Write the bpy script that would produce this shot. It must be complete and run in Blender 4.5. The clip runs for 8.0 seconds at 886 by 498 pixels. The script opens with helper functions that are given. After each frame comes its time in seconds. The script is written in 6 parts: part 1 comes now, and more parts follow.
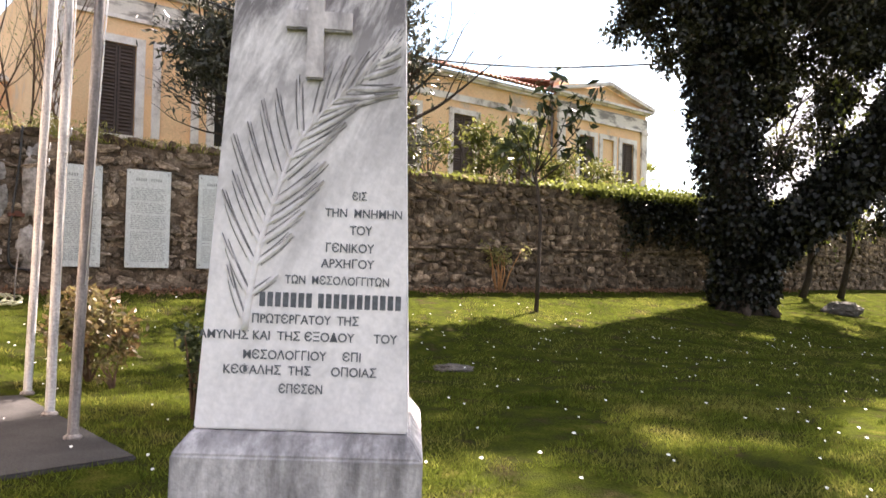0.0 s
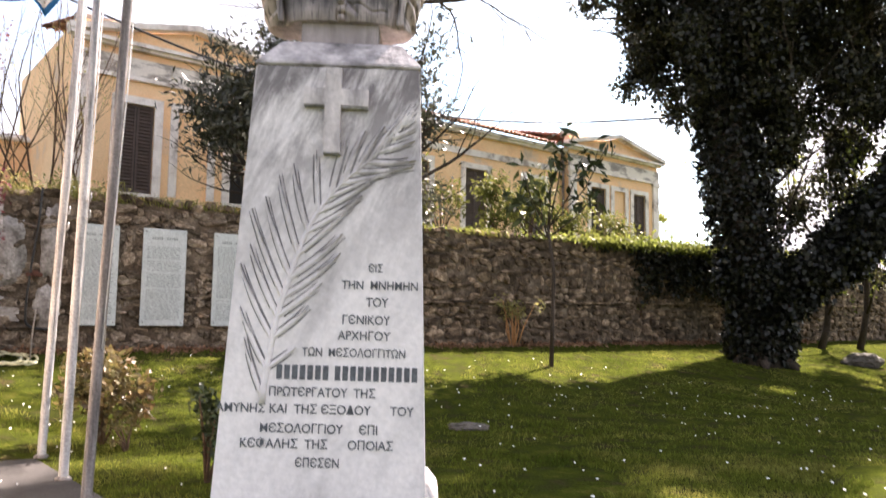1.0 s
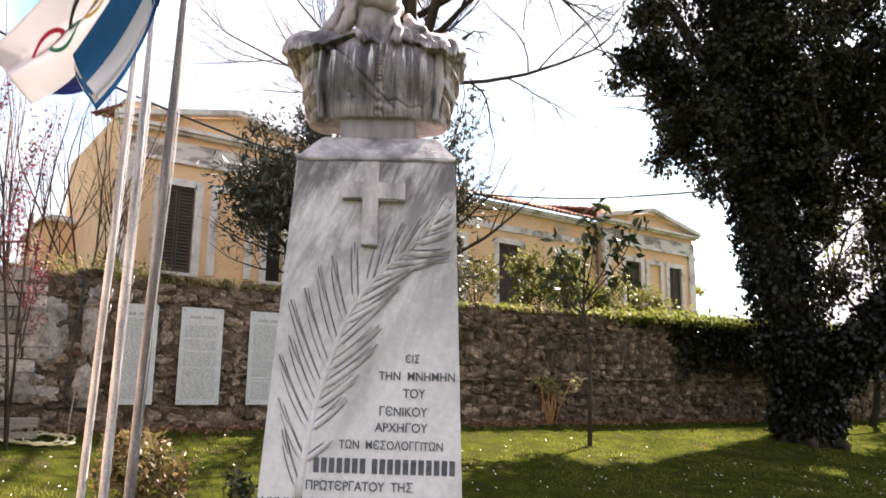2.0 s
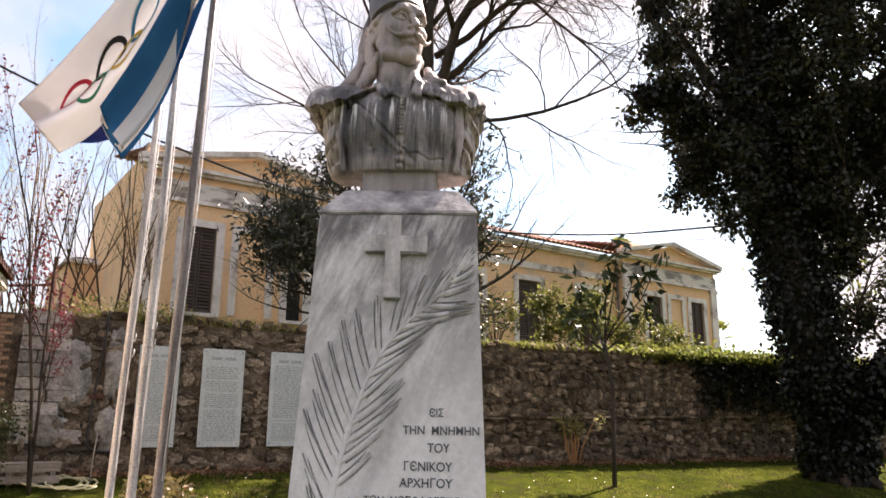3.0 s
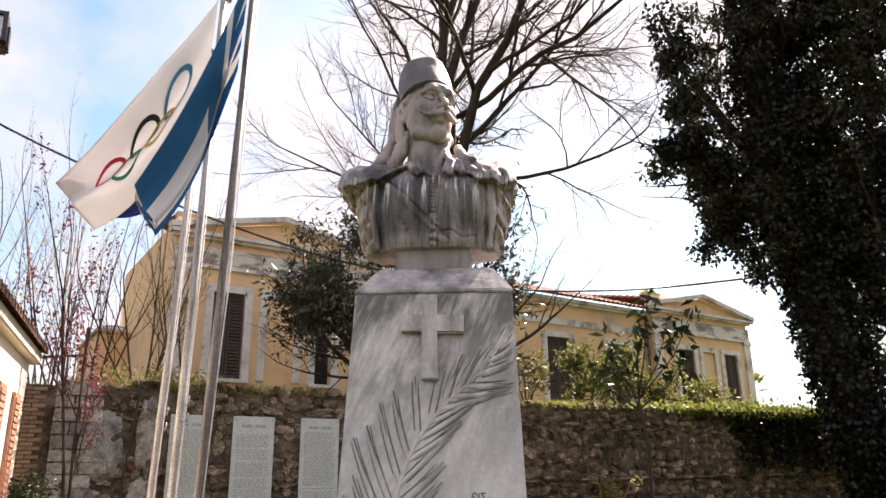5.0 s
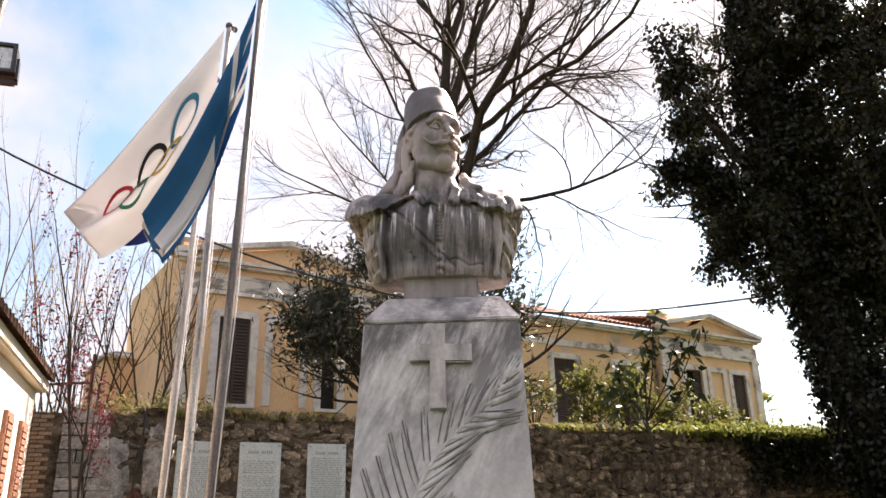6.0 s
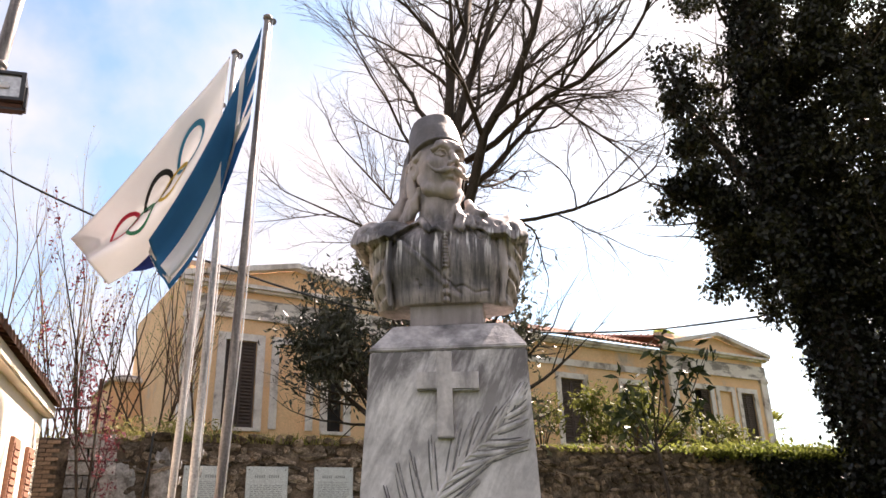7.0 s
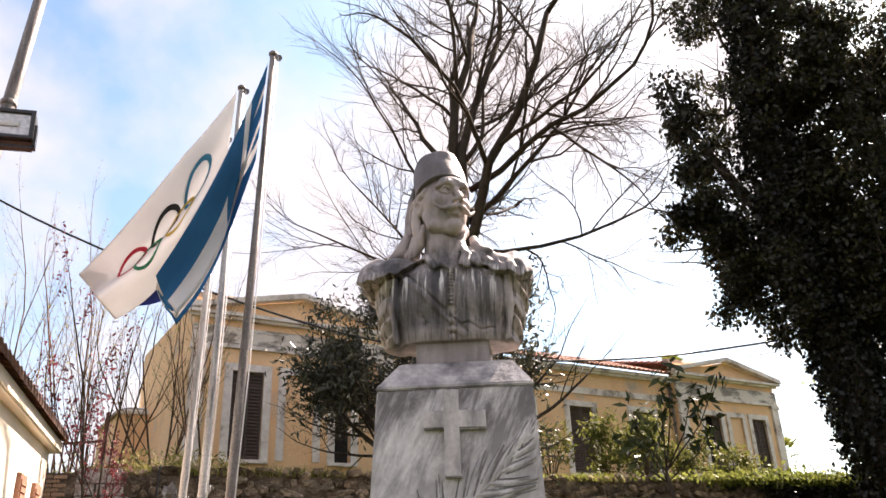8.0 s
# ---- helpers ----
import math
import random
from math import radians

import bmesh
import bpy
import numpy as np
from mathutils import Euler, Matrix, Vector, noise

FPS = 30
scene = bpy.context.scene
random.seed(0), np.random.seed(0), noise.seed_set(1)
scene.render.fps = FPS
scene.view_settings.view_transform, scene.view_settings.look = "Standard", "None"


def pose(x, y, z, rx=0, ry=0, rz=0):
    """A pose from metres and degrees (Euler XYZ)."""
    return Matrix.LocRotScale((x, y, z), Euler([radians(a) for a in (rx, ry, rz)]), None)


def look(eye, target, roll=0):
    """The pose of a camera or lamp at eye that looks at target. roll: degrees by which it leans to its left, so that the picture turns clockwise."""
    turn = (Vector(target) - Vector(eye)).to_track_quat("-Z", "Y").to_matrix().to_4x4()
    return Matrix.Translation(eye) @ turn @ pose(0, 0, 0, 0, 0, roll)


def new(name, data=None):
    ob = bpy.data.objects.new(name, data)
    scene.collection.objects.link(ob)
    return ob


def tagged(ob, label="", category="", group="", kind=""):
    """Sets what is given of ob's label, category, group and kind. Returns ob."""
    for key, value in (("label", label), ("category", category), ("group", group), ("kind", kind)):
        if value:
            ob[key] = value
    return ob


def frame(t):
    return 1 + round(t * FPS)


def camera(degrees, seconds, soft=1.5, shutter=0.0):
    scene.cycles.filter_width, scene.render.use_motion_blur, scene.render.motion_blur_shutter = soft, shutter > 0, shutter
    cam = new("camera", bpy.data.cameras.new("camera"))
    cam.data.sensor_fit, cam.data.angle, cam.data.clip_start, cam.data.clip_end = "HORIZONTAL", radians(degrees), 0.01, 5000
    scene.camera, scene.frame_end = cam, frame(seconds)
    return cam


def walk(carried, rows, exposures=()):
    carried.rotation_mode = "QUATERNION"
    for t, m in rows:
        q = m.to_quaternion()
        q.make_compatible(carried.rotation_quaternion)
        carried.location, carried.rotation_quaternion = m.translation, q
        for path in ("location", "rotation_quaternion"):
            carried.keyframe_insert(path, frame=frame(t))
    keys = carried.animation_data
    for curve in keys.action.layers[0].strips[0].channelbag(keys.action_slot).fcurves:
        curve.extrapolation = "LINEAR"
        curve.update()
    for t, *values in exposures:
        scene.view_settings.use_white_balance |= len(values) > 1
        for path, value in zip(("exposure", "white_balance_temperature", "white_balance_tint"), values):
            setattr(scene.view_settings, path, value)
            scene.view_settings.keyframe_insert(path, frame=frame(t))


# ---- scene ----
cam = camera(60.7, 8.0, 1.5, 0.6)
PATH = [
    (0, (1.003, 0.168, 1.471), (0.942, 2.167, 1.507), 1.4),
    (0.5, (0.998, 0.161, 1.503), (0.919, 2.157, 1.596), 1.2),
    (1, (0.992, 0.143, 1.545), (0.895, 2.133, 1.716), 0.9),
    (1.5, (0.986, 0.126, 1.576), (0.841, 2.101, 1.856), 0.8),
    (3, (0.97, 0.087, 1.671), (0.736, 2.021, 2.124), 0.4),
    (3.5, (0.959, 0.068, 1.699), (0.704, 1.99, 2.19), 0.1),
    (4, (0.951, 0.061, 1.723), (0.682, 1.97, 2.255), -0.2),
    (4.5, (0.938, 0.07, 1.744), (0.654, 1.967, 2.31), -0.4),
    (6, (0.925, 0.037, 1.785), (0.623, 1.904, 2.436), -1.2),
    (6.5, (0.923, 0.03, 1.798), (0.618, 1.888, 2.473), -1.4),
    (7, (0.927, 0.021, 1.814), (0.615, 1.868, 2.514), -1.6),
    (7.5, (0.935, 0.004, 1.834), (0.618, 1.838, 2.565), -1.8),
    (8, (0.937, -0.009, 1.851), (0.616, 1.81, 2.618), -2.1),
]
walk(cam, [(t, look(eye, target, roll)) for t, eye, target, roll in PATH], [(0, 3.0, 6900, 25), (1.5, 2.92, 6900, 25), (3, 2.3, 7100, 25), (8, 2.32, 7200, 25)])

# ---- sky and sun ----
SUN_AZ, SUN_EL = Vector((0.50, 0.87)).normalized(), radians(47)
sun = new("sun", bpy.data.lights.new("sun", "SUN"))
sun.data.energy, sun.data.angle, sun.data.color = 5.0, radians(0.6), (1.0, 0.94, 0.84)
sun_way = Vector((SUN_AZ.x * math.cos(SUN_EL), SUN_AZ.y * math.cos(SUN_EL), math.sin(SUN_EL)))
sun.matrix_world = look(sun_way * 60, (0, 0, 0))
world = bpy.data.worlds.new("sky")
scene.world = world
world.use_nodes = True
wn, wl = world.node_tree.nodes, world.node_tree.links
sky = wn.new("ShaderNodeTexSky")
sky.sky_type, sky.sun_disc = "NISHITA", False
sky.sun_elevation, sky.sun_rotation = SUN_EL, math.atan2(SUN_AZ.x, SUN_AZ.y)
sky.dust_density, sky.air_density, sky.ozone_density = 2.2, 1.0, 0.4
coord, cloud, ramp, blend = wn.new("ShaderNodeTexCoord"), wn.new("ShaderNodeTexNoise"), wn.new("ShaderNodeValToRGB"), wn.new("ShaderNodeMixRGB")
cloud.inputs["Scale"].default_value, cloud.inputs["Detail"].default_value = 2.6, 7
ramp.color_ramp.elements[0].position, ramp.color_ramp.elements[1].position = 0.40, 0.57
ramp.color_ramp.elements[0].color = (0.0, 0.0, 0.0, 1)
wl.new(coord.outputs["Generated"], cloud.inputs["Vector"])
wl.new(cloud.outputs["Fac"], ramp.inputs["Fac"])
wl.new(ramp.outputs["Color"], blend.inputs["Fac"])
haze = wn.new("ShaderNodeMixRGB")
haze.blend_type, haze.inputs["Fac"].default_value, haze.inputs["Color2"].default_value = "MULTIPLY", 1.0, (0.78, 1.06, 1.12, 1)
wl.new(sky.outputs["Color"], haze.inputs["Color1"])
wl.new(haze.outputs["Color"], blend.inputs["Color1"])
blend.inputs["Color2"].default_value = (4.15, 4.3, 4.5, 1)
wl.new(blend.outputs["Color"], wn["Background"].inputs["Color"])
wn["Background"].inputs["Strength"].default_value = 0.051


# ---- materials ----
def material(name, colours, scale=3.0, rough=0.8, bump=0.3, grain=40.0, metal=0.0, vary=0.0, island=False, stretch=(1, 1, 1), turn=(0, 0, 0), leaf=0.0, spread=(0.3, 0.7), fine=0.35, detail=6.0, shine=0.5):
    """Base colours mixed by noise at two scales, with relief of the finer one. vary: brightness from piece to piece. leaf: share of light let through."""
    m = bpy.data.materials.new(name)
    m.use_nodes = True
    n, l = m.node_tree.nodes, m.node_tree.links
    b = n["Principled BSDF"]
    tc, mp, big, small, cr = n.new("ShaderNodeTexCoord"), n.new("ShaderNodeMapping"), n.new("ShaderNodeTexNoise"), n.new("ShaderNodeTexNoise"), n.new("ShaderNodeValToRGB")
    mp.vector_type = "TEXTURE"
    mp.inputs["Scale"].default_value, mp.inputs["Rotation"].default_value = [1 / a for a in stretch], [radians(a) for a in turn]
    l.new(tc.outputs["Object"], mp.inputs["Vector"])
    l.new(mp.outputs["Vector"], big.inputs["Vector"])
    l.new(tc.outputs["Object"], small.inputs["Vector"])
    big.inputs["Scale"].default_value, big.inputs["Detail"].default_value, big.inputs["Roughness"].default_value = scale, detail, 0.62
    small.inputs["Scale"].default_value, small.inputs["Detail"].default_value = grain, 5
    e = cr.color_ramp.elements
    for k, c in enumerate(colours):
        at = spread[0] + (spread[1] - spread[0]) * k / max(1, len(colours) - 1)
        item = e[k] if k < 2 else e.new(at)
        item.position, item.color = at, (*c, 1)
    l.new(big.outputs["Fac"], cr.inputs["Fac"])
    hsv, mr = n.new("ShaderNodeHueSaturation"), n.new("ShaderNodeMapRange")
    mr.inputs["From Min"].default_value, mr.inputs["From Max"].default_value = 0.25, 0.75
    mr.inputs["To Min"].default_value, mr.inputs["To Max"].default_value = 1 - fine, 1 + fine
    l.new(small.outputs["Fac"], mr.inputs["Value"])
    l.new(cr.outputs["Color"], hsv.inputs["Color"])
    if vary:
        rnd = n.new("ShaderNodeNewGeometry" if island else "ShaderNodeObjectInfo").outputs["Random Per Island" if island else "Random"]
        r2, mu = n.new("ShaderNodeMapRange"), n.new("ShaderNodeMath")
        r2.inputs["To Min"].default_value, r2.inputs["To Max"].default_value = 1 - vary, 1 + vary
        l.new(rnd, r2.inputs["Value"])
        mu.operation = "MULTIPLY"
        l.new(r2.outputs["Result"], mu.inputs[0])
        l.new(mr.outputs["Result"], mu.inputs[1])
        l.new(mu.outputs[0], hsv.inputs["Value"])
    else:
        l.new(mr.outputs["Result"], hsv.inputs["Value"])
    l.new(hsv.outputs["Color"], b.inputs["Base Color"])
    b.inputs["Roughness"].default_value, b.inputs["Metallic"].default_value, b.inputs["Specular IOR Level"].default_value = rough, metal, shine
    if bump:
        bp = n.new("ShaderNodeBump")
        bp.inputs["Strength"].default_value, bp.inputs["Distance"].default_value = bump, 0.02
        l.new(small.outputs["Fac"], bp.inputs["Height"])
        l.new(bp.outputs["Normal"], b.inputs["Normal"])
    if leaf:
        tr, mx = n.new("ShaderNodeBsdfTranslucent"), n.new("ShaderNodeMixShader")
        l.new(hsv.outputs["Color"], tr.inputs["Color"])
        mx.inputs["Fac"].default_value = leaf
        l.new(b.outputs["BSDF"], mx.inputs[1])
        l.new(tr.outputs["BSDF"], mx.inputs[2])
        l.new(mx.outputs["Shader"], n["Material Output"].inputs["Surface"])
    return m


M = {}
M["soil"] = material("lawn_soil", [(0.045, 0.033, 0.018), (0.026, 0.03, 0.008), (0.036, 0.045, 0.007), (0.06, 0.058, 0.014)], 2.6, 0.95, 1.0, 55, spread=(0.3, 0.68), shine=0.0, fine=0.6, detail=10.0)
M["grass"] = material("grass_blades", [(0.034, 0.055, 0.008), (0.095, 0.114, 0.018), (0.20, 0.185, 0.05)], 0.9, 0.7, 0, 8, vary=0.4, island=True, leaf=0.45, shine=0.0, spread=(0.3, 0.66))
M["petal"] = material("daisy_petals", [(0.8, 0.8, 0.76), (0.7, 0.7, 0.66)], 8, 0.7, 0, 40, leaf=0.3)
M["concrete"] = material("slab_concrete", [(0.032, 0.03, 0.029), (0.065, 0.061, 0.058)], 1.4, 0.9, 0.5, 60, shine=0.12)
M["mortar"] = material("wall_mortar", [(0.012, 0.009, 0.006), (0.07, 0.052, 0.036), (0.15, 0.115, 0.082), (0.24, 0.195, 0.145)], 2.6, 0.95, 1.0, 26, shine=0.12, fine=0.5, detail=10.0)
M["stone"] = material("rubble_stone", [(0.04, 0.03, 0.021), (0.18, 0.14, 0.10), (0.42, 0.345, 0.265)], 4.0, 0.92, 0.9, 24, vary=0.5, shine=0.12, fine=0.45)
M["block"] = material("pale_squared_stone", [(0.16, 0.14, 0.12), (0.33, 0.305, 0.275), (0.5, 0.475, 0.445)], 4.0, 0.92, 0.8, 24, vary=0.35, shine=0.12, fine=0.4)
M["hose"] = material("pale_yellow_hose", [(0.5, 0.46, 0.26), (0.62, 0.58, 0.36)], 9, 0.5, 0.1, 40)
M["plank"] = material("weathered_grey_planks", [(0.2, 0.17, 0.14), (0.36, 0.32, 0.28)], 3, 0.9, 0.4, 40, stretch=(1, 9, 9))
M["stem"] = material("orange_brown_stems", [(0.24, 0.11, 0.04), (0.4, 0.2, 0.07)], 8, 0.8, 0.2, 30)
M["stones"] = material("rubble_stones_joined", [(0.03, 0.021, 0.013), (0.14, 0.10, 0.066), (0.36, 0.275, 0.19)], 4.5, 0.92, 0.9, 24, vary=0.6, island=True, shine=0.12, fine=0.45)
M["plaster"] = material("old_wall_plaster", [(0.12, 0.105, 0.088), (0.27, 0.25, 0.225), (0.40, 0.375, 0.345)], 4.5, 0.95, 0.9, 24, shine=0.12, spread=(0.35, 0.62))
M["plaque"] = material("grey_green_slate", [(0.40, 0.44, 0.43), (0.5, 0.54, 0.52)], 2.0, 0.6, 0.15, 60)
M["engraving"] = material("engraved_lines", [(0.2, 0.22, 0.21), (0.28, 0.3, 0.29)], 9, 0.8, 0, 60)
M["marble"] = material("weathered_marble", [(0.32, 0.295, 0.298), (0.54, 0.50, 0.502), (0.69, 0.642, 0.642), (0.78, 0.725, 0.722)], 1.5, 0.55, 0.12, 45, stretch=(2.2, 1, 0.7), turn=(0, 24, 0), spread=(0.28, 0.54), fine=0.1, detail=8.0)
M["plinth"] = material("stained_plinth_marble", [(0.16, 0.145, 0.145), (0.44, 0.405, 0.40), (0.68, 0.63, 0.62)], 3.2, 0.75, 0.35, 45, stretch=(2.2, 1, 0.4), spread=(0.38, 0.64), fine=0.15, detail=8.0)
M["bust"] = material("soot_streaked_marble", [(0.035, 0.03, 0.031), (0.13, 0.112, 0.11), (0.30, 0.255, 0.245), (0.66, 0.57, 0.54)], 3.0, 0.55, 0.12, 60, stretch=(3.8, 3.8, 0.6), spread=(0.36, 0.74), fine=0.2, detail=10.0)


def add_runoff(m, z0, z1, colour, amount):
    """Soot washed down from above: long vertical stains, stronger towards z1."""
    n, l = m.node_tree.nodes, m.node_tree.links
    b = n["Principled BSDF"]
    old = b.inputs["Base Color"].links[0].from_socket
    tc, sep, rise, mp, ns, cr, mul, mix = (n.new(k) for k in ("ShaderNodeTexCoord", "ShaderNodeSeparateXYZ", "ShaderNodeMapRange", "ShaderNodeMapping", "ShaderNodeTexNoise", "ShaderNodeValToRGB", "ShaderNodeMath", "ShaderNodeMixRGB"))
    rise.inputs["From Min"].default_value, rise.inputs["From Max"].default_value = z0, z1
    mp.vector_type = "TEXTURE"
    mp.inputs["Scale"].default_value, ns.inputs["Scale"].default_value, ns.inputs["Detail"].default_value = (1 / 10, 1 / 10, 1 / 2.6), 1.0, 10
    cr.color_ramp.elements[0].position, cr.color_ramp.elements[1].position = 0.37, 0.58
    ns.inputs["Roughness"].default_value, ns.inputs["Distortion"].default_value, mp.inputs["Rotation"].default_value = 0.68, 0.35, (0, radians(24), 0)
    l.new(tc.outputs["Object"], sep.inputs[0])
    l.new(sep.outputs["Z"], rise.inputs["Value"])
    l.new(tc.outputs["Object"], mp.inputs["Vector"])
    l.new(mp.outputs["Vector"], ns.inputs["Vector"])
    l.new(ns.outputs["Fac"], cr.inputs["Fac"])
    mul.operation = "MULTIPLY"
    l.new(rise.outputs["Result"], mul.inputs[0])
    l.new(cr.outputs["Color"], mul.inputs[1])
    scale = n.new("ShaderNodeMath")
    scale.operation = "MULTIPLY"
    scale.inputs[1].default_value = amount
    l.new(mul.outputs[0], scale.inputs[0])
    l.new(scale.outputs[0], mix.inputs["Fac"])
    l.new(old, mix.inputs["Color1"])
    mix.inputs["Color2"].default_value = (*colour, 1)
    l.new(mix.outputs["Color"], b.inputs["Base Color"])


def add_band(m, low, high, colour, amount, scale=(9, 9, 1.3), cut=(0.4, 0.64), aside=None):
    """Streaks of one colour over a stretch of height, fading at both its ends; aside: only that far from the middle."""
    n, l = m.node_tree.nodes, m.node_tree.links
    b = n["Principled BSDF"]
    old = b.inputs["Base Color"].links[0].from_socket
    tc, sep, up, down, mp, ns, cr, mix = (n.new(k) for k in ("ShaderNodeTexCoord", "ShaderNodeSeparateXYZ", "ShaderNodeMapRange", "ShaderNodeMapRange", "ShaderNodeMapping", "ShaderNodeTexNoise", "ShaderNodeValToRGB", "ShaderNodeMixRGB"))
    up.inputs["From Min"].default_value, up.inputs["From Max"].default_value = low
    down.inputs["From Min"].default_value, down.inputs["From Max"].default_value = high[1], high[0]
    mp.inputs["Scale"].default_value, ns.inputs["Scale"].default_value, ns.inputs["Detail"].default_value = scale, 1.0, 6
    cr.color_ramp.elements[0].position, cr.color_ramp.elements[1].position = cut
    l.new(tc.outputs["Object"], sep.inputs[0])
    l.new(sep.outputs["Z"], up.inputs["Value"])
    l.new(sep.outputs["Z"], down.inputs["Value"])
    l.new(tc.outputs["Object"], mp.inputs["Vector"])
    l.new(mp.outputs["Vector"], ns.inputs["Vector"])
    l.new(ns.outputs["Fac"], cr.inputs["Fac"])
    fac = cr.outputs["Color"]
    if aside:
        size, outer, both_ = n.new("ShaderNodeMath"), n.new("ShaderNodeMapRange"), n.new("ShaderNodeMath")
        size.operation, both_.operation = "ABSOLUTE", "MULTIPLY"
        outer.inputs["From Min"].default_value, outer.inputs["From Max"].default_value = aside
        l.new(sep.outputs["X"], size.inputs[0])
        l.new(size.outputs[0], outer.inputs["Value"])
        l.new(fac, both_.inputs[0])
        l.new(outer.outputs["Result"], both_.inputs[1])
        fac = both_.outputs[0]
    for other in (up.outputs["Result"], down.outputs["Result"], amount):
        mul = n.new("ShaderNodeMath")
        mul.operation = "MULTIPLY"
        l.new(fac, mul.inputs[0])
        if other is amount:
            mul.inputs[1].default_value = amount
        else:
            l.new(other, mul.inputs[1])
        fac = mul.outputs[0]
    l.new(fac, mix.inputs["Fac"])
    l.new(old, mix.inputs["Color1"])
    mix.inputs["Color2"].default_value = (*colour, 1)
    l.new(mix.outputs["Color"], b.inputs["Base Color"])


add_band(M["bust"], (0.42, 0.5), (0.74, 0.82), (0.47, 0.385, 0.36), 0.9, (5, 5, 2), (0.25, 0.5))
add_band(M["bust"], (-0.06, -0.03), (0.25, 0.32), (0.54, 0.45, 0.42), 0.8, (7, 7, 4), (0.3, 0.52), (0.25, 0.29))
add_band(M["bust"], (0.77, 0.82), (1.5, 1.6), (0.115, 0.098, 0.098), 0.85, (4, 4, 2), (0.3, 0.5))
add_band(M["bust"], (-0.2, -0.18), (0.02, 0.06), (0.46, 0.385, 0.365), 0.5, (5, 5, 2), (0.3, 0.55))
add_band(M["bust"], (0.16, 0.25), (0.31, 0.33), (0.85, 0.81, 0.79), 0.7, (44, 9, 3.0), (0.57, 0.63))
add_band(M["bust"], (-0.03, 0.0), (0.28, 0.35), (0.045, 0.039, 0.04), 0.75, (70, 25, 5), (0.5, 0.62))
add_band(M["bust"], (0.40, 0.46), (0.95, 1.0), (0.10, 0.085, 0.083), 0.7, (14, 14, 7), (0.54, 0.68))
add_runoff(M["marble"], 1.55, 2.45, (0.13, 0.112, 0.115), 0.95)
add_runoff(M["plinth"], 0.2, 0.8, (0.07, 0.065, 0.065), 0.5)
M["cleanmarble"] = material("pale_cross_marble", [(0.28, 0.25, 0.25), (0.50, 0.45, 0.445), (0.64, 0.58, 0.57)], 3.0, 0.6, 0.2, 45, stretch=(2.5, 1, 0.6), spread=(0.34, 0.62), fine=0.17, detail=8.0)
M["captop"] = material("pale_stained_marble", [(0.10, 0.09, 0.09), (0.27, 0.245, 0.242), (0.52, 0.47, 0.46)], 5.0, 0.7, 0.3, 45, spread=(0.36, 0.6), fine=0.15, detail=8.0)
# darker grey for the thin lines round the carvings
M["groove"] = material("dark_carving_lines", [(0.10, 0.094, 0.10), (0.24, 0.225, 0.23), (0.48, 0.45, 0.455)], 9, 0.85, 0, 60)
M["ink"] = material("lettering_grey", [(0.07, 0.075, 0.085), (0.13, 0.135, 0.15)], 20, 0.8, 0, 60)
M["steel"] = material("scuffed_painted_steel", [(0.16, 0.15, 0.145), (0.38, 0.365, 0.355), (0.5, 0.485, 0.475)], 3.0, 0.45, 0.2, 50, stretch=(6, 6, 0.7), metal=0.25)
M["darksteel"] = material("dull_grey_steel", [(0.05, 0.041, 0.038), (0.17, 0.148, 0.138), (0.3, 0.27, 0.255)], 3.0, 0.5, 0.2, 50, stretch=(6, 6, 0.7), metal=0.3)
M["ochre"] = material("ochre_render", [(0.44, 0.36, 0.30), (0.70, 0.52, 0.37), (0.86, 0.545, 0.30), (0.9, 0.605, 0.35)], 0.55, 0.9, 0.4, 25, spread=(0.30, 0.52), fine=0.14, detail=10.0)
M["trimwhite"] = material("peeling_white_trim", [(0.33, 0.275, 0.24), (0.72, 0.65, 0.6), (0.83, 0.77, 0.72)], 1.7, 0.85, 0.3, 25, spread=(0.34, 0.58), fine=0.12)
M["flaked"] = material("flaked_frieze", [(0.26, 0.23, 0.21), (0.4, 0.355, 0.31), (0.74, 0.68, 0.61)], 1.5, 0.9, 0.5, 25, stretch=(0.6, 1, 1.6), spread=(0.42, 0.52), fine=0.12)
M["shutter"] = material("brown_shutter_wood", [(0.06, 0.042, 0.036), (0.11, 0.08, 0.07)], 3, 0.8, 0.3, 40, stretch=(1, 1, 9))
M["dark"] = material("dark_interior", [(0.012, 0.012, 0.012), (0.02, 0.02, 0.02)], 2, 0.9, 0, 10)
M["tile"] = material("clay_roof_tiles", [(0.14, 0.065, 0.045), (0.27, 0.125, 0.085), (0.36, 0.2, 0.14)], 1.2, 0.85, 0.4, 20, vary=0.25, island=True)
M["housepaint"] = material("cream_house_paint", [(0.8, 0.68, 0.55), (0.86, 0.75, 0.62)], 1.2, 0.85, 0.15, 30, fine=0.06)
M["redbrown"] = material("red_brown_shutter", [(0.22, 0.10, 0.06), (0.3, 0.14, 0.085)], 3, 0.7, 0.2, 30)
M["rust"] = material("rusty_iron", [(0.07, 0.03, 0.02), (0.16, 0.06, 0.035)], 8, 0.85, 0.4, 40)
M["brick"] = material("old_brick", [(0.24, 0.15, 0.09), (0.36, 0.24, 0.15)], 5, 0.9, 0.5, 40, vary=0.25)
M["bark"] = material("dark_bark", [(0.028, 0.021, 0.016), (0.07, 0.055, 0.042)], 6, 0.95, 0.8, 30, stretch=(1, 1, 0.35), shine=0.12)
M["twig"] = material("brown_twigs", [(0.06, 0.036, 0.024), (0.13, 0.08, 0.052)], 6, 0.9, 0.3, 30, shine=0.12)
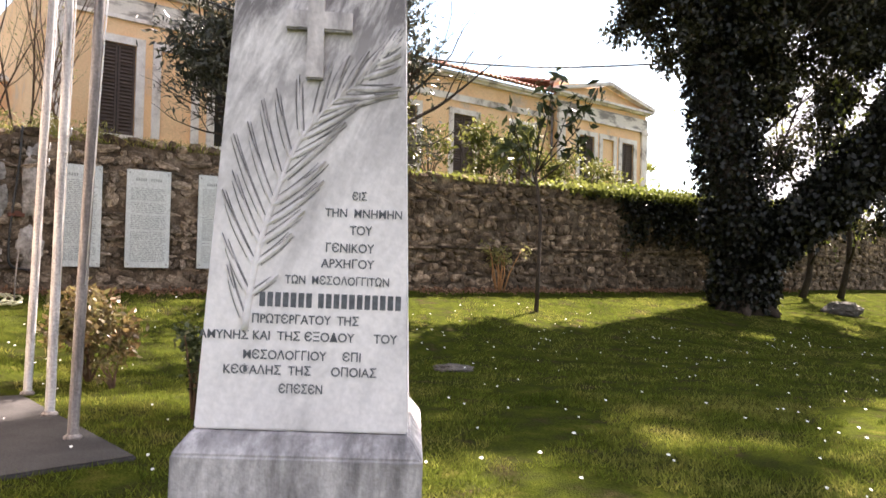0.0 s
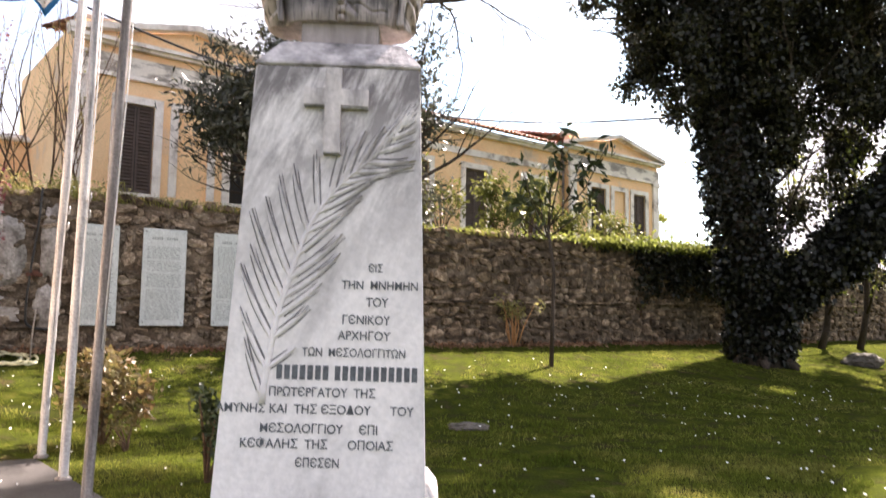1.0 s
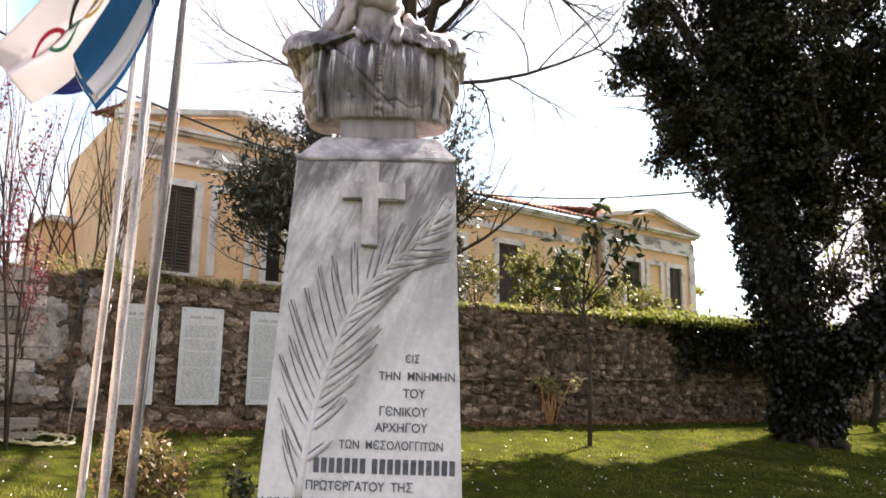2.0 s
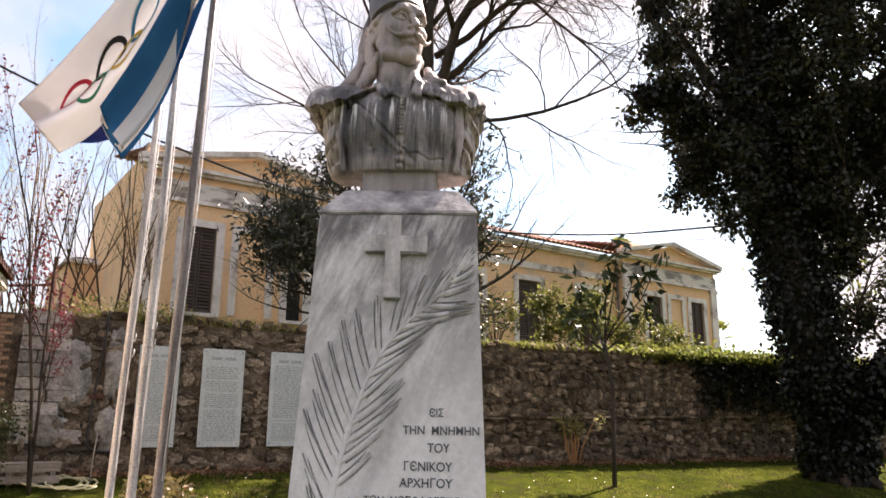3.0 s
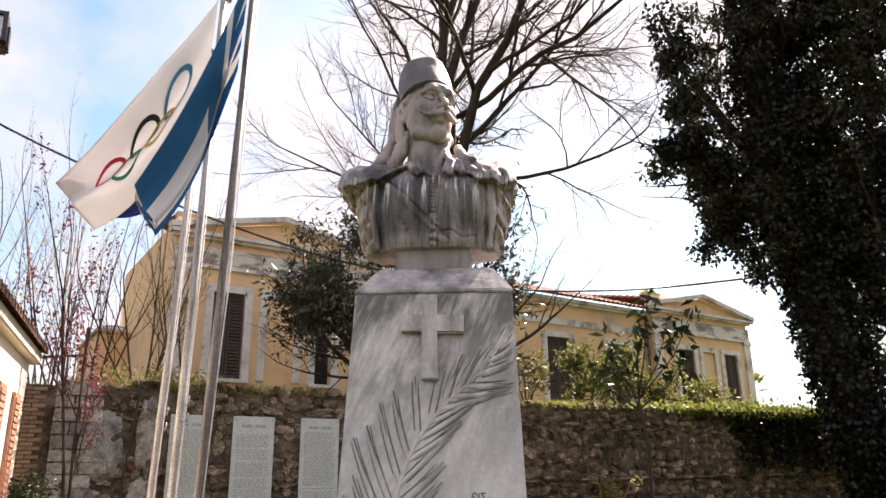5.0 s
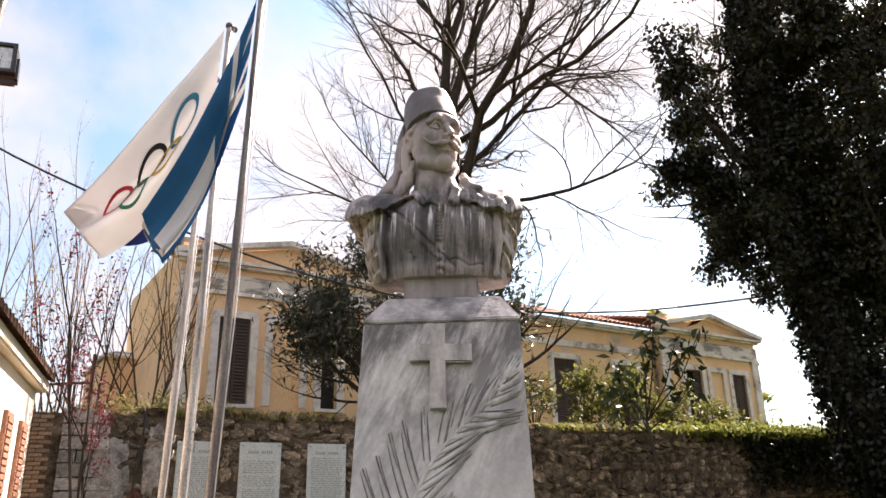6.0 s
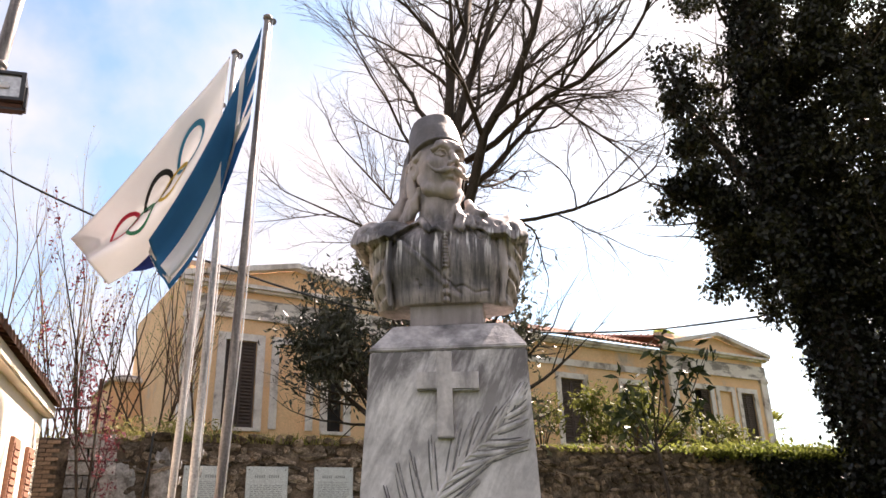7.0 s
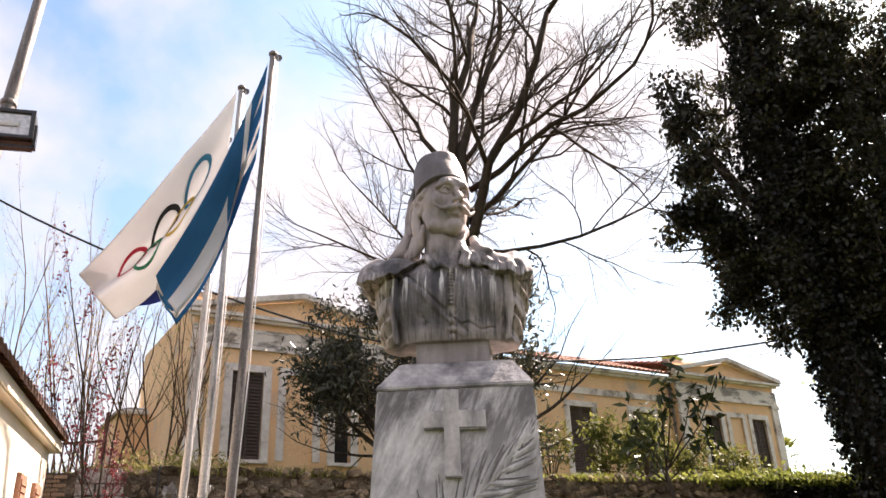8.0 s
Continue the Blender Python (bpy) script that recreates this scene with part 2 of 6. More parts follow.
# crown copy of the ivy: lighter, sunlight put into the leaf colour
M["ivycrown"] = material("sunlit_ivy_leaves", [(0.012, 0.013, 0.006), (0.04, 0.039, 0.018)], 1.0, 0.36, 0, 8, vary=0.7, island=True, leaf=0.3, shine=0.35)
# near-black copy for trunk and hanging ivy: shade put into the colour
M["ivy"] = material("shaded_ivy_leaves", [(0.004, 0.005, 0.003), (0.014, 0.015, 0.007)], 1.0, 0.38, 0, 8, vary=0.6, island=True, leaf=0.14, shine=0.3)
# yellow-green copy for creeper and sprays: sunshine put into the colour
M["ivysun"] = material("sunlit_creeper_leaves", [(0.09, 0.115, 0.022), (0.19, 0.2, 0.05)], 1.0, 0.55, 0, 8, vary=0.4, island=True, leaf=0.4, shine=0.12)
M["olive"] = material("grey_green_leaves", [(0.026, 0.03, 0.019), (0.075, 0.075, 0.05)], 1.0, 0.4, 0, 8, vary=0.5, island=True, leaf=0.25, shine=0.35)
M["shrub"] = material("fresh_shrub_leaves", [(0.075, 0.088, 0.02), (0.17, 0.17, 0.045)], 1.0, 0.55, 0, 8, vary=0.4, island=True, leaf=0.4, shine=0.12)
M["glossy"] = material("glossy_dark_leaves", [(0.022, 0.032, 0.012), (0.055, 0.066, 0.024)], 1.0, 0.45, 0, 8, vary=0.4, island=True, leaf=0.15, shine=0.2)
M["bud"] = material("yellow_green_buds", [(0.22, 0.2, 0.06), (0.3, 0.27, 0.09)], 1.0, 0.7, 0, 8, vary=0.3, island=True, leaf=0.4)
M["plum"] = material("red_plum_leaves", [(0.12, 0.02, 0.027), (0.21, 0.05, 0.058)], 2.0, 0.6, 0, 8, vary=0.35, island=True, leaf=0.4)
M["dry"] = material("dry_yellow_grass", [(0.22, 0.19, 0.06), (0.16, 0.19, 0.035)], 1.5, 0.8, 0, 8, vary=0.3, island=True, leaf=0.4, shine=0.12)
M["whitecloth"] = material("white_flag_cloth", [(0.74, 0.73, 0.73), (0.8, 0.79, 0.79)], 3, 0.8, 0.05, 300, leaf=0.35, fine=0.03)
M["bluecloth"] = material("blue_flag_cloth", [(0.01, 0.13, 0.30), (0.015, 0.16, 0.35)], 3, 0.8, 0.05, 300, leaf=0.3, fine=0.05)
M["navycloth"] = material("navy_flag_cloth", [(0.012, 0.03, 0.17), (0.018, 0.04, 0.21)], 3, 0.8, 0.05, 300, leaf=0.3, fine=0.05)
for ring_name, ring_colour in (("ringblue", (0.03, 0.22, 0.36)), ("ringyellow", (0.55, 0.38, 0.06)), ("ringblack", (0.02, 0.02, 0.02)), ("ringgreen", (0.02, 0.2, 0.1)), ("ringred", (0.55, 0.03, 0.06))):
    M[ring_name] = material(ring_name, [ring_colour, ring_colour], 3, 0.8, 0, 300, leaf=0.2, fine=0.05)
M["black"] = material("black_lamp_housing", [(0.012, 0.012, 0.012), (0.025, 0.025, 0.025)], 8, 0.4, 0.1, 60)
M["lampglass"] = material("lamp_reflector", [(0.5, 0.5, 0.48), (0.6, 0.6, 0.58)], 4, 0.2, 0, 30, metal=0.6)
M["rose"] = material("bronze_shrub_leaves", [(0.16, 0.085, 0.04), (0.12, 0.13, 0.04)], 3.0, 0.5, 0, 8, vary=0.4, island=True, leaf=0.35)
M["stump"] = material("grey_field_stone", [(0.045, 0.038, 0.03), (0.12, 0.105, 0.085)], 5, 0.95, 0.8, 30)


# ---- mesh helpers ----
def mesh(name, verts, faces, mats, smooth=False, slots=None):
    me = bpy.data.meshes.new(name)
    me.from_pydata([tuple(v) for v in verts], [], faces)
    for m in mats if isinstance(mats, (list, tuple)) else [mats]:
        me.materials.append(m)
    if slots is not None:
        me.polygons.foreach_set("material_index", slots)
    if smooth:
        me.polygons.foreach_set("use_smooth", [True] * len(me.polygons))
    me.update()
    return me


def thing(name, place, label, category, group="", kind="", turn=0.0):
    ob = new(name)
    ob.matrix_world = pose(*place, 0, 0, turn)
    ob.empty_display_size = 0.2
    return tagged(ob, label, category, group, kind)


def part(name, data, material_=None, parent=None, label=""):
    """A bmesh or a mesh as one object under a thing or a part, in the parent's own axes."""
    if isinstance(data, bmesh.types.BMesh):
        me = bpy.data.meshes.new(name)
        data.to_mesh(me)
        data.free()
        me.materials.append(material_)
    else:
        me = data
    ob = new(name, me)
    ob.parent = parent
    return tagged(ob, label)


def box(bm, x0, x1, y0, y1, z0, z1, bevel=0.0):
    made = bmesh.ops.create_cube(bm, size=1.0, matrix=Matrix.LocRotScale(((x0 + x1) / 2, (y0 + y1) / 2, (z0 + z1) / 2), None, (x1 - x0, y1 - y0, z1 - z0)))
    if bevel:
        edges = {e for v in made["verts"] for e in v.link_edges}
        bmesh.ops.bevel(bm, geom=list(edges), offset=bevel, segments=2, affect="EDGES")
    return bm


def boxes(*rows, bevel=0.0):
    bm = bmesh.new()
    for r in rows:
        box(bm, *r, bevel=bevel)
    return bm


def lathe(bm, rows, n=20, at=(0, 0, 0)):
    """A turned form from rows of radius, height."""
    rings = [[bm.verts.new((at[0] + r * math.cos(2 * math.pi * k / n), at[1] + r * math.sin(2 * math.pi * k / n), at[2] + z)) for k in range(n)] for r, z in rows]
    for a, b in zip(rings, rings[1:]):
        for k in range(n):
            bm.faces.new((a[k], a[(k + 1) % n], b[(k + 1) % n], b[k])).smooth = True
    bm.faces.new(rings[0][::-1]), bm.faces.new(rings[-1])
    return bm


def loft(bm, rows):
    """A four-sided body from rows of x0, x1, y0, y1, z."""
    rings = [[bm.verts.new(p) for p in ((a, c, z), (b, c, z), (b, d, z), (a, d, z))] for a, b, c, d, z in rows]
    for p, q in zip(rings, rings[1:]):
        for k in range(4):
            bm.faces.new((p[k], p[(k + 1) % 4], q[(k + 1) % 4], q[k]))
    bm.faces.new(rings[0][::-1]), bm.faces.new(rings[-1])
    return bm


class Tubes:
    def __init__(self):
        self.v, self.f = [], []

    def add(self, pts, rads, n=6):
        pts = [Vector(p) for p in pts]
        base = len(self.v)
        for k, p in enumerate(pts):
            way = (pts[min(k + 1, len(pts) - 1)] - pts[max(k - 1, 0)]).normalized()
            a = way.orthogonal().normalized() if k == 0 else (a - way * a.dot(way)).normalized()
            b = way.cross(a)
            for j in range(n):
                w = 2 * math.pi * j / n
                self.v.append(p + (a * math.cos(w) + b * math.sin(w)) * rads[k])
        for k in range(len(pts) - 1):
            for j in range(n):
                i, i2 = base + k * n + j, base + k * n + (j + 1) % n
                self.f.append((i, i2, i2 + n, i + n))
        self.f.append(tuple(base + j for j in range(n))[::-1])
        self.f.append(tuple(base + (len(pts) - 1) * n + j for j in range(n)))

    def mesh(self, name, m):
        return mesh(name, self.v, self.f, m, True)


def grow(tubes, tips, rng, p, way, length, radius, level, kids, spread, lift=0.15, wobble=0.25, shrink=0.62, sides=(9, 7, 5, 4, 3, 3, 3)):
    """A limb with its branches; tips takes points along the last two levels."""
    steps = 5 if level > 1 else 3
    pts, way = [Vector(p)], Vector(way).normalized()
    for k in range(steps):
        way = (way + Vector((rng.gauss(0, wobble), rng.gauss(0, wobble), rng.gauss(0, wobble) + lift)) * 0.5).normalized()
        pts.append(pts[-1] + way * length / steps)
    end = radius * (0.5 if level else 0.35)
    rads = [radius + (end - radius) * k / steps for k in range(steps + 1)]
    tubes.add(pts, rads, sides[min(len(sides) - 1, max(0, 4 - level))])
    if level <= 1:
        tips += pts[1:]
    if level == 0:
        return
    for k in range(kids):
        at = 0.3 + 0.7 * (k + rng.random() * 0.8) / kids if k < kids - 1 else 0.999
        i = min(steps - 1, int(at * steps))
        q = pts[i].lerp(pts[i + 1], at * steps - i)
        axis = (pts[i + 1] - pts[i]).normalized()
        side = axis.orthogonal().normalized()
        side.rotate(Matrix.Rotation(rng.random() * 6.283, 3, axis))
        tilt = radians(spread * (0.7 + 0.6 * rng.random()) if k < kids - 1 else 9)
        grow(tubes, tips, rng, q, axis * math.cos(tilt) + side * math.sin(tilt), length * shrink * (0.75 + 0.5 * rng.random()), rads[i] * 0.55 if k < kids - 1 else end, level - 1, kids, spread, lift, wobble, shrink, sides)


def leaves(name, centres, size, m, seed, aspect=0.45, hang=0.0, jitter=0.0):
    """Many small kite-shaped leaves, folded at the middle, round the given places."""
    r = np.random.RandomState(seed)
    c = np.asarray(centres, float)
    c = c + r.normal(0, 1, c.shape) * jitter
    n = len(c)
    a = r.normal(0, 1, (n, 3))
    a[:, 2] -= hang
    a /= np.linalg.norm(a, axis=1)[:, None]
    b = np.cross(a, r.normal(0, 1, (n, 3)))
    b /= np.linalg.norm(b, axis=1)[:, None]
    up = np.cross(a, b)
    s = (size * r.uniform(0.6, 1.3, n))[:, None]
    v = np.stack([c, c + a * s * 0.45 + b * s * aspect * 0.5 + up * s * 0.08, c + a * s, c + a * s * 0.45 - b * s * aspect * 0.5 + up * s * 0.08], 1).reshape(-1, 3)
    i = np.arange(n)[:, None] * 4
    me = bpy.data.meshes.new(name)
    me.vertices.add(4 * n)
    me.vertices.foreach_set("co", v.ravel())
    me.loops.add(4 * n)
    me.loops.foreach_set("vertex_index", (i + np.array([0, 1, 2, 3])).ravel())
    me.polygons.add(n)
    me.polygons.foreach_set("loop_start", i.ravel())
    me.materials.append(m)
    me.update(calc_edges=True)
    return me


def blades(name, roots, height, width, m, seed, lean=0.5):
    """Grass: one narrow triangle a blade."""
    r = np.random.RandomState(seed)
    c = np.asarray(roots, float)
    n = len(c)
    w = r.uniform(0, 6.283, n)
    h = height * r.uniform(0.5, 1.35, n)
    side = np.stack([np.cos(w), np.sin(w), 0 * w], 1) * (width * r.uniform(0.7, 1.3, n))[:, None]
    tip = c + np.stack([r.normal(0, lean, n) * h, r.normal(0, lean, n) * h, h], 1)
    v = np.stack([c - side, c + side, tip], 1).reshape(-1, 3)
    me = bpy.data.meshes.new(name)
    me.vertices.add(3 * n)
    me.vertices.foreach_set("co", v.ravel())
    me.loops.add(3 * n)
    me.loops.foreach_set("vertex_index", np.arange(3 * n))
    me.polygons.add(n)
    me.polygons.foreach_set("loop_start", np.arange(n) * 3)
    me.materials.append(m)
    me.update(calc_edges=True)
    return me


def cluster(rng, n, centre, size, power=0.5):
    """n places inside an ellipsoid, denser towards its skin."""
    p = rng.normal(0, 1, (n, 3))
    p /= np.linalg.norm(p, axis=1)[:, None]
    return np.array(centre) + p * (rng.uniform(0, 1, n) ** power)[:, None] * np.array(size)


# ---- ground: one sheet in the wall's axes ----
WALL_AT, WALL_TURN = Vector((-5.2, 14.2, 0)), 37.0
WU = Vector((math.cos(radians(WALL_TURN)), math.sin(radians(WALL_TURN)), 0))
WN = Vector((-WU.y, WU.x, 0))


def wall_point(s, d, z=0.0):
    """s along the wall, d in front of its face."""
    return WALL_AT + WU * s - WN * d + Vector((0, 0, z))


def lawn_height(d):
    if d < -0.2:
        return 3.45
    k = min(1.0, max(0.0, 1 - d / 6.6))
    return 0.8 * (k * k * (3 - 2 * k) * 0.35 + k * 0.65)


def lawn_at(x, y):
    d = -(Vector((x, y, 0)) - WALL_AT).dot(WN)
    return lawn_height(d) + 0.02 * noise.noise((x * 0.5, y * 0.5, 0)), d


S_ROWS = [-900, -300, -120, -60, -35] + list(np.arange(-22, 34, 0.6)) + [40, 60, 120, 300, 900]
D_ROWS = [-900, -300, -120, -60, -30, -20, -14] + list(np.arange(-10, -0.7, 0.8)) + [-0.45, -0.15] + list(np.arange(0.2, 18, 0.35)) + [22, 30, 50, 100, 300, 900]
gv, gf = [], []
for d in D_ROWS:
    for s_ in S_ROWS:
        q = wall_point(s_, d)
        h = lawn_height(d) + (0.025 * noise.noise((q.x * 0.6, q.y * 0.6, 0)) if abs(s_) < 40 and abs(d) < 40 else 0)
        gv.append((q.x, q.y, h))
for j in range(len(D_ROWS) - 1):
    for i in range(len(S_ROWS) - 1):
        a = j * len(S_ROWS) + i
        gf.append((a, a + len(S_ROWS), a + len(S_ROWS) + 1, a + 1))
ground = new("ground", mesh("ground", gv, gf, M["soil"], True))
tagged(ground, "sloping park lawn of green and yellowing grass with bare patches", "ground", kind="structure")

# ---- retaining wall (its stones are laid at the end of the file) ----
WALL_TOP, WALL_S0, WALL_S1 = 3.62, -3.3, 34.0
wall = thing("wall_garden", WALL_AT, "old rubble stone retaining wall with pale mortar patches", "wall", kind="structure", turn=WALL_TURN)
wall_bm = boxes((WALL_S0 + 0.05, WALL_S1, 0.05, 0.6, 0.2, WALL_TOP - 0.05))
part("backing", wall_bm, M["mortar"], wall, "grey mortar core of the wall")
# mortar smeared over the joints and some of the stones
sm_s, sm_z = np.arange(-2.6, 30, 0.11), np.arange(0.4, WALL_TOP - 0.03, 0.09)
sm_v = [(s_, 0.034 + 0.055 * noise.noise((s_ * 0.9, z_ * 1.3, 3)) + 0.05 * noise.noise((s_ * 4.2, z_ * 5.0, 8)), z_) for z_ in sm_z for s_ in sm_s]
sm_f = [(j * len(sm_s) + i, j * len(sm_s) + i + 1, (j + 1) * len(sm_s) + i + 1, (j + 1) * len(sm_s) + i) for j in range(len(sm_z) - 1) for i in range(len(sm_s) - 1)]
part("mortar_skin", mesh("mortar_skin", sm_v, sm_f, M["mortar"], True), None, wall, "smeared uneven mortar over the joints")


# ---- neoclassical house behind the wall ----
HOUSE_AT, HOUSE_TURN = (-7.7, 20.0, 3.45), 42.0
HZ = HOUSE_AT[2]
house = thing("neoclassical_house", HOUSE_AT, "abandoned ochre neoclassical house with white trim and clay roof", "house", turn=HOUSE_TURN)


def wall_panel(x0, x1, z0, z1, y0, y1, holes):
    """A wall with openings right through it. holes: x0, x1, z0, z1."""
    xs = sorted({x0, x1, *(h[0] for h in holes), *(h[1] for h in holes)})
    zs = sorted({z0, z1, *(h[2] for h in holes), *(h[3] for h in holes)})
    bm = bmesh.new()
    for a, b in zip(xs, xs[1:]):
        for c, d in zip(zs, zs[1:]):
            if not any(h[0] <= a and b <= h[1] and h[2] <= c and d <= h[3] for h in holes):
                box(bm, a, b, y0, y1, c - HZ, d - HZ)
    bmesh.ops.remove_doubles(bm, verts=bm.verts, dist=0.001)
    return bm


def shuttered_window(x0, x1, z0, z1, y, open_half=False, blind=False, bare=False):
    """A window in its white surround, closed with two louvred shutters, walled up, or with its shutters gone."""
    w = boxes((x0 - 0.22, x0, y - 0.05, y + 0.02, z0 - HZ, z1 + 0.2 - HZ), (x1, x1 + 0.22, y - 0.05, y + 0.02, z0 - HZ, z1 + 0.2 - HZ), (x0, x1, y - 0.05, y + 0.02, z1 - HZ, z1 + 0.2 - HZ))
    win = part("window", w, M["trimwhite"], house, "white window surround")
    if blind:
        part("blind_panel", boxes((x0, x1, y + 0.06, y + 0.12, z0 - HZ, z1 - HZ)), M["ochre"], win, "walled-up ochre panel")
        return
    part("dark_pane", boxes((x0, x1, y + 0.2, y + 0.22, z0 - HZ, z1 - HZ)), M["dark"], win, "dark window opening")
    mid = (x0 + x1) / 2
    for a, b in ((x0 + 0.01, mid - 0.01), (mid + 0.01, x1 - 0.01)):
        if bare or (open_half and a < mid - 0.1):
            continue
        bm, rows, n_slats = bmesh.new(), [], 24
        lo, hi = z0 + 0.01 - HZ, z1 - 0.01 - HZ
        for k in range(2 * n_slats + 3):
            zz = lo if k == 0 else hi if k == 2 * n_slats + 2 else lo + 0.07 + (hi - lo - 0.14) * (k - 1) / (2 * n_slats)
            deep = y + 0.05 if k in (0, 1, 2 * n_slats + 1, 2 * n_slats + 2, n_slats + 1) else y + (0.055 if k % 2 else 0.095)
            rows.append([bm.verts.new((xx, yy, zz)) for xx, yy in ((a, y + 0.05), (a + 0.055, y + 0.05), (a + 0.06, deep), (b - 0.06, deep), (b - 0.055, y + 0.05), (b, y + 0.05))])
        for p_, q_ in zip(rows, rows[1:]):
            for k in range(5):
                bm.faces.new((p_[k], p_[k + 1], q_[k + 1], q_[k]))
        part("shutter", bm, M["shutter"], win, "brown louvred wooden shutter")
    part("sill", boxes((x0 - 0.2, x1 + 0.2, y - 0.12, y + 0.03, z0 - 0.1 - HZ, z0 - HZ), bevel=0.01), M["trimwhite"], win)


WINGS = ((-2.25, 3.9, ((-1.10, -0.20), (0.45, 1.31), (1.98, 2.5))), (16.6, 22.65, ((17.95, 18.92), (19.49, 20.26), (20.86, 21.73))))
for wing_index, (x0, x1, bays) in enumerate(WINGS):
    holes = [(a, b, 4.6, 7.0) for a, b in bays]
    part("wing_wall", wall_panel(x0, x1, 3.3, 9.0, 0.0, 0.3, holes), M["ochre"], house, "weathered ochre plaster wing wall")
    for k, (a, b) in enumerate(bays):
        shuttered_window(a, b, 4.6, 7.0, 0.0, open_half=(wing_index == 1 and k == 0), blind=(k == 1), bare=(wing_index == 0 and k == 2))
    for a, b in ((x0 - 0.02, x0 + 0.38), (x1 - 0.38, x1 + 0.02)):
        bm = boxes((a, b, -0.09, 0.02, -0.1, 7.5 - HZ), (a - 0.05, b + 0.05, -0.13, 0.02, 7.5 - HZ, 7.62 - HZ), (a - 0.04, b + 0.04, -0.12, 0.02, -0.1, 0.7))
        part("pilaster", bm, M["trimwhite"], house, "white corner pilaster")
    part("frieze", boxes((x0 - 0.03, x1 + 0.03, -0.07, 0.03, 7.72 - HZ, 8.22 - HZ)), M["flaked"], house, "flaking white frieze with bare patches")
    part("architrave", boxes((x0 - 0.05, x1 + 0.05, -0.1, 0.03, 7.62 - HZ, 7.72 - HZ)), M["trimwhite"], house)
    part("cornice", boxes((x0 - 0.12, x1 + 0.12, -0.16, 0.03, 8.42 - HZ, 8.5 - HZ), (x0 - 0.22, x1 + 0.22, -0.28, 0.03, 8.5 - HZ, 8.6 - HZ)), M["trimwhite"], house, "moulded white cornice")
    xm = (x0 + x1) / 2
    for sx in (-1, 1):
        bm = bmesh.new()
        ends = [(xm, 9.3), (xm + sx * 3.32, 8.6)]
        rings = []
        for ex, ez in ends:
            rings.append([bm.verts.new((ex, yy, ez - HZ + zz)) for yy, zz in ((-0.3, 0.0), (-0.3, 0.16), (0.05, 0.16), (0.05, 0.0))])
        for k in range(4):
            bm.faces.new((rings[0][k], rings[0][(k + 1) % 4], rings[1][(k + 1) % 4], rings[1][k]))
        bm.faces.new(rings[0]), bm.faces.new(rings[1][::-1])
        bmesh.ops.recalc_face_normals(bm, faces=bm.faces)
        part("raking_cornice", bm, M["trimwhite"], house, "sloping white pediment moulding")
    bm = bmesh.new()
    tri = [[bm.verts.new((x, y, z - HZ)) for x, z in ((x0 - 0.1, 8.6), (x1 + 0.1, 8.6), (xm, 9.28))] for y in (-0.02, 0.25)]
    bm.faces.new(tri[0]), bm.faces.new(tri[1][::-1])
    for k in range(3):
        bm.faces.new((tri[0][k], tri[1][k], tri[1][(k + 1) % 3], tri[0][(k + 1) % 3]))
    part("pediment", bm, M["ochre"], house, "ochre triangular pediment")
    part("parapet", boxes((x0 + 0.02, x1 - 0.02, 0.26, 0.55, 9.0 - HZ, 9.25 - HZ), bevel=0.02), M["flaked"], house, "crumbling grey parapet")
CENTRE_WINDOWS = [(5.6, 6.7), (8.4, 9.5), (11.2, 12.3), (14.3, 15.4)]
part("centre_wall", wall_panel(3.9, 16.6, 3.3, 8.35, 0.3, 0.6, [(a, b, 4.6, 6.95) for a, b in CENTRE_WINDOWS]), M["ochre"], house, "ochre plaster wall")
for a, b in CENTRE_WINDOWS:
    shuttered_window(a, b, 4.6, 6.95, 0.3)
part("band", boxes((3.92, 16.58, 0.25, 0.33, 7.42 - HZ, 7.66 - HZ)), M["trimwhite"], house, "white string course")
part("eave", boxes((3.92, 16.58, 0.05, 0.32, 8.3 - HZ, 8.42 - HZ), (3.92, 16.58, 0.15, 0.32, 8.2 - HZ, 8.3 - HZ)), M["trimwhite"], house, "moulded white eave")
for x_, y_ in ((-2.25, 7.0), (22.65, 7.0)):
    part("side_wall", boxes((min(x_, x_ + (0.3 if x_ < 0 else -0.3)), max(x_, x_ + (0.3 if x_ < 0 else -0.3)), 0.3, y_, -0.15, 8.95 - HZ)), M["ochre"], house, "bare ochre side wall")
part("rear_wall", boxes((-1.95, 22.35, 6.7, 7.0, -0.15, 8.6 - HZ)), M["ochre"], house)


def tiled_slope(x0, x1, y0, y1, z0, z1, pitch=0.24):
    """Rows of half-round clay tiles up a slope, each tile an island."""
    v, f = [], []
    rows = max(2, int((y1 - y0) / 0.36))
    for i in range(int((x1 - x0) / pitch)):
        for j in range(rows):
            xa = x0 + (i + 0.5) * pitch
            a, b = j / rows, (j + 1.12) / rows
            base = len(v)
            for t_, r_, up in ((a, 0.14, 0.045), (b, 0.11, 0.01)):
                for k in range(5):
                    w = math.pi * k / 4
                    v.append((xa + r_ * math.cos(w), y0 + (y1 - y0) * t_, z0 + (z1 - z0) * t_ + up + r_ * 0.8 * math.sin(w)))
            f += [(base + k, base + k + 1, base + k + 6, base + k + 5) for k in range(4)] + [tuple(base + k for k in range(5))]
    return v, f


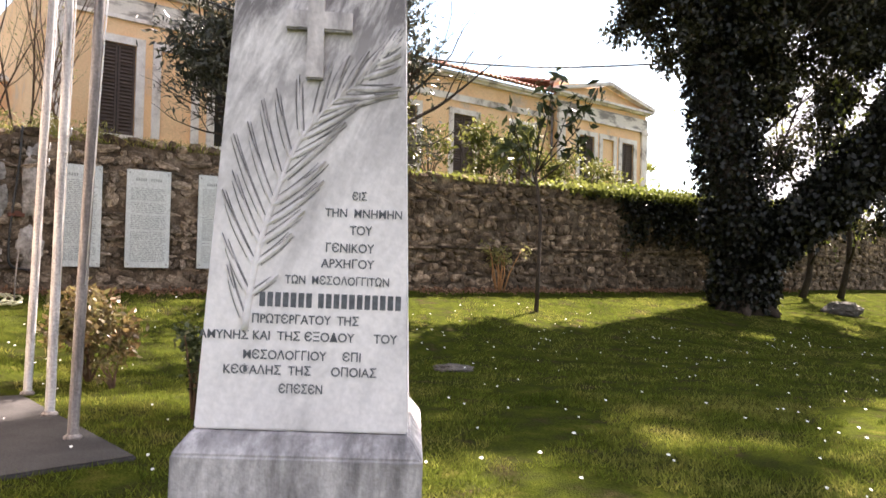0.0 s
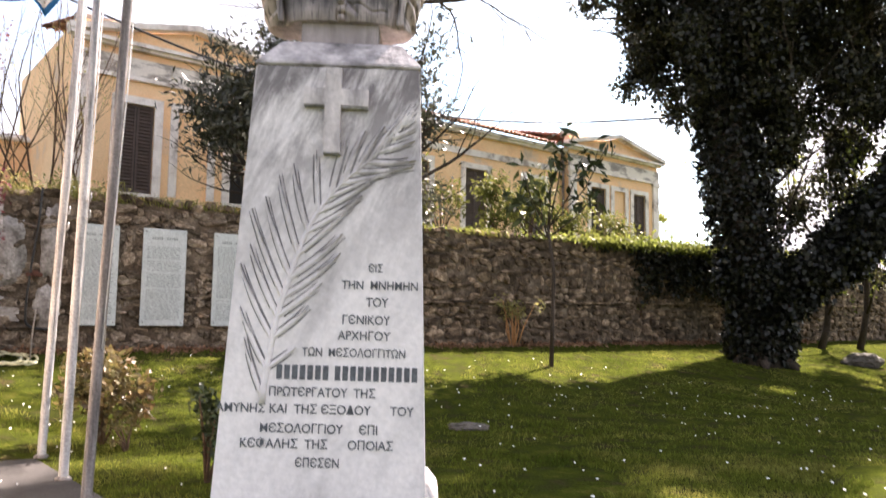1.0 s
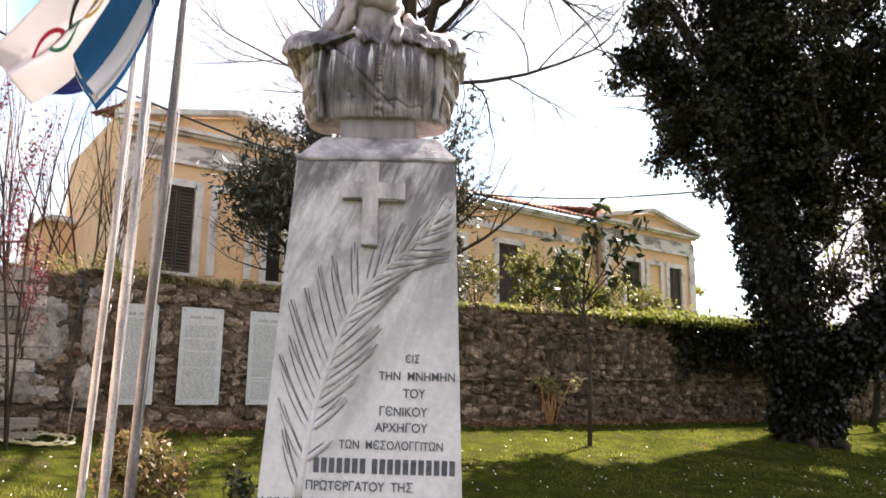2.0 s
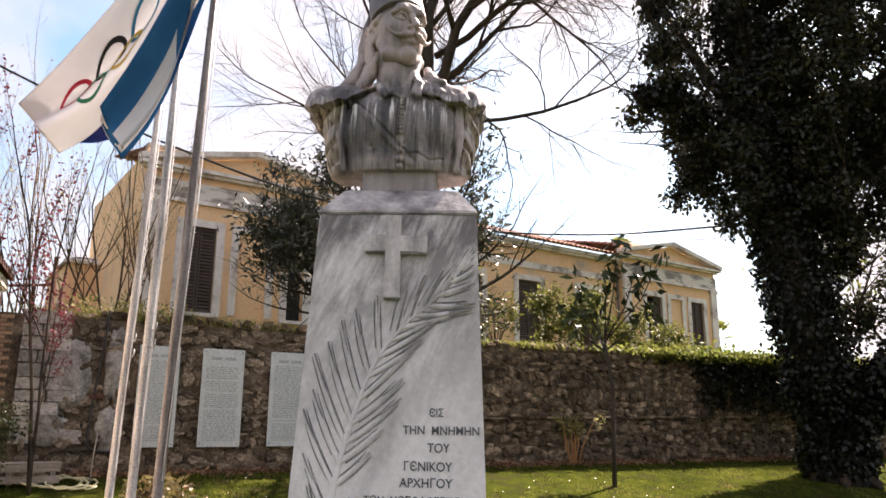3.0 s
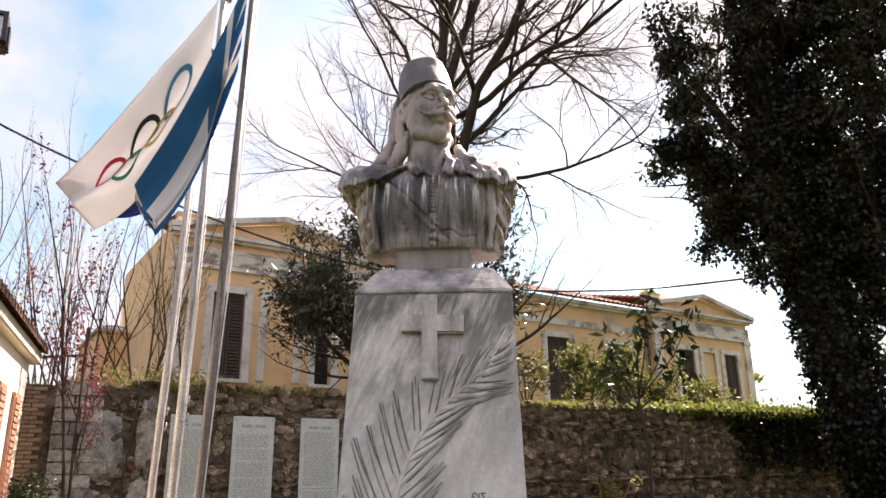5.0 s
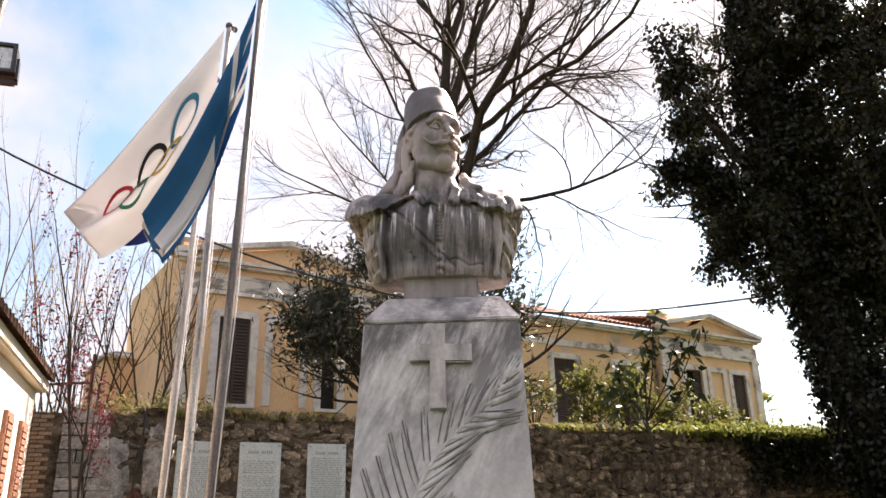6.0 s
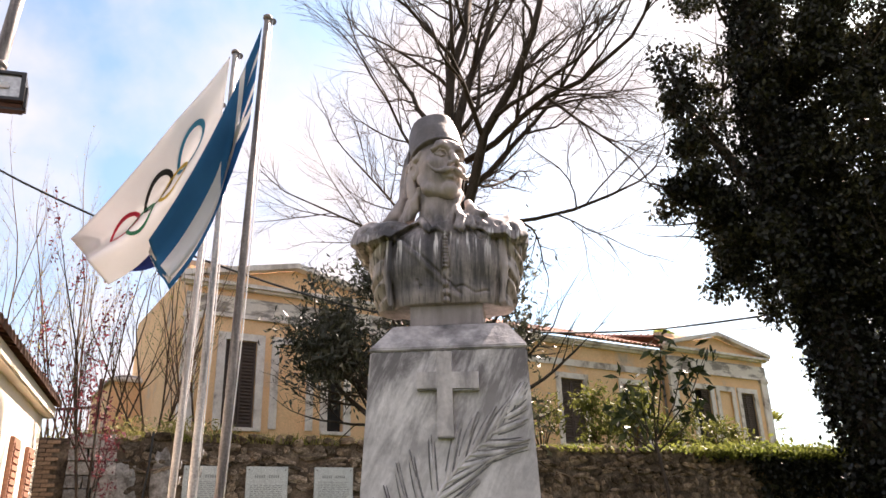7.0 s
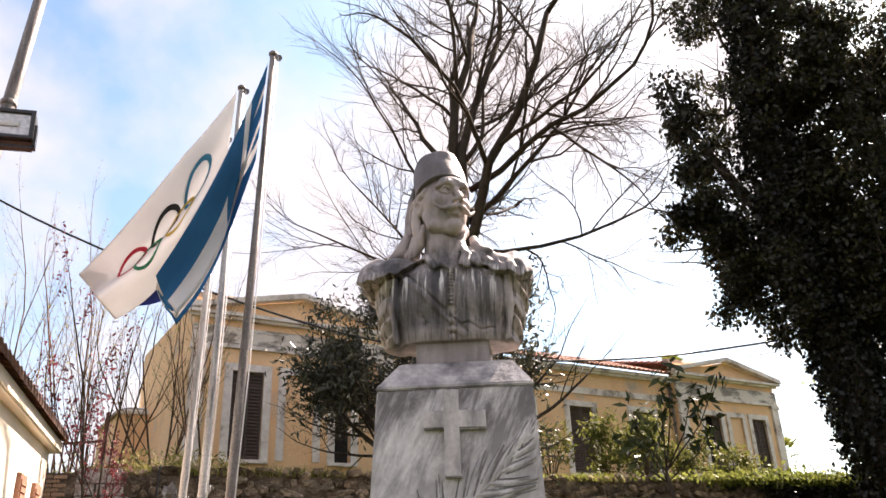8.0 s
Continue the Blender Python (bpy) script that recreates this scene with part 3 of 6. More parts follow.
roof_v, roof_f = tiled_slope(3.7, 16.9, -0.05, 4.6, 8.42 - HZ, 10.1 - HZ)
roof = part("roof", boxes((3.75, 16.8, 0.3, 7.0, 8.38 - HZ, 8.42 - HZ)), M["tile"], house, "old orange clay tile roof")
tagged(part("roof_tiles", mesh("roof_tiles", roof_v, roof_f, M["tile"], True), None, roof), kind="stuff")
for x0, x1 in ((-2.1, 3.75), (16.75, 22.5)):
    wing_v, wing_f = tiled_slope(x0 - 0.2, x1 + 0.2, 0.5, 4.6, 9.05 - HZ, 10.0 - HZ)
    tagged(part("wing_roof", mesh("wing_roof", wing_v, wing_f, M["tile"], True), None, roof), kind="stuff")
part("downpipe", lathe(bmesh.new(), ((0.05, -0.1), (0.05, 8.2 - HZ)), 8, (16.45, 0.2, 0)), M["darksteel"], house, "grey downpipe")
annex = thing("annex", (-12.3, 22.8, 3.45), "low plain ochre annex beside the old house", "outbuilding", turn=42)
part("wall", boxes((-1.6, 1.0, 0, 4, -0.1, 3.1)), M["ochre"], annex)
part("roof", loft(bmesh.new(), ((-1.7, 1.1, -0.15, 4.2, 3.1), (-1.7, 1.1, -0.15, 4.2, 3.2), (-1.2, 0.6, 0.6, 3.4, 3.45))), M["flaked"], annex, "low weathered roof")


# ---- the marble monument ----
MON = (0.4, 3.0, 0.0)
monument = thing("marble_pedestal", MON, "tall tapered white marble pedestal with carved palm and cross", "monument", turn=4)
LEAN = 0.8
monument.matrix_world = pose(MON[0] - 0.8 * math.tan(radians(LEAN)), MON[1], 0, 0, LEAN, 4)
MZ = {"plinth": 0.745, "foot": 0.825, "head": 2.521, "cap": 2.655, "neck": 2.785}
bm = loft(bmesh.new(), ((-0.5, 0.5, -0.12, 0.95, -0.1), (-0.5, 0.5, -0.12, 0.95, 0.12), (-0.46, 0.46, -0.08, 0.9, 0.12), (-0.46, 0.46, -0.08, 0.9, MZ["plinth"]), (-0.405, 0.405, -0.012, 0.84, MZ["foot"] - 0.004)))
bmesh.ops.bevel(bm, geom=bm.edges[:], offset=0.008, segments=2, affect="EDGES")
part("plinth", bm, M["plinth"], monument, "grey-stained marble plinth with sloping top")
bm = loft(bmesh.new(), ((-0.40, 0.40, 0.0, 0.80, MZ["foot"]), (-0.326, 0.326, 0.06, 0.74, MZ["head"])))
bmesh.ops.bevel(bm, geom=bm.edges[:], offset=0.007, segments=2, affect="EDGES")
part("shaft", bm, M["marble"], monument, "tapered white marble shaft with grey veins")
bm = loft(bmesh.new(), ((-0.331, 0.331, 0.055, 0.745, MZ["head"]), (-0.331, 0.331, 0.055, 0.745, MZ["head"] + 0.012), (-0.245, 0.245, 0.16, 0.64, MZ["cap"]), (-0.235, 0.235, 0.17, 0.63, MZ["cap"])))
bmesh.ops.bevel(bm, geom=bm.edges[:], offset=0.006, segments=2, affect="EDGES")
part("cap", bm, M["captop"], monument, "bevelled marble cap with dark stains")


def front_y(z):
    return 0.06 * (z - MZ["foot"]) / (MZ["head"] - MZ["foot"])


def upright(z):
    """How far the leaning shaft has moved aside at this height."""
    return (z - 0.8) * math.tan(radians(LEAN))


TILT = math.atan(0.06 / (MZ["head"] - MZ["foot"]))
# cross: two overlapping bars cut from one outline, 30 mm proud
cross_outline = [(-0.032, 2.165), (0.032, 2.165), (0.03, 2.355), (0.138, 2.352), (0.138, 2.42), (0.03, 2.422), (0.03, 2.508), (-0.032, 2.508), (-0.032, 2.424), (-0.114, 2.424), (-0.114, 2.357), (-0.032, 2.357)]
bm = bmesh.new()
low = [bm.verts.new((x + 0.012 - upright(z), front_y(z) + 0.004, z)) for x, z in cross_outline]
top = [bm.verts.new((x + 0.012 - upright(z), front_y(z) - 0.03, z)) for x, z in cross_outline]
bm.faces.new(top)
for k in range(len(low)):
    bm.faces.new((low[k], low[(k + 1) % 12], top[(k + 1) % 12], top[k]))
bmesh.ops.recalc_face_normals(bm, faces=bm.faces)
part("cross", bm, M["cleanmarble"], monument, "raised marble cross")
# thin dark strips along the lower edges of arms and foot
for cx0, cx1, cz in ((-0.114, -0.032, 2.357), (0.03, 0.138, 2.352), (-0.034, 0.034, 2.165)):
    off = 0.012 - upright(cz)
    part("grime_line", boxes((cx0 + off, cx1 + off, front_y(cz) - 0.026, front_y(cz) + 0.004, cz - 0.007, cz - 0.0005), bevel=0.002), M["groove"], monument, "thin dark strip along the cross's lower edge")


def stem_at(t):
    """The carved palm's stem, from its foot to its tip, on the shaft's face."""
    knots = ((-0.224, 1.195), (-0.19, 1.46), (-0.14, 1.658), (-0.06, 1.89), (0.06, 2.055), (0.19, 2.17), (0.295, 2.30))
    u = t * (len(knots) - 1)
    k = min(len(knots) - 2, int(u))
    w = u - k
    p0, p1, p2, p3 = (Vector(knots[min(len(knots) - 1, max(0, k + j))]) for j in (-1, 0, 1, 2))
    q = 0.5 * (2 * p1 + (p2 - p0) * w + (2 * p0 - 5 * p1 + 4 * p2 - p3) * w * w + (3 * p1 - p0 - 3 * p2 + p3) * w ** 3)
    return q - Vector((upright(q.y), 0))


def carved_leaf(bm, root, way, length, width, height, bend=0.03):
    """A slender ridged leaf in low relief."""
    side = Vector((-way.y, way.x))
    n, ridge, left, right = 7, [], [], []
    for k in range(n):
        t = k / (n - 1)
        w = width * (math.sin(math.pi * min(1, 0.12 + t * 0.88)) ** 0.7) * 0.5 + 0.0008
        c = root + way * (length * t) + side * (bend * length * math.sin(t * 2.6))
        for row, off, up in ((left, w, 0.0005), (ridge, 0, -height), (right, -w, 0.0005)):
            p = c + side * off
            row.append(bm.verts.new((p.x, front_y(p.y) + up, p.y)))
    for k in range(n - 1):
        bm.faces.new((left[k], left[k + 1], ridge[k + 1], ridge[k])).smooth = True
        bm.faces.new((ridge[k], ridge[k + 1], right[k + 1], right[k])).smooth = True


rng = random.Random(4)
bm, grooves = bmesh.new(), bmesh.new()
SIDES = ((1, 16, (0.02, 0.3, 0.45, 0.6, 0.8, 0.99), (27, 33, 37, 28, 18, 3), (0.26, 0.36, 0.30, 0.245, 0.21, 0.10)),
         (-1, 15, (0.09, 0.3, 0.5, 0.62, 0.7, 0.85, 0.97), (-42, -36, -28, -24, -34, -30, -14), (0.14, 0.29, 0.29, 0.25, 0.24, 0.22, 0.11)))
for side, number, ts, angles, lengths in SIDES:
    for k in range(number):
        t = ts[0] + (ts[-1] - ts[0]) * k / (number - 1)
        p = stem_at(t)
        way = (stem_at(min(1, t + 0.03)) - stem_at(max(0, t - 0.03))).normalized()
        angle = radians(float(np.interp(t, ts, angles)) + rng.uniform(-4, 4))
        w = Vector((way.x * math.cos(angle) - way.y * math.sin(angle), way.x * math.sin(angle) + way.y * math.cos(angle)))
        length = float(np.interp(t, ts, lengths)) * rng.uniform(0.9, 1.08)
        tip = p + w * length
        edge = 0.38 - 0.043 * (tip.y - 0.825)
        if abs(tip.x) > edge:
            length *= max(0.25, (edge - abs(p.x)) / max(0.001, abs(tip.x) - abs(p.x)))
        bend = 0.035 * side * rng.uniform(0.3, 1.3)
        broad = rng.uniform(0.019, 0.027)
        carved_leaf(bm, p, w, length, broad, 0.012, bend)
        # thin dark slivers along both sides and the outer ridge of the leaf
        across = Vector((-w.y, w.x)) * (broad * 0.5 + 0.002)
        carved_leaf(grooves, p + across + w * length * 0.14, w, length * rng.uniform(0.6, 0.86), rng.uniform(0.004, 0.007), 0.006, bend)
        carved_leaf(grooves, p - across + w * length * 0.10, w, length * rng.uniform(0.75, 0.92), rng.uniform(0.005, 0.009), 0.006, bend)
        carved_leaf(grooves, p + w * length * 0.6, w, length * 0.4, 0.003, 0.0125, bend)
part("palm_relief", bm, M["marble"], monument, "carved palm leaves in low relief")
tagged(part("palm_grooves", grooves, M["groove"], monument, "thin dark lines beside the carved leaves"), kind="stuff")
pts = [stem_at(k / 24) for k in range(25)]
stem = Tubes()
stem.add([(p.x, front_y(p.y) + 0.002, p.y) for p in pts], [0.015 - 0.01 * k / 24 for k in range(25)], 8)
part("palm_stem", stem.mesh("palm_stem", M["marble"]), None, monument)

LINES = (("ЄIΣ", 0.165, 0.22, 1.704, 0.031), ("THN  MNHMHN", 0.065, 0.358, 1.637, 0.033), ("TOY", 0.16, 0.246, 1.571, 0.035), ("ΓЄNIKOY", 0.069, 0.252, 1.503, 0.034), ("APXHΓOY", 0.056, 0.258, 1.443, 0.034),
         ("TΩN  MЄΣOΛOΓΓITΩN", -0.078, 0.315, 1.378, 0.032), ("ΠPΩTЄPΓATOY  THΣ", -0.199, 0.201, 1.226, 0.034), ("AMYNHΣ KAI  THΣ ЄΞOΔOY      TOY", -0.392, 0.353, 1.163, 0.034),
         ("MЄΣOΛOΓΓIOY     ЄΠI", -0.227, 0.213, 1.091, 0.034), ("KЄΦAΛHΣ  THΣ      OΠOIAΣ", -0.299, 0.273, 1.034, 0.034), ("ЄΠЄΣЄN", -0.09, 0.073, 0.966, 0.034))
for text, x0, x1, z, tall in LINES:
    x0, x1 = x0 - upright(z), x1 - upright(z)
    font = bpy.data.curves.new("inscription", "FONT")
    font.body, font.size, font.extrude, font.offset = text, 1.0, 0.02, 0.012
    font.materials.append(M["ink"])
    line = new("inscription", font)
    bpy.context.view_layer.update()
    wide = max(0.01, line.dimensions.x)
    line.parent = monument
    line.matrix_basis = Matrix.Translation((x0, front_y(z) - 0.0015, z)) @ Matrix.Rotation(radians(90) - TILT, 4, "X") @ Matrix.Diagonal(((x1 - x0) / wide, tall / 0.72, 0.06, 1))
    tagged(line, "dark engraved Greek capitals")
# the long name line as plain bars, one for each letter
bar_x = -0.171 - upright(1.32)
for k in range(18):
    if k == 7:
        bar_x += 0.016
    bm = boxes((bar_x, bar_x + 0.021, front_y(1.32) - 0.003, front_y(1.32) + 0.004, 1.288, 1.343), bevel=0.001)
    part("letter_bar", bm, M["ink"], monument)
    bar_x += 0.0292

# bust: one mesh. Clay forms are blended as distance fields, then a skin is drawn over them.
class Clay:
    def __init__(self, low, high, step):
        self.low, self.step = np.array(low), step
        self.size = [int((h - l) / step) + 1 for l, h in zip(low, high)]
        self.axes = [l + step * np.arange(n) for l, n in zip(low, self.size)]
        self.d = np.full(self.size, 1.0, np.float32)

    def cells(self, low, high):
        cut = []
        for k in range(3):
            i = max(0, int((low[k] - self.low[k]) / self.step))
            j = min(self.size[k], int((high[k] - self.low[k]) / self.step) + 2)
            cut.append(slice(i, max(i, j)))
        return tuple(cut), np.meshgrid(*(a[c] for a, c in zip(self.axes, cut)), indexing="ij", sparse=True)

    def merge(self, cut, new_d, k, carve=False):
        old = self.d[cut]
        sign = -1.0 if carve else 1.0
        a, b_ = sign * old, new_d
        h = np.clip(0.5 + 0.5 * (b_ - a) / k, 0, 1)
        self.d[cut] = sign * (b_ * (1 - h) + a * h - k * h * (1 - h))

    def blob(self, c, r, k=0.02, turn=(0, 0, 0), carve=False, to=None):
        """An ellipsoid; to: the pose of its head's axes."""
        m = pose(*c, *turn)
        m = to @ m if to else m
        far = max(r) + 3 * k
        o = m.translation
        cut, (x, y, z) = self.cells([v - far for v in o], [v + far for v in o])
        inv = m.to_3x3().inverted()
        dx, dy, dz = x - o.x, y - o.y, z - o.z
        q = [inv[i][0] * dx + inv[i][1] * dy + inv[i][2] * dz for i in range(3)]
        k0 = np.sqrt(sum((v / e) ** 2 for v, e in zip(q, r)))
        k1 = np.sqrt(sum((v / (e * e)) ** 2 for v, e in zip(q, r))) + 1e-6
        self.merge(cut, k0 * (k0 - 1) / k1, k, carve)

    def rope(self, pts, rads, k=0.01, carve=False, to=None):
        """Round lengths of clay from point to point, with a radius at each."""
        pts = [to @ Vector(p) if to else Vector(p) for p in pts]
        for p, q, ra, rb in zip(pts, pts[1:], rads, rads[1:]):
            far = max(ra, rb) + 3 * k
            cut, (x, y, z) = self.cells([min(p[i], q[i]) - far for i in range(3)], [max(p[i], q[i]) + far for i in range(3)])
            w = q - p
            dx, dy, dz = x - p.x, y - p.y, z - p.z
            t = np.clip((dx * w.x + dy * w.y + dz * w.z) / max(1e-9, w.length_squared), 0, 1)
            self.merge(cut, np.sqrt((dx - t * w.x) ** 2 + (dy - t * w.y) ** 2 + (dz - t * w.z) ** 2) - (ra + (rb - ra) * t), k, carve)

    def front(self, x, z):
        """Where the clay begins, coming from the front."""
        i, j = (min(n - 1, max(0, int(round((v - l) / self.step)))) for v, l, n in ((x, self.low[0], self.size[0]), (z, self.low[2], self.size[2])))
        inside = np.nonzero(self.d[i, :, j] < 0)[0]
        return self.axes[1][inside[0]] if len(inside) else 0.0

    def skin(self):
        """Vertices inside the crossed cells, a quad for every crossed edge."""
        d = self.d
        n = [v - 1 for v in d.shape]
        total, count = np.zeros((n[0] * n[1] * n[2], 3)), np.zeros(n[0] * n[1] * n[2])
        quads = []
        for ax in range(3):
            lo = tuple(slice(0, -1) if k == ax else slice(None) for k in range(3))
            hi = tuple(slice(1, None) if k == ax else slice(None) for k in range(3))
            da, db = d[lo], d[hi]
            at = np.argwhere((da < 0) != (db < 0))
            u, v = (ax + 1) % 3, (ax + 2) % 3
            at = at[(at[:, u] > 0) & (at[:, v] > 0) & (at[:, u] < n[u]) & (at[:, v] < n[v])]
            fa, fb = da[tuple(at.T)], db[tuple(at.T)]
            p = at.astype(float)
            p[:, ax] += fa / (fa - fb)
            ring = []
            for du, dv in ((0, 0), (1, 0), (1, 1), (0, 1)):
                c = at.copy()
                c[:, u] -= du
                c[:, v] -= dv
                flat = (c[:, 0] * n[1] + c[:, 1]) * n[2] + c[:, 2]
                np.add.at(total, flat, p)
                np.add.at(count, flat, 1)
                ring.append(flat)
            quad = np.stack(ring, 1)
            quad[fa > 0] = quad[fa > 0][:, ::-1]
            quads.append(quad)
        used = np.nonzero(count)[0]
        number = np.zeros(len(count), int)
        number[used] = np.arange(len(used))
        return self.low + total[used] / count[used][:, None] * self.step, number[np.concatenate(quads)]


# torso: origin on the block, x to the viewer's right, y back, z up
torso = Clay((-0.52, -0.30, -0.16), (0.48, 0.28, 0.60), 0.0044)
X, Y, Z = np.meshgrid(*torso.axes, indexing="ij", sparse=True)
wide = np.interp(torso.axes[2], (-0.03, 0.05, 0.15, 0.24, 0.32, 0.39, 0.44), (0.245, 0.262, 0.28, 0.282, 0.25, 0.17, 0.10))[None, None, :]
deep = np.interp(torso.axes[2], (-0.03, 0.05, 0.15, 0.24, 0.32, 0.39, 0.44), (0.150, 0.160, 0.172, 0.170, 0.145, 0.10, 0.06))[None, None, :]
trunk_d = ((np.abs((X - 0.006) / wide) ** 2.8 + np.abs(Y / deep) ** 2.8) ** (1 / 2.8) - 1) * deep
torso.d = np.maximum(trunk_d, Z - 0.43).astype(np.float32) + np.zeros(torso.size, np.float32)
for sx in (-1, 1):
    torso.blob((0.008 + sx * 0.125, -0.075, 0.185), (0.14, 0.11, 0.15), 0.04)
    torso.blob((0.008 + sx * 0.10, -0.06, 0.03), (0.13, 0.105, 0.10), 0.04)
# full sleeves set back at both sides, gathered in slanting folds
for sx in (-1, 1):
    cx = -0.005 + sx * 0.30
    lean_ = cx - sx * np.interp(torso.axes[2], (-0.05, 0.05, 0.2, 0.4), (0.045, 0.03, 0.004, 0.02))[None, None, :]
    bulk = np.interp(torso.axes[2], (-0.05, 0.05, 0.18, 0.3, 0.4), (0.055, 0.068, 0.072, 0.075, 0.06))[None, None, :]
    phase = (Z * 1.0 + sx * (X - cx) * 0.75 + Y * 0.35 + 0.006 * np.sin(Z * 60)) / 0.088
    fold = 0.017 * (1 - np.abs(np.sin(math.pi * phase)) ** 1.1) + 0.004 * np.sin(phase * 9.0 + X * 40)
    sleeve = (np.sqrt(((X - lean_) / bulk) ** 2 + ((Y - 0.005) / (bulk * 1.7)) ** 2) - 1) * bulk + fold
    cut = tuple(slice(0, n) for n in torso.size)
    torso.merge(cut, np.maximum(np.maximum(sleeve, Z - 0.41), -0.05 - Z), 0.008)
    torso.rope([(0.006 + sx * 0.262, -0.115, 0.29), (0.006 + sx * 0.272, -0.125, 0.15), (0.006 + sx * 0.25, -0.12, -0.01)], [0.014, 0.017, 0.014], 0.01)
# the flat underside, a little lip above it
torso.d = np.maximum(torso.d, -0.022 - Z).astype(np.float32)
# shoulder flaps: heavy cloth over the shoulders with a wavy hem
for sx in (-1, 1):
    sxm = sx * (X + 0.028)
    ripple = np.sin(sxm * 62 + 1.3 * sx) * 0.55 + np.sin(sxm * 118 + 2.0 * sx) * 0.35
    hem = np.interp(np.linspace(0.10, 0.46, 60), (0.10, 0.17, 0.22, 0.28, 0.36, 0.42), (0.40, 0.345, 0.305, 0.29, 0.265, 0.30))
    hem_z = np.interp(sx * (torso.axes[0] + 0.028), np.linspace(0.10, 0.46, 60), hem)[:, None, None] + 0.011 * ripple - 0.12 * np.clip(Y + 0.02, 0, 0.2)
    top_z = np.interp(sx * (torso.axes[0] + 0.028), (0.06, 0.14, 0.24, 0.33, 0.40, 0.43), (0.445, 0.42, 0.435, 0.437, 0.395, 0.34))[:, None, None] - 1.9 * (np.abs(Y) / 0.2) ** 2.2 * 0.085 + 0.006 * np.sin(sxm * 45 + Y * 30)
    half = np.interp(sx * (torso.axes[0] + 0.028), (0.08, 0.2, 0.3, 0.38, 0.425), (0.150, 0.195, 0.190, 0.168, 0.12))[:, None, None] + 0.009 * ripple + 0.03 * np.clip(0.36 - Z, 0, 0.2)
    flap_d = np.sqrt(np.maximum(Z - top_z + 0.035, 0) ** 2 + np.maximum(np.abs(Y) - half + 0.035, 0) ** 2 + np.maximum(sxm - 0.412 - 0.008 * np.sin(Y * 55) + 0.035, 0) ** 2) - 0.035
    flap_d = np.maximum(np.maximum(flap_d, hem_z - Z), 0.085 - sxm) * 0.8
    torso.merge(cut, flap_d + np.zeros(torso.size), 0.006)
    # a shallow rolled seam along the hem and soft hollows in the cloth
    for fx, fz in ((0.2, 0.37), (0.28, 0.36), (0.345, 0.345)):
        y_ = torso.front(-0.028 + sx * fx, fz)
        torso.rope([(-0.028 + sx * (fx - 0.02), y_ - 0.004, fz + 0.05), (-0.028 + sx * fx, y_ - 0.004, fz), (-0.028 + sx * (fx + 0.005), y_ - 0.004, fz - 0.05)], [0.006, 0.011, 0.008], 0.012, True)
# lapel edge, strap and front opening cut into the coat
strap_pts = []
for k in range(26):
    t = k / 25
    x, z = -0.205 + 0.285 * t, 0.315 - 0.30 * t
    strap_pts.append((x, torso.front(x, z), z))
torso.rope([(x - 0.016, y + 0.008, z - 0.012) for x, y, z in strap_pts], [0.012] * 26, 0.012)
torso.rope([(x, y - 0.001, z) for x, y, z in strap_pts], [0.0065] * 26, 0.003, True)
open_pts = [(0.012, torso.front(0.012, z), z) for z in np.arange(-0.015, 0.33, 0.02)]
torso.rope([(x + 0.017, y + 0.001, z) for x, y, z in open_pts], [0.005] * len(open_pts), 0.004, True)
torso.rope([(x - 0.014, y + 0.001, z) for x, y, z in open_pts], [0.004] * len(open_pts), 0.004, True)
for x0, x1, z0, z1 in ((0.06, 0.20, 0.05, 0.02), (-0.12, -0.10, 0.08, 0.05), (0.12, 0.2, 0.32, 0.27)):
    torso.rope([(x0 + (x1 - x0) * k / 8, torso.front(x0 + (x1 - x0) * k / 8, z0 + (z1 - z0) * k / 8 + 0.012 * math.sin(k)), z0 + (z1 - z0) * k / 8 + 0.012 * math.sin(k)) for k in range(9)], [0.0045] * 9, 0.004, True)
for k in range(11):
    z = 0.318 - 0.0172 * k
    torso.blob((0.012, torso.front(0.012, z) - 0.006, z), (0.0125 + 0.0003 * k, 0.014, 0.0086), 0.001)
for z in (0.062, 0.027, -0.008):
    torso.blob((0.012, torso.front(0.012, z) - 0.005, z), (0.0165, 0.018, 0.0145), 0.002)
# neck, shirt collar with its point, ruffled lapel
torso.rope([(-0.02, 0.03, 0.30), (-0.022, 0.02, 0.40), (-0.026, 0.0, 0.47), (-0.035, -0.005, 0.60)], [0.13, 0.112, 0.096, 0.094], 0.03)
torso.blob((0.0, -0.10, 0.35), (0.05, 0.05, 0.05), 0.03)
torso.rope([(-0.10, -0.03, 0.55), (-0.06, -0.085, 0.46), (-0.012, -0.115, 0.375)], [0.016, 0.017, 0.012], 0.02)
torso.rope([(0.07, -0.03, 0.55), (0.05, -0.085, 0.46), (0.02, -0.115, 0.375)], [0.016, 0.017, 0.012], 0.02)
torso.blob((0.004, -0.122, 0.40), (0.014, 0.02, 0.02), 0.015, carve=True)
for pts, rads in (([(-0.125, -0.06, 0.425), (-0.10, -0.105, 0.395), (-0.072, -0.145, 0.345), (-0.062, -0.165, 0.322)], [0.013, 0.02, 0.02, 0.005]),
                  ([(-0.062, -0.160, 0.332), (-0.03, -0.150, 0.345), (0.0, -0.155, 0.325)], [0.008, 0.011, 0.006])):
    torso.rope(pts, rads, 0.006)
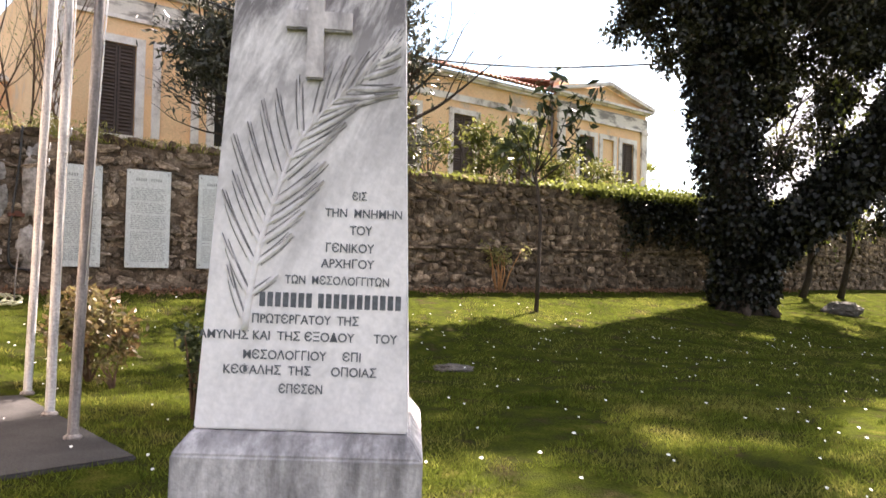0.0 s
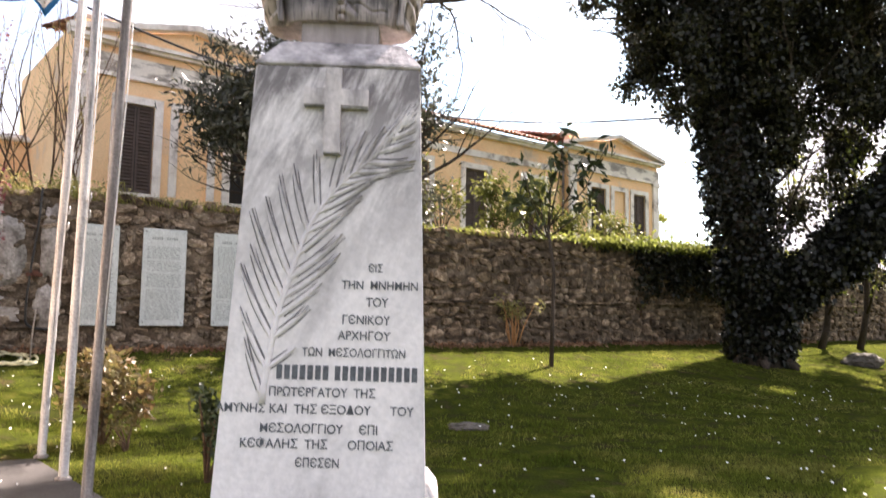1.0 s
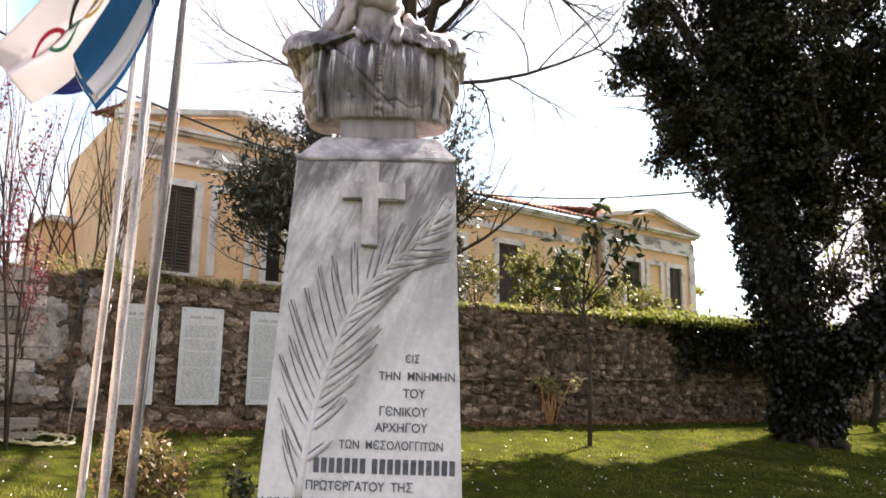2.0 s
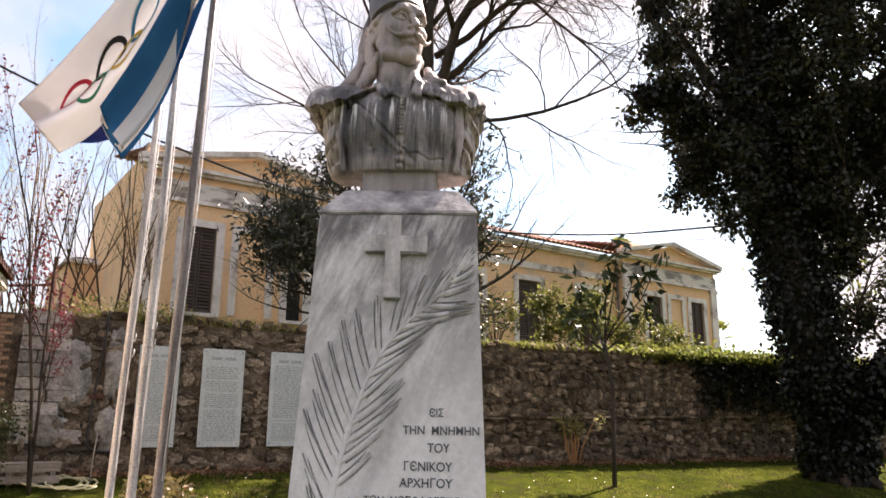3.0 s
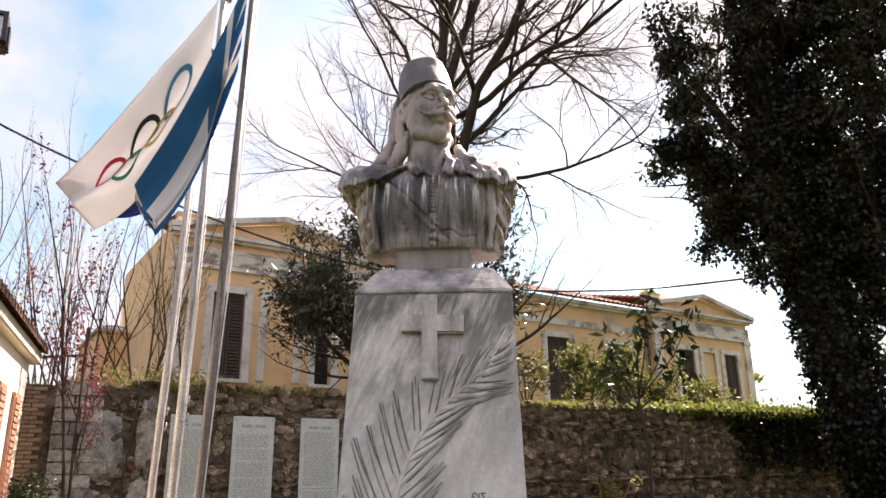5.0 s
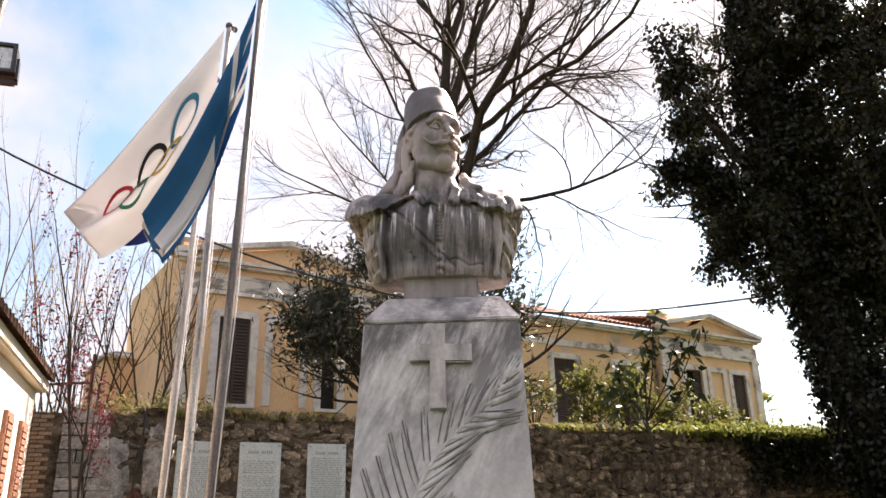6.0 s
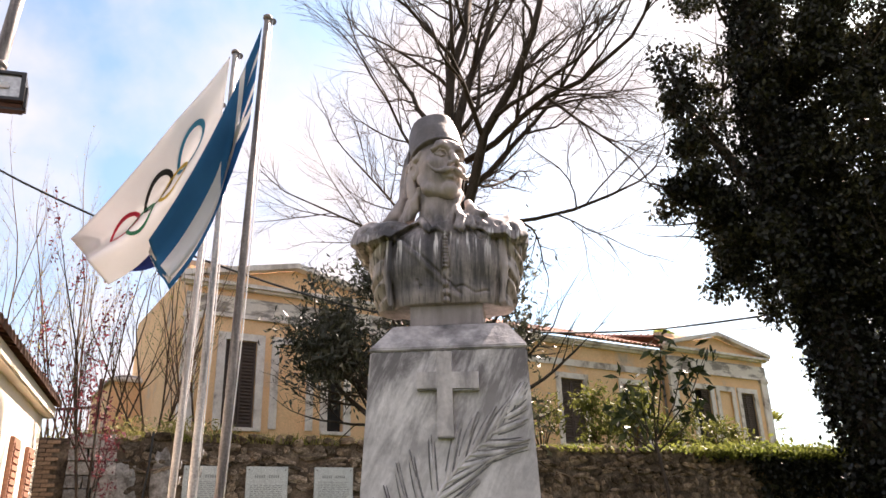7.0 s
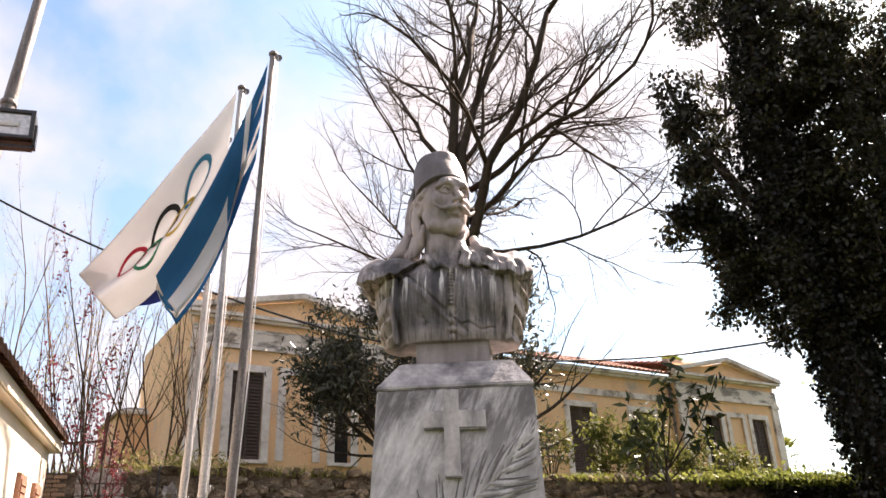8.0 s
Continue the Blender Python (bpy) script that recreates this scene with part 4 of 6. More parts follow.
for k in range(6):
    q_ = k / 5
    torso.rope([(0.055 + 0.06 * q_, -0.095 + 0.045 * q_, 0.455 - 0.01 * q_), (0.075 + 0.085 * q_, -0.135 + 0.045 * q_ - 0.012 * (k % 2), 0.405 - 0.01 * (k % 2)), (0.06 + 0.135 * q_, -0.170 + 0.045 * q_ - 0.014 * (k % 2), 0.335 + 0.03 * q_ - 0.018 * (k % 2))], [0.011, 0.013, 0.012 + 0.004 * (k % 2)], 0.007)
torso.rope([(0.11, -0.01, 0.52), (0.125, -0.05, 0.47), (0.15, -0.08, 0.43), (0.19, -0.085, 0.425)], [0.02, 0.026, 0.024, 0.018], 0.012)
# hair to the shoulder, lock beside lock; the tassel behind it
for k in range(7):
    q_ = k / 6
    x, y = -0.135 - 0.03 * math.sin(q_ * 3.0), -0.045 + 0.125 * q_
    torso.rope([(x + 0.012 + 0.006 * math.sin(j * 1.9 + k * 2.1) - 0.0135 * j * (0.55 + 0.6 * q_), y + 0.007 * math.sin(j * 1.5 + k), 0.60 - 0.028 * j) for j in range(7)], [0.023, 0.022, 0.022, 0.022, 0.021, 0.018, 0.006], 0.003)
torso.rope([(-0.215, 0.07, 0.60), (-0.235, 0.06, 0.54), (-0.262, 0.045, 0.485), (-0.30, 0.02, 0.452)], [0.026, 0.033, 0.036, 0.018], 0.008)
box_d = np.maximum(np.maximum(np.abs(X - 0.008) - 0.163, np.abs(Y + 0.0) - 0.128), np.maximum(-0.135 - Z, Z - 0.05))
torso.merge(cut, box_d + np.zeros(torso.size), 0.003)

# head: skull, features and fez in the head's own axes, its face towards -y
HEAD = pose(-0.034, -0.006, 0.678, -8, 2, 33) @ Matrix.Diagonal((1.13, 1.08, 1.08, 1))
head_clay = Clay((-0.30, -0.24, 0.47), (0.19, 0.26, 1.06), 0.0030)


def both(fn):
    for sx in (-1, 1):
        fn(sx)


hb, hr = (lambda c, r, k=0.02, turn=(0, 0, 0), carve=False: head_clay.blob(c, r, k, turn, carve, HEAD)), (lambda pts, rads, k=0.01, carve=False: head_clay.rope(pts, rads, k, carve, HEAD))
hb((0, 0.015, 0.045), (0.108, 0.132, 0.14))
hb((0, -0.03, -0.04), (0.086, 0.092, 0.118), 0.03)
hr([(0, 0.02, -0.06), (0, 0.015, -0.13)], [0.088, 0.08], 0.02)
both(lambda sx: hr([(sx * 0.086, 0.0, -0.05), (sx * 0.075, -0.035, -0.115), (0, -0.09, -0.142)], [0.02, 0.022, 0.026], 0.025))
hb((0, -0.108, -0.13), (0.03, 0.026, 0.028), 0.02)
hb((0, -0.113, 0.085), (0.07, 0.03, 0.035), 0.03)
both(lambda sx: hb((sx * 0.056, -0.076, 0.0), (0.034, 0.034, 0.028), 0.03))
both(lambda sx: hr([(sx * 0.012, -0.132, 0.066), (sx * 0.04, -0.130, 0.074), (sx * 0.076, -0.098, 0.062)], [0.012, 0.014, 0.010], 0.012))
both(lambda sx: hb((sx * 0.042, -0.138, 0.040), (0.030, 0.032, 0.019), 0.010, carve=True))
both(lambda sx: hb((sx * 0.042, -0.099, 0.039), (0.022, 0.021, 0.019), 0.004))
both(lambda sx: hr([(sx * 0.018, -0.119, 0.038), (sx * 0.032, -0.125, 0.052), (sx * 0.050, -0.122, 0.053), (sx * 0.068, -0.104, 0.038)], [0.004, 0.0055, 0.0055, 0.004], 0.003))
both(lambda sx: hr([(sx * 0.020, -0.117, 0.034), (sx * 0.042, -0.120, 0.024), (sx * 0.066, -0.104, 0.034)], [0.003, 0.0045, 0.003], 0.004))
both(lambda sx: hr([(sx * 0.012, -0.139, 0.078), (sx * 0.04, -0.138, 0.086), (sx * 0.074, -0.108, 0.076)], [0.005, 0.006, 0.003], 0.004))
hr([(0, -0.126, 0.066), (0, -0.137, 0.035), (0, -0.155, 0.0), (0, -0.168, -0.022)], [0.013, 0.0125, 0.014, 0.0155], 0.012)
both(lambda sx: hb((sx * 0.018, -0.145, -0.027), (0.0125, 0.017, 0.012), 0.008))
both(lambda sx: hb((sx * 0.009, -0.157, -0.041), (0.006, 0.010, 0.007), 0.003, carve=True))
both(lambda sx: hr([(sx * 0.03, -0.132, -0.028), (sx * 0.046, -0.108, -0.05)], [0.004, 0.004], 0.008, True))
hb((0, -0.112, -0.06), (0.042, 0.026, 0.03), 0.02)
both(lambda sx: hr([(sx * 0.002, -0.148, -0.049), (sx * 0.022, -0.146, -0.060), (sx * 0.045, -0.132, -0.067), (sx * 0.068, -0.114, -0.063), (sx * 0.088, -0.106, -0.048), (sx * 0.100, -0.104, -0.030)], [0.010, 0.0145, 0.0135, 0.010, 0.007, 0.004], 0.003))
both(lambda sx: hr([(sx * 0.006, -0.158, -0.050), (sx * 0.04, -0.146, -0.064), (sx * 0.08, -0.118, -0.056)], [0.0018, 0.0022, 0.0016], 0.002, True))
hr([(-0.02, -0.122, -0.083), (0, -0.130, -0.085), (0.02, -0.122, -0.083)], [0.006, 0.009, 0.006], 0.006)
hb((0, -0.132, -0.103), (0.026, 0.012, 0.008), 0.008, carve=True)


def ear(sx):
    hb((sx * 0.104, 0.022, 0.0), (0.014, 0.026, 0.040), 0.006, (12, 0, 0))
    hb((sx * 0.120, 0.016, 0.002), (0.012, 0.014, 0.022), 0.005, (12, 0, 0), True)
    hr([(sx * 0.108, 0.002, 0.012), (sx * 0.115, 0.012, 0.036), (sx * 0.117, 0.036, 0.034), (sx * 0.114, 0.044, 0.008), (sx * 0.106, 0.026, -0.028)], [0.006, 0.007, 0.007, 0.0065, 0.009], 0.004)
    # curls before the ear, hair brushed back over and behind it
    for j in range(6):
        hr([(sx * 0.098, -0.03 + 0.012 * j, 0.078 - 0.004 * j), (sx * (0.110 + 0.003 * (j % 2)), -0.012 + 0.014 * j, 0.055), (sx * 0.112, 0.014 + 0.014 * j, 0.042)], [0.013, 0.014, 0.011], 0.004)
    for j in range(7):
        q = j / 6
        hr([(sx * (0.098 - 0.03 * q), 0.05 + 0.07 * q, 0.06), (sx * (0.110 - 0.03 * q), 0.055 + 0.07 * q, -0.02), (sx * (0.106 - 0.03 * q + 0.008 * math.sin(j)), 0.05 + 0.06 * q, -0.09), (sx * (0.104 - 0.03 * q), 0.045 + 0.06 * q, -0.135)], [0.021, 0.023, 0.022, 0.016], 0.003)


both(ear)
# fez: a tapering crown that leans back, rolled rim, worn edge
cut, (hx, hy, hz) = head_clay.cells((-0.3, -0.24, 0.6), (0.2, 0.26, 1.06))
inv = (HEAD @ pose(0, 0.005, 0.094, -13, 0, 0)).inverted()
fx, fy, fz = (inv[i][0] * hx + inv[i][1] * hy + inv[i][2] * hz + inv[i][3] for i in range(3))
rim_r = np.hypot(fx * 1.12, fy * 0.98)
side_r = np.interp(fz.ravel(), (0.0, 0.02, 0.1, 0.19, 0.23), (0.130, 0.130, 0.127, 0.116, 0.104)).reshape(fz.shape)
crown_d = rim_r - side_r + 0.0025 * np.sin(np.arctan2(fy, fx) * 5 + fz * 30)
h = np.clip(0.5 + 0.5 * (crown_d - (fz - 0.208)) / 0.03, 0, 1)
crown_d = crown_d * h + (fz - 0.208) * (1 - h) + 0.03 * h * (1 - h)
head_clay.merge(cut, np.maximum(crown_d, -fz) * 0.9, 0.002)
head_clay.merge(cut, np.sqrt((rim_r - 0.129) ** 2 + (fz - 0.007) ** 2) - 0.0055, 0.002)
head_clay.rope([(-0.185, 0.09, 0.90), (-0.215, 0.10, 0.80), (-0.226, 0.095, 0.70), (-0.222, 0.08, 0.60), (-0.23, 0.065, 0.545)], [0.009, 0.014, 0.019, 0.024, 0.03], 0.006)
head_clay.rope([(-0.198, 0.088, 0.84), (-0.208, 0.075, 0.72), (-0.205, 0.065, 0.60), (-0.21, 0.055, 0.545)], [0.008, 0.011, 0.015, 0.02], 0.003)
skin_v, skin_f = [], []
for clay in (torso, head_clay):
    v_, f_ = clay.skin()
    skin_f.append(f_ + sum(len(a_) for a_ in skin_v))
    skin_v.append(v_)
bust_me = mesh("bust", np.concatenate(skin_v).tolist(), np.concatenate(skin_f).tolist(), M["bust"], True)
bust = new("statue_bust", bust_me)
bust.matrix_world = pose(*MON, 0, 0, 4) @ pose(0.0, 0.36, MZ["neck"], 0, 1.0, 0)
soften = bust.modifiers.new("soften", "SMOOTH")
soften.factor, soften.iterations = 0.5, 2
tagged(bust, "soot-streaked marble bust with fez and moustache on the pedestal", "statue")


# ---- flagpoles and flags ----
slab_corners = [(-1.32, 5.55), (-4.4, 8.69), (-7.2, 6.0), (-4.12, 2.86)]
bm = bmesh.new()
low, high = [bm.verts.new((x, y, -0.15)) for x, y in slab_corners], [bm.verts.new((x, y, 0.035)) for x, y in slab_corners]
bm.faces.new(low[::-1]), bm.faces.new(high)
for k in range(4):
    bm.faces.new((low[k], low[(k + 1) % 4], high[(k + 1) % 4], high[k]))
bmesh.ops.recalc_face_normals(bm, faces=bm.faces)
bmesh.ops.bevel(bm, geom=[e for e in bm.edges], offset=0.015, segments=2, affect="EDGES")
slab_me = bpy.data.meshes.new("pavement_slab")
bm.to_mesh(slab_me)
bm.free()
slab_me.materials.append(M["concrete"])
tagged(new("pavement_slab", slab_me), "worn dark concrete slab in the lawn", "pavement", kind="structure")

POLES = (((-3.41, 7.74), (-3.2, 7.74), 7.0, "steel"), ((-2.655, 6.8), (-2.55, 6.8), 7.0, "steel"), ((-2.02, 5.99), (-1.815, 5.99), 6.75, "darksteel"))
for (bx, by), (tx, ty), tall, look_ in POLES:
    pole = thing("flagpole", (bx, by, 0.03), "tall scuffed grey steel flagpole on a concrete slab", "flagpole", "flagpoles")
    shaft = Tubes()
    pts = [(0, 0, 0), (0, 0, 0.02), ((tx - bx) * 0.25, 0, tall * 0.25), ((tx - bx) * 0.6, 0, tall * 0.6), (tx - bx, 0, tall - 0.03)]
    shaft.add(pts, [0.046, 0.042, 0.041, 0.037, 0.031], 16)
    part("pole", shaft.mesh("pole", M[look_]), None, pole)
    part("cap", lathe(bmesh.new(), ((0.03, -0.04), (0.046, -0.03), (0.046, -0.005), (0.03, 0.015)), 16, (tx - bx, 0, tall - 0.03)), M["darksteel"], pole, "flat pole cap")
    bm = bmesh.new()
    bmesh.ops.create_cone(bm, cap_ends=True, segments=14, radius1=0.034, radius2=0.034, depth=0.022, matrix=pose(tx - bx + 0.06, 0, tall - 0.1, 90, 0, 30))
    part("pulley", bm, M["darksteel"], pole)
    part("foot_collar", lathe(bmesh.new(), ((0.07, 0.0), (0.07, 0.02), (0.047, 0.04)), 16), M["darksteel"], pole)
    rope = Tubes()
    rope.add([(0.07, -0.02, 1.2), (0.075 + (tx - bx) * 0.5, -0.03, tall * 0.5), (tx - bx + 0.06, -0.01, tall - 0.1)], [0.006] * 3, 5)
    part("halyard", rope.mesh("halyard", M["whitecloth"]), None, pole, "pale rope along the pole")
    for z_ in (2.33, 2.49) if by > 6.5 else ():
        hook = Tubes()
        lean = (tx - bx) * z_ / tall
        hook.add([(lean + 0.02, -0.01, z_), (lean + 0.075, -0.02, z_ - 0.005), (lean + 0.085, -0.02, z_ + 0.02), (lean + 0.085, -0.02, z_ + 0.075)], [0.009, 0.009, 0.009, 0.006], 7)
        part("cleat", hook.mesh("cleat", M["steel"]), None, pole)


def cloth(top, low, tip_top, tip_low, waves, depth, folds=0):
    """A hanging flag as a function of u (hoist to fly) and v (top to bottom)."""
    a, b, c, d = (Vector(p) for p in (top, low, tip_top, tip_low))

    def place(u, v):
        layer = 0.0
        if folds:
            k = min(1.0, u / 0.45)
            k = k * k * (3 - 2 * k)
            turn_ = v * folds
            tri = 1 - abs(1 - turn_ % 2)
            layer, v = -0.07 * k * turn_, v * (1 - k) + tri * k
        p = a.lerp(b, v).lerp(c.lerp(d, v), u)
        swing = math.sin(waves * math.pi * v + 2.2 * u + 0.6) * depth * min(1, u * 3) + math.sin(5.0 * u + 2 * v) * depth * 0.5 * u
        across = (c - a).cross(b - a).normalized()
        return p + across * (swing + layer) + Vector((0, 0, -0.22 * math.sin(math.pi * u)))
    return place


def flag(name, place, label, paint, slots, nu=48, nv=36):
    v = [place(i / nu, j / nv) for j in range(nv + 1) for i in range(nu + 1)]
    f, s_ = [], []
    for j in range(nv):
        for i in range(nu):
            k = j * (nu + 1) + i
            f.append((k, k + 1, k + nu + 2, k + nu + 1))
            s_.append(paint((i + 0.5) / nu, (j + 0.5) / nv))
    top = thing(name, place(0, 0), label, "flag", "flags on the poles")
    ob = part("cloth", mesh("cloth", [p - place(0, 0) for p in v], f, slots, True, s_), None, top)
    thick = ob.modifiers.new("thickness", "SOLIDIFY")
    thick.thickness, thick.offset = 0.003, 0
    return top


def greek(u, v):
    if u < 0.37 and v < 5 / 9:
        return 1 if abs(u - 0.185) < 0.035 or abs(v - 2.5 / 9) < 0.055 else 0
    return int(v * 9) % 2


greek_place = cloth((-1.86, 5.97, 6.62), (-1.92, 5.97, 5.5), (-2.60, 5.6, 4.25), (-2.44, 5.75, 3.9), 1.8, 0.08, 5)
flag("striped_flag", greek_place, "blue and white striped flag hanging in folds", greek, [M["bluecloth"], M["whitecloth"]], 50, 36)
white_place = cloth((-2.6, 6.78, 6.93), (-2.66, 6.78, 5.72), (-3.98, 6.4, 4.7), (-3.62, 6.55, 4.25), 2.6, 0.14)
rings_flag = flag("rings_flag", white_place, "white flag with five coloured rings blowing in the wind", lambda u, v: 0, [M["whitecloth"]])
for col, cu, cv in (("ringblue", 0.26, 0.40), ("ringyellow", 0.38, 0.58), ("ringblack", 0.5, 0.40), ("ringgreen", 0.62, 0.58), ("ringred", 0.74, 0.40)):
    v, f = [], []
    for side in (-1, 1):
        base = len(v)
        for k in range(40):
            w = 2 * math.pi * k / 40
            for r_ in (0.085, 0.108):
                u_, v_ = cu + r_ * math.cos(w), cv + r_ * 1.75 * math.sin(w)
                p = white_place(u_, v_)
                nrm = (white_place(u_ + 0.01, v_) - p).cross(white_place(u_, v_ + 0.01) - p).normalized()
                v.append(p + nrm * 0.006 * side - white_place(0, 0))
        f += [(base + 2 * k, base + 2 * k + 1, base + (2 * k + 3) % 80, base + (2 * k + 2) % 80) for k in range(40)]
    part("ring", mesh("ring", v, f, M[col], True), None, rings_flag, "coloured ring")
navy_place = cloth((-3.22, 7.72, 6.75), (-3.27, 7.72, 5.65), (-4.35, 7.5, 5.15), (-4.1, 7.6, 4.75), 3.0, 0.14)
flag("navy_flag", navy_place, "plain navy blue flag behind the white one", lambda u, v: 0, [M["navycloth"]])


# ---- the side house, fence, lamp and wires ----
side_house = thing("cottage", (-6.96, 10.5, 0.1), "cream painted cottage with red-brown shutters and tiled eave", "house", turn=119.6)
# own axes: x runs away from its corner along the wall towards the viewer reversed, y into the house
part("wall", boxes((-7.5, -0.05, 0.12, 0.4, -0.2, 3.5), (-0.35, -0.05, 0.4, 5.0, -0.2, 3.5)), M["housepaint"], side_house, "cream painted wall")
part("eave_board", boxes((-7.6, 0.12, 0.0, 0.34, 3.5, 3.58), (-7.6, 0.12, -0.02, 0.03, 3.52, 3.66)), M["housepaint"], side_house, "cream boxed eave")
cot_v, cot_f = tiled_slope(-7.6, 0.3, -0.1, 3.2, 3.62, 4.8, 0.22)
tagged(part("roof_tiles", mesh("roof_tiles", cot_v, cot_f, M["tile"], True), None, side_house, "orange clay roof tiles"), kind="stuff")
part("roof_base", loft(bmesh.new(), ((-7.6, 0.2, 0.0, 6.0, 3.58), (-7.6, 0.2, 2.9, 3.3, 4.72))), M["tile"], side_house)
for a in (-1.15, -2.35, -4.2):
    leaf_ = part("shutter", boxes((a, a + 0.5, 0.07, 0.14, 1.15, 2.95), bevel=0.008), M["redbrown"], side_house, "closed red-brown shutter")
    for k in range(20):
        part("slat", boxes((a + 0.05, a + 0.45, 0.055, 0.08, 1.2 + k * 0.085, 1.26 + k * 0.085)), M["redbrown"], leaf_)

fence = thing("iron_gate", (-9.95, 14.1, 3.45), "rusty iron gate on top of the wall", "gate")
for x in (0.0, 1.3):
    part("post", boxes((x - 0.035, x + 0.035, -0.035, 0.035, -0.05, 1.5 if x else 1.0), bevel=0.006), M["rust"], fence)
for z in (0.15, 0.9):
    part("rail", boxes((0.03, 1.27, -0.02, 0.02, z, z + 0.05)), M["rust"], fence)
for k in range(6):
    part("bar", boxes((0.18 + k * 0.18, 0.205 + k * 0.18, -0.012, 0.01, 0.2, 0.9)), M["rust"], fence)

lamp = thing("floodlight_post", (-5.25, 5.95, 0.0), "tall grey post carrying a black floodlight", "lamp post")
post = Tubes()
post.add([(0, 0, -0.1), (0.2, 0.03, 4.0), (0.42, 0.05, 6.9), (0.55, 0.06, 8.6)], [0.085, 0.075, 0.068, 0.064], 14)
part("post", post.mesh("post", M["darksteel"]), None, lamp)
part("clamp", lathe(bmesh.new(), ((0.07, -0.03), (0.084, -0.02), (0.084, 0.03), (0.07, 0.04)), 14, (0.395, 0.05, 6.62)), M["darksteel"], lamp, "band clamp on the post")
flood_bm = boxes((-0.24, 0.24, -0.02, 0.16, -0.17, 0.17), bevel=0.02)
for r in ((-0.24, 0.24, -0.05, -0.015, 0.135, 0.17), (-0.24, 0.24, -0.05, -0.015, -0.17, -0.135), (-0.24, -0.205, -0.05, -0.015, -0.135, 0.135), (0.205, 0.24, -0.05, -0.015, -0.135, 0.135)):
    box(flood_bm, *r)
head = part("floodlight", flood_bm, M["black"], lamp, "black floodlight housing")
head.matrix_basis = pose(0.56, -0.12, 6.22, -12, -4, 32) @ Matrix.Diagonal((1.2, 1.2, 1.15, 1))
part("reflector", boxes((-0.2, 0.2, -0.03, -0.022, -0.13, 0.13)), M["lampglass"], head, "pale reflector behind glass")
part("lamp_tube", boxes((-0.12, 0.12, -0.045, -0.033, -0.03, 0.03), bevel=0.005), M["whitecloth"], head)
part("bracket", boxes((-0.26, -0.24, -0.02, 0.05, -0.22, 0.02), (0.24, 0.26, -0.02, 0.05, -0.22, 0.02), (-0.26, 0.26, 0.0, 0.04, -0.24, -0.215)), M["black"], head)


def wire(name, knots, radius, label):
    t = Tubes()
    pts = []
    for k in range(len(knots) - 1):
        p0, p1, p2, p3 = (Vector(knots[min(len(knots) - 1, max(0, k + j))]) for j in (-1, 0, 1, 2))
        for i in range(8):
            w = i / 8
            pts.append(0.5 * (2 * p1 + (p2 - p0) * w + (2 * p0 - 5 * p1 + 4 * p2 - p3) * w * w + (3 * p1 - p0 - 3 * p2 + p3) * w ** 3))
    pts.append(Vector(knots[-1]))
    t.add(pts, [radius] * len(pts), 6)
    tagged(new(name, t.mesh(name, M["black"])), label, "cable")


wire("overhead_cable", [(-16.5, 11.0, 13.0), (-10.4, 13.0, 9.1), (-5.05, 15.6, 6.98), (-1.02, 17.0, 6.21), (2.2, 18.4, 6.25), (5.54, 19.7, 6.7), (8.0, 20.6, 7.2)], 0.025, "black overhead cable sagging across the park")
wire("thin_cable", [(4.4, 24.0, 7.55), (6.5, 23.0, 7.2), (8.6, 21.5, 7.6)], 0.008, "thin black cable running into the ivy tree")
wire("drop_cable", [tuple(wall_point(-1.94, 0.06, 3.66)), tuple(wall_point(-1.97, 0.08, 3.0)), tuple(wall_point(-2.05, 0.08, 2.2)), tuple(wall_point(-2.09, 0.08, 1.5)), tuple(wall_point(-2.02, 0.08, 1.22)), tuple(wall_point(-1.6, 0.08, 1.16))], 0.02, "black cable running down the stone wall")


clip = thing("cable_clip", wall_point(-2.0, 0.0, 2.12), "rusty iron cable clip on the stone wall", "clip", turn=WALL_TURN)
part("bracket", boxes((-0.12, 0.14, -0.1, 0.02, -0.035, 0.03), bevel=0.01), M["rust"], clip)
part("hook", boxes((-0.02, 0.07, -0.16, -0.1, -0.03, 0.06), bevel=0.01), M["rust"], clip)


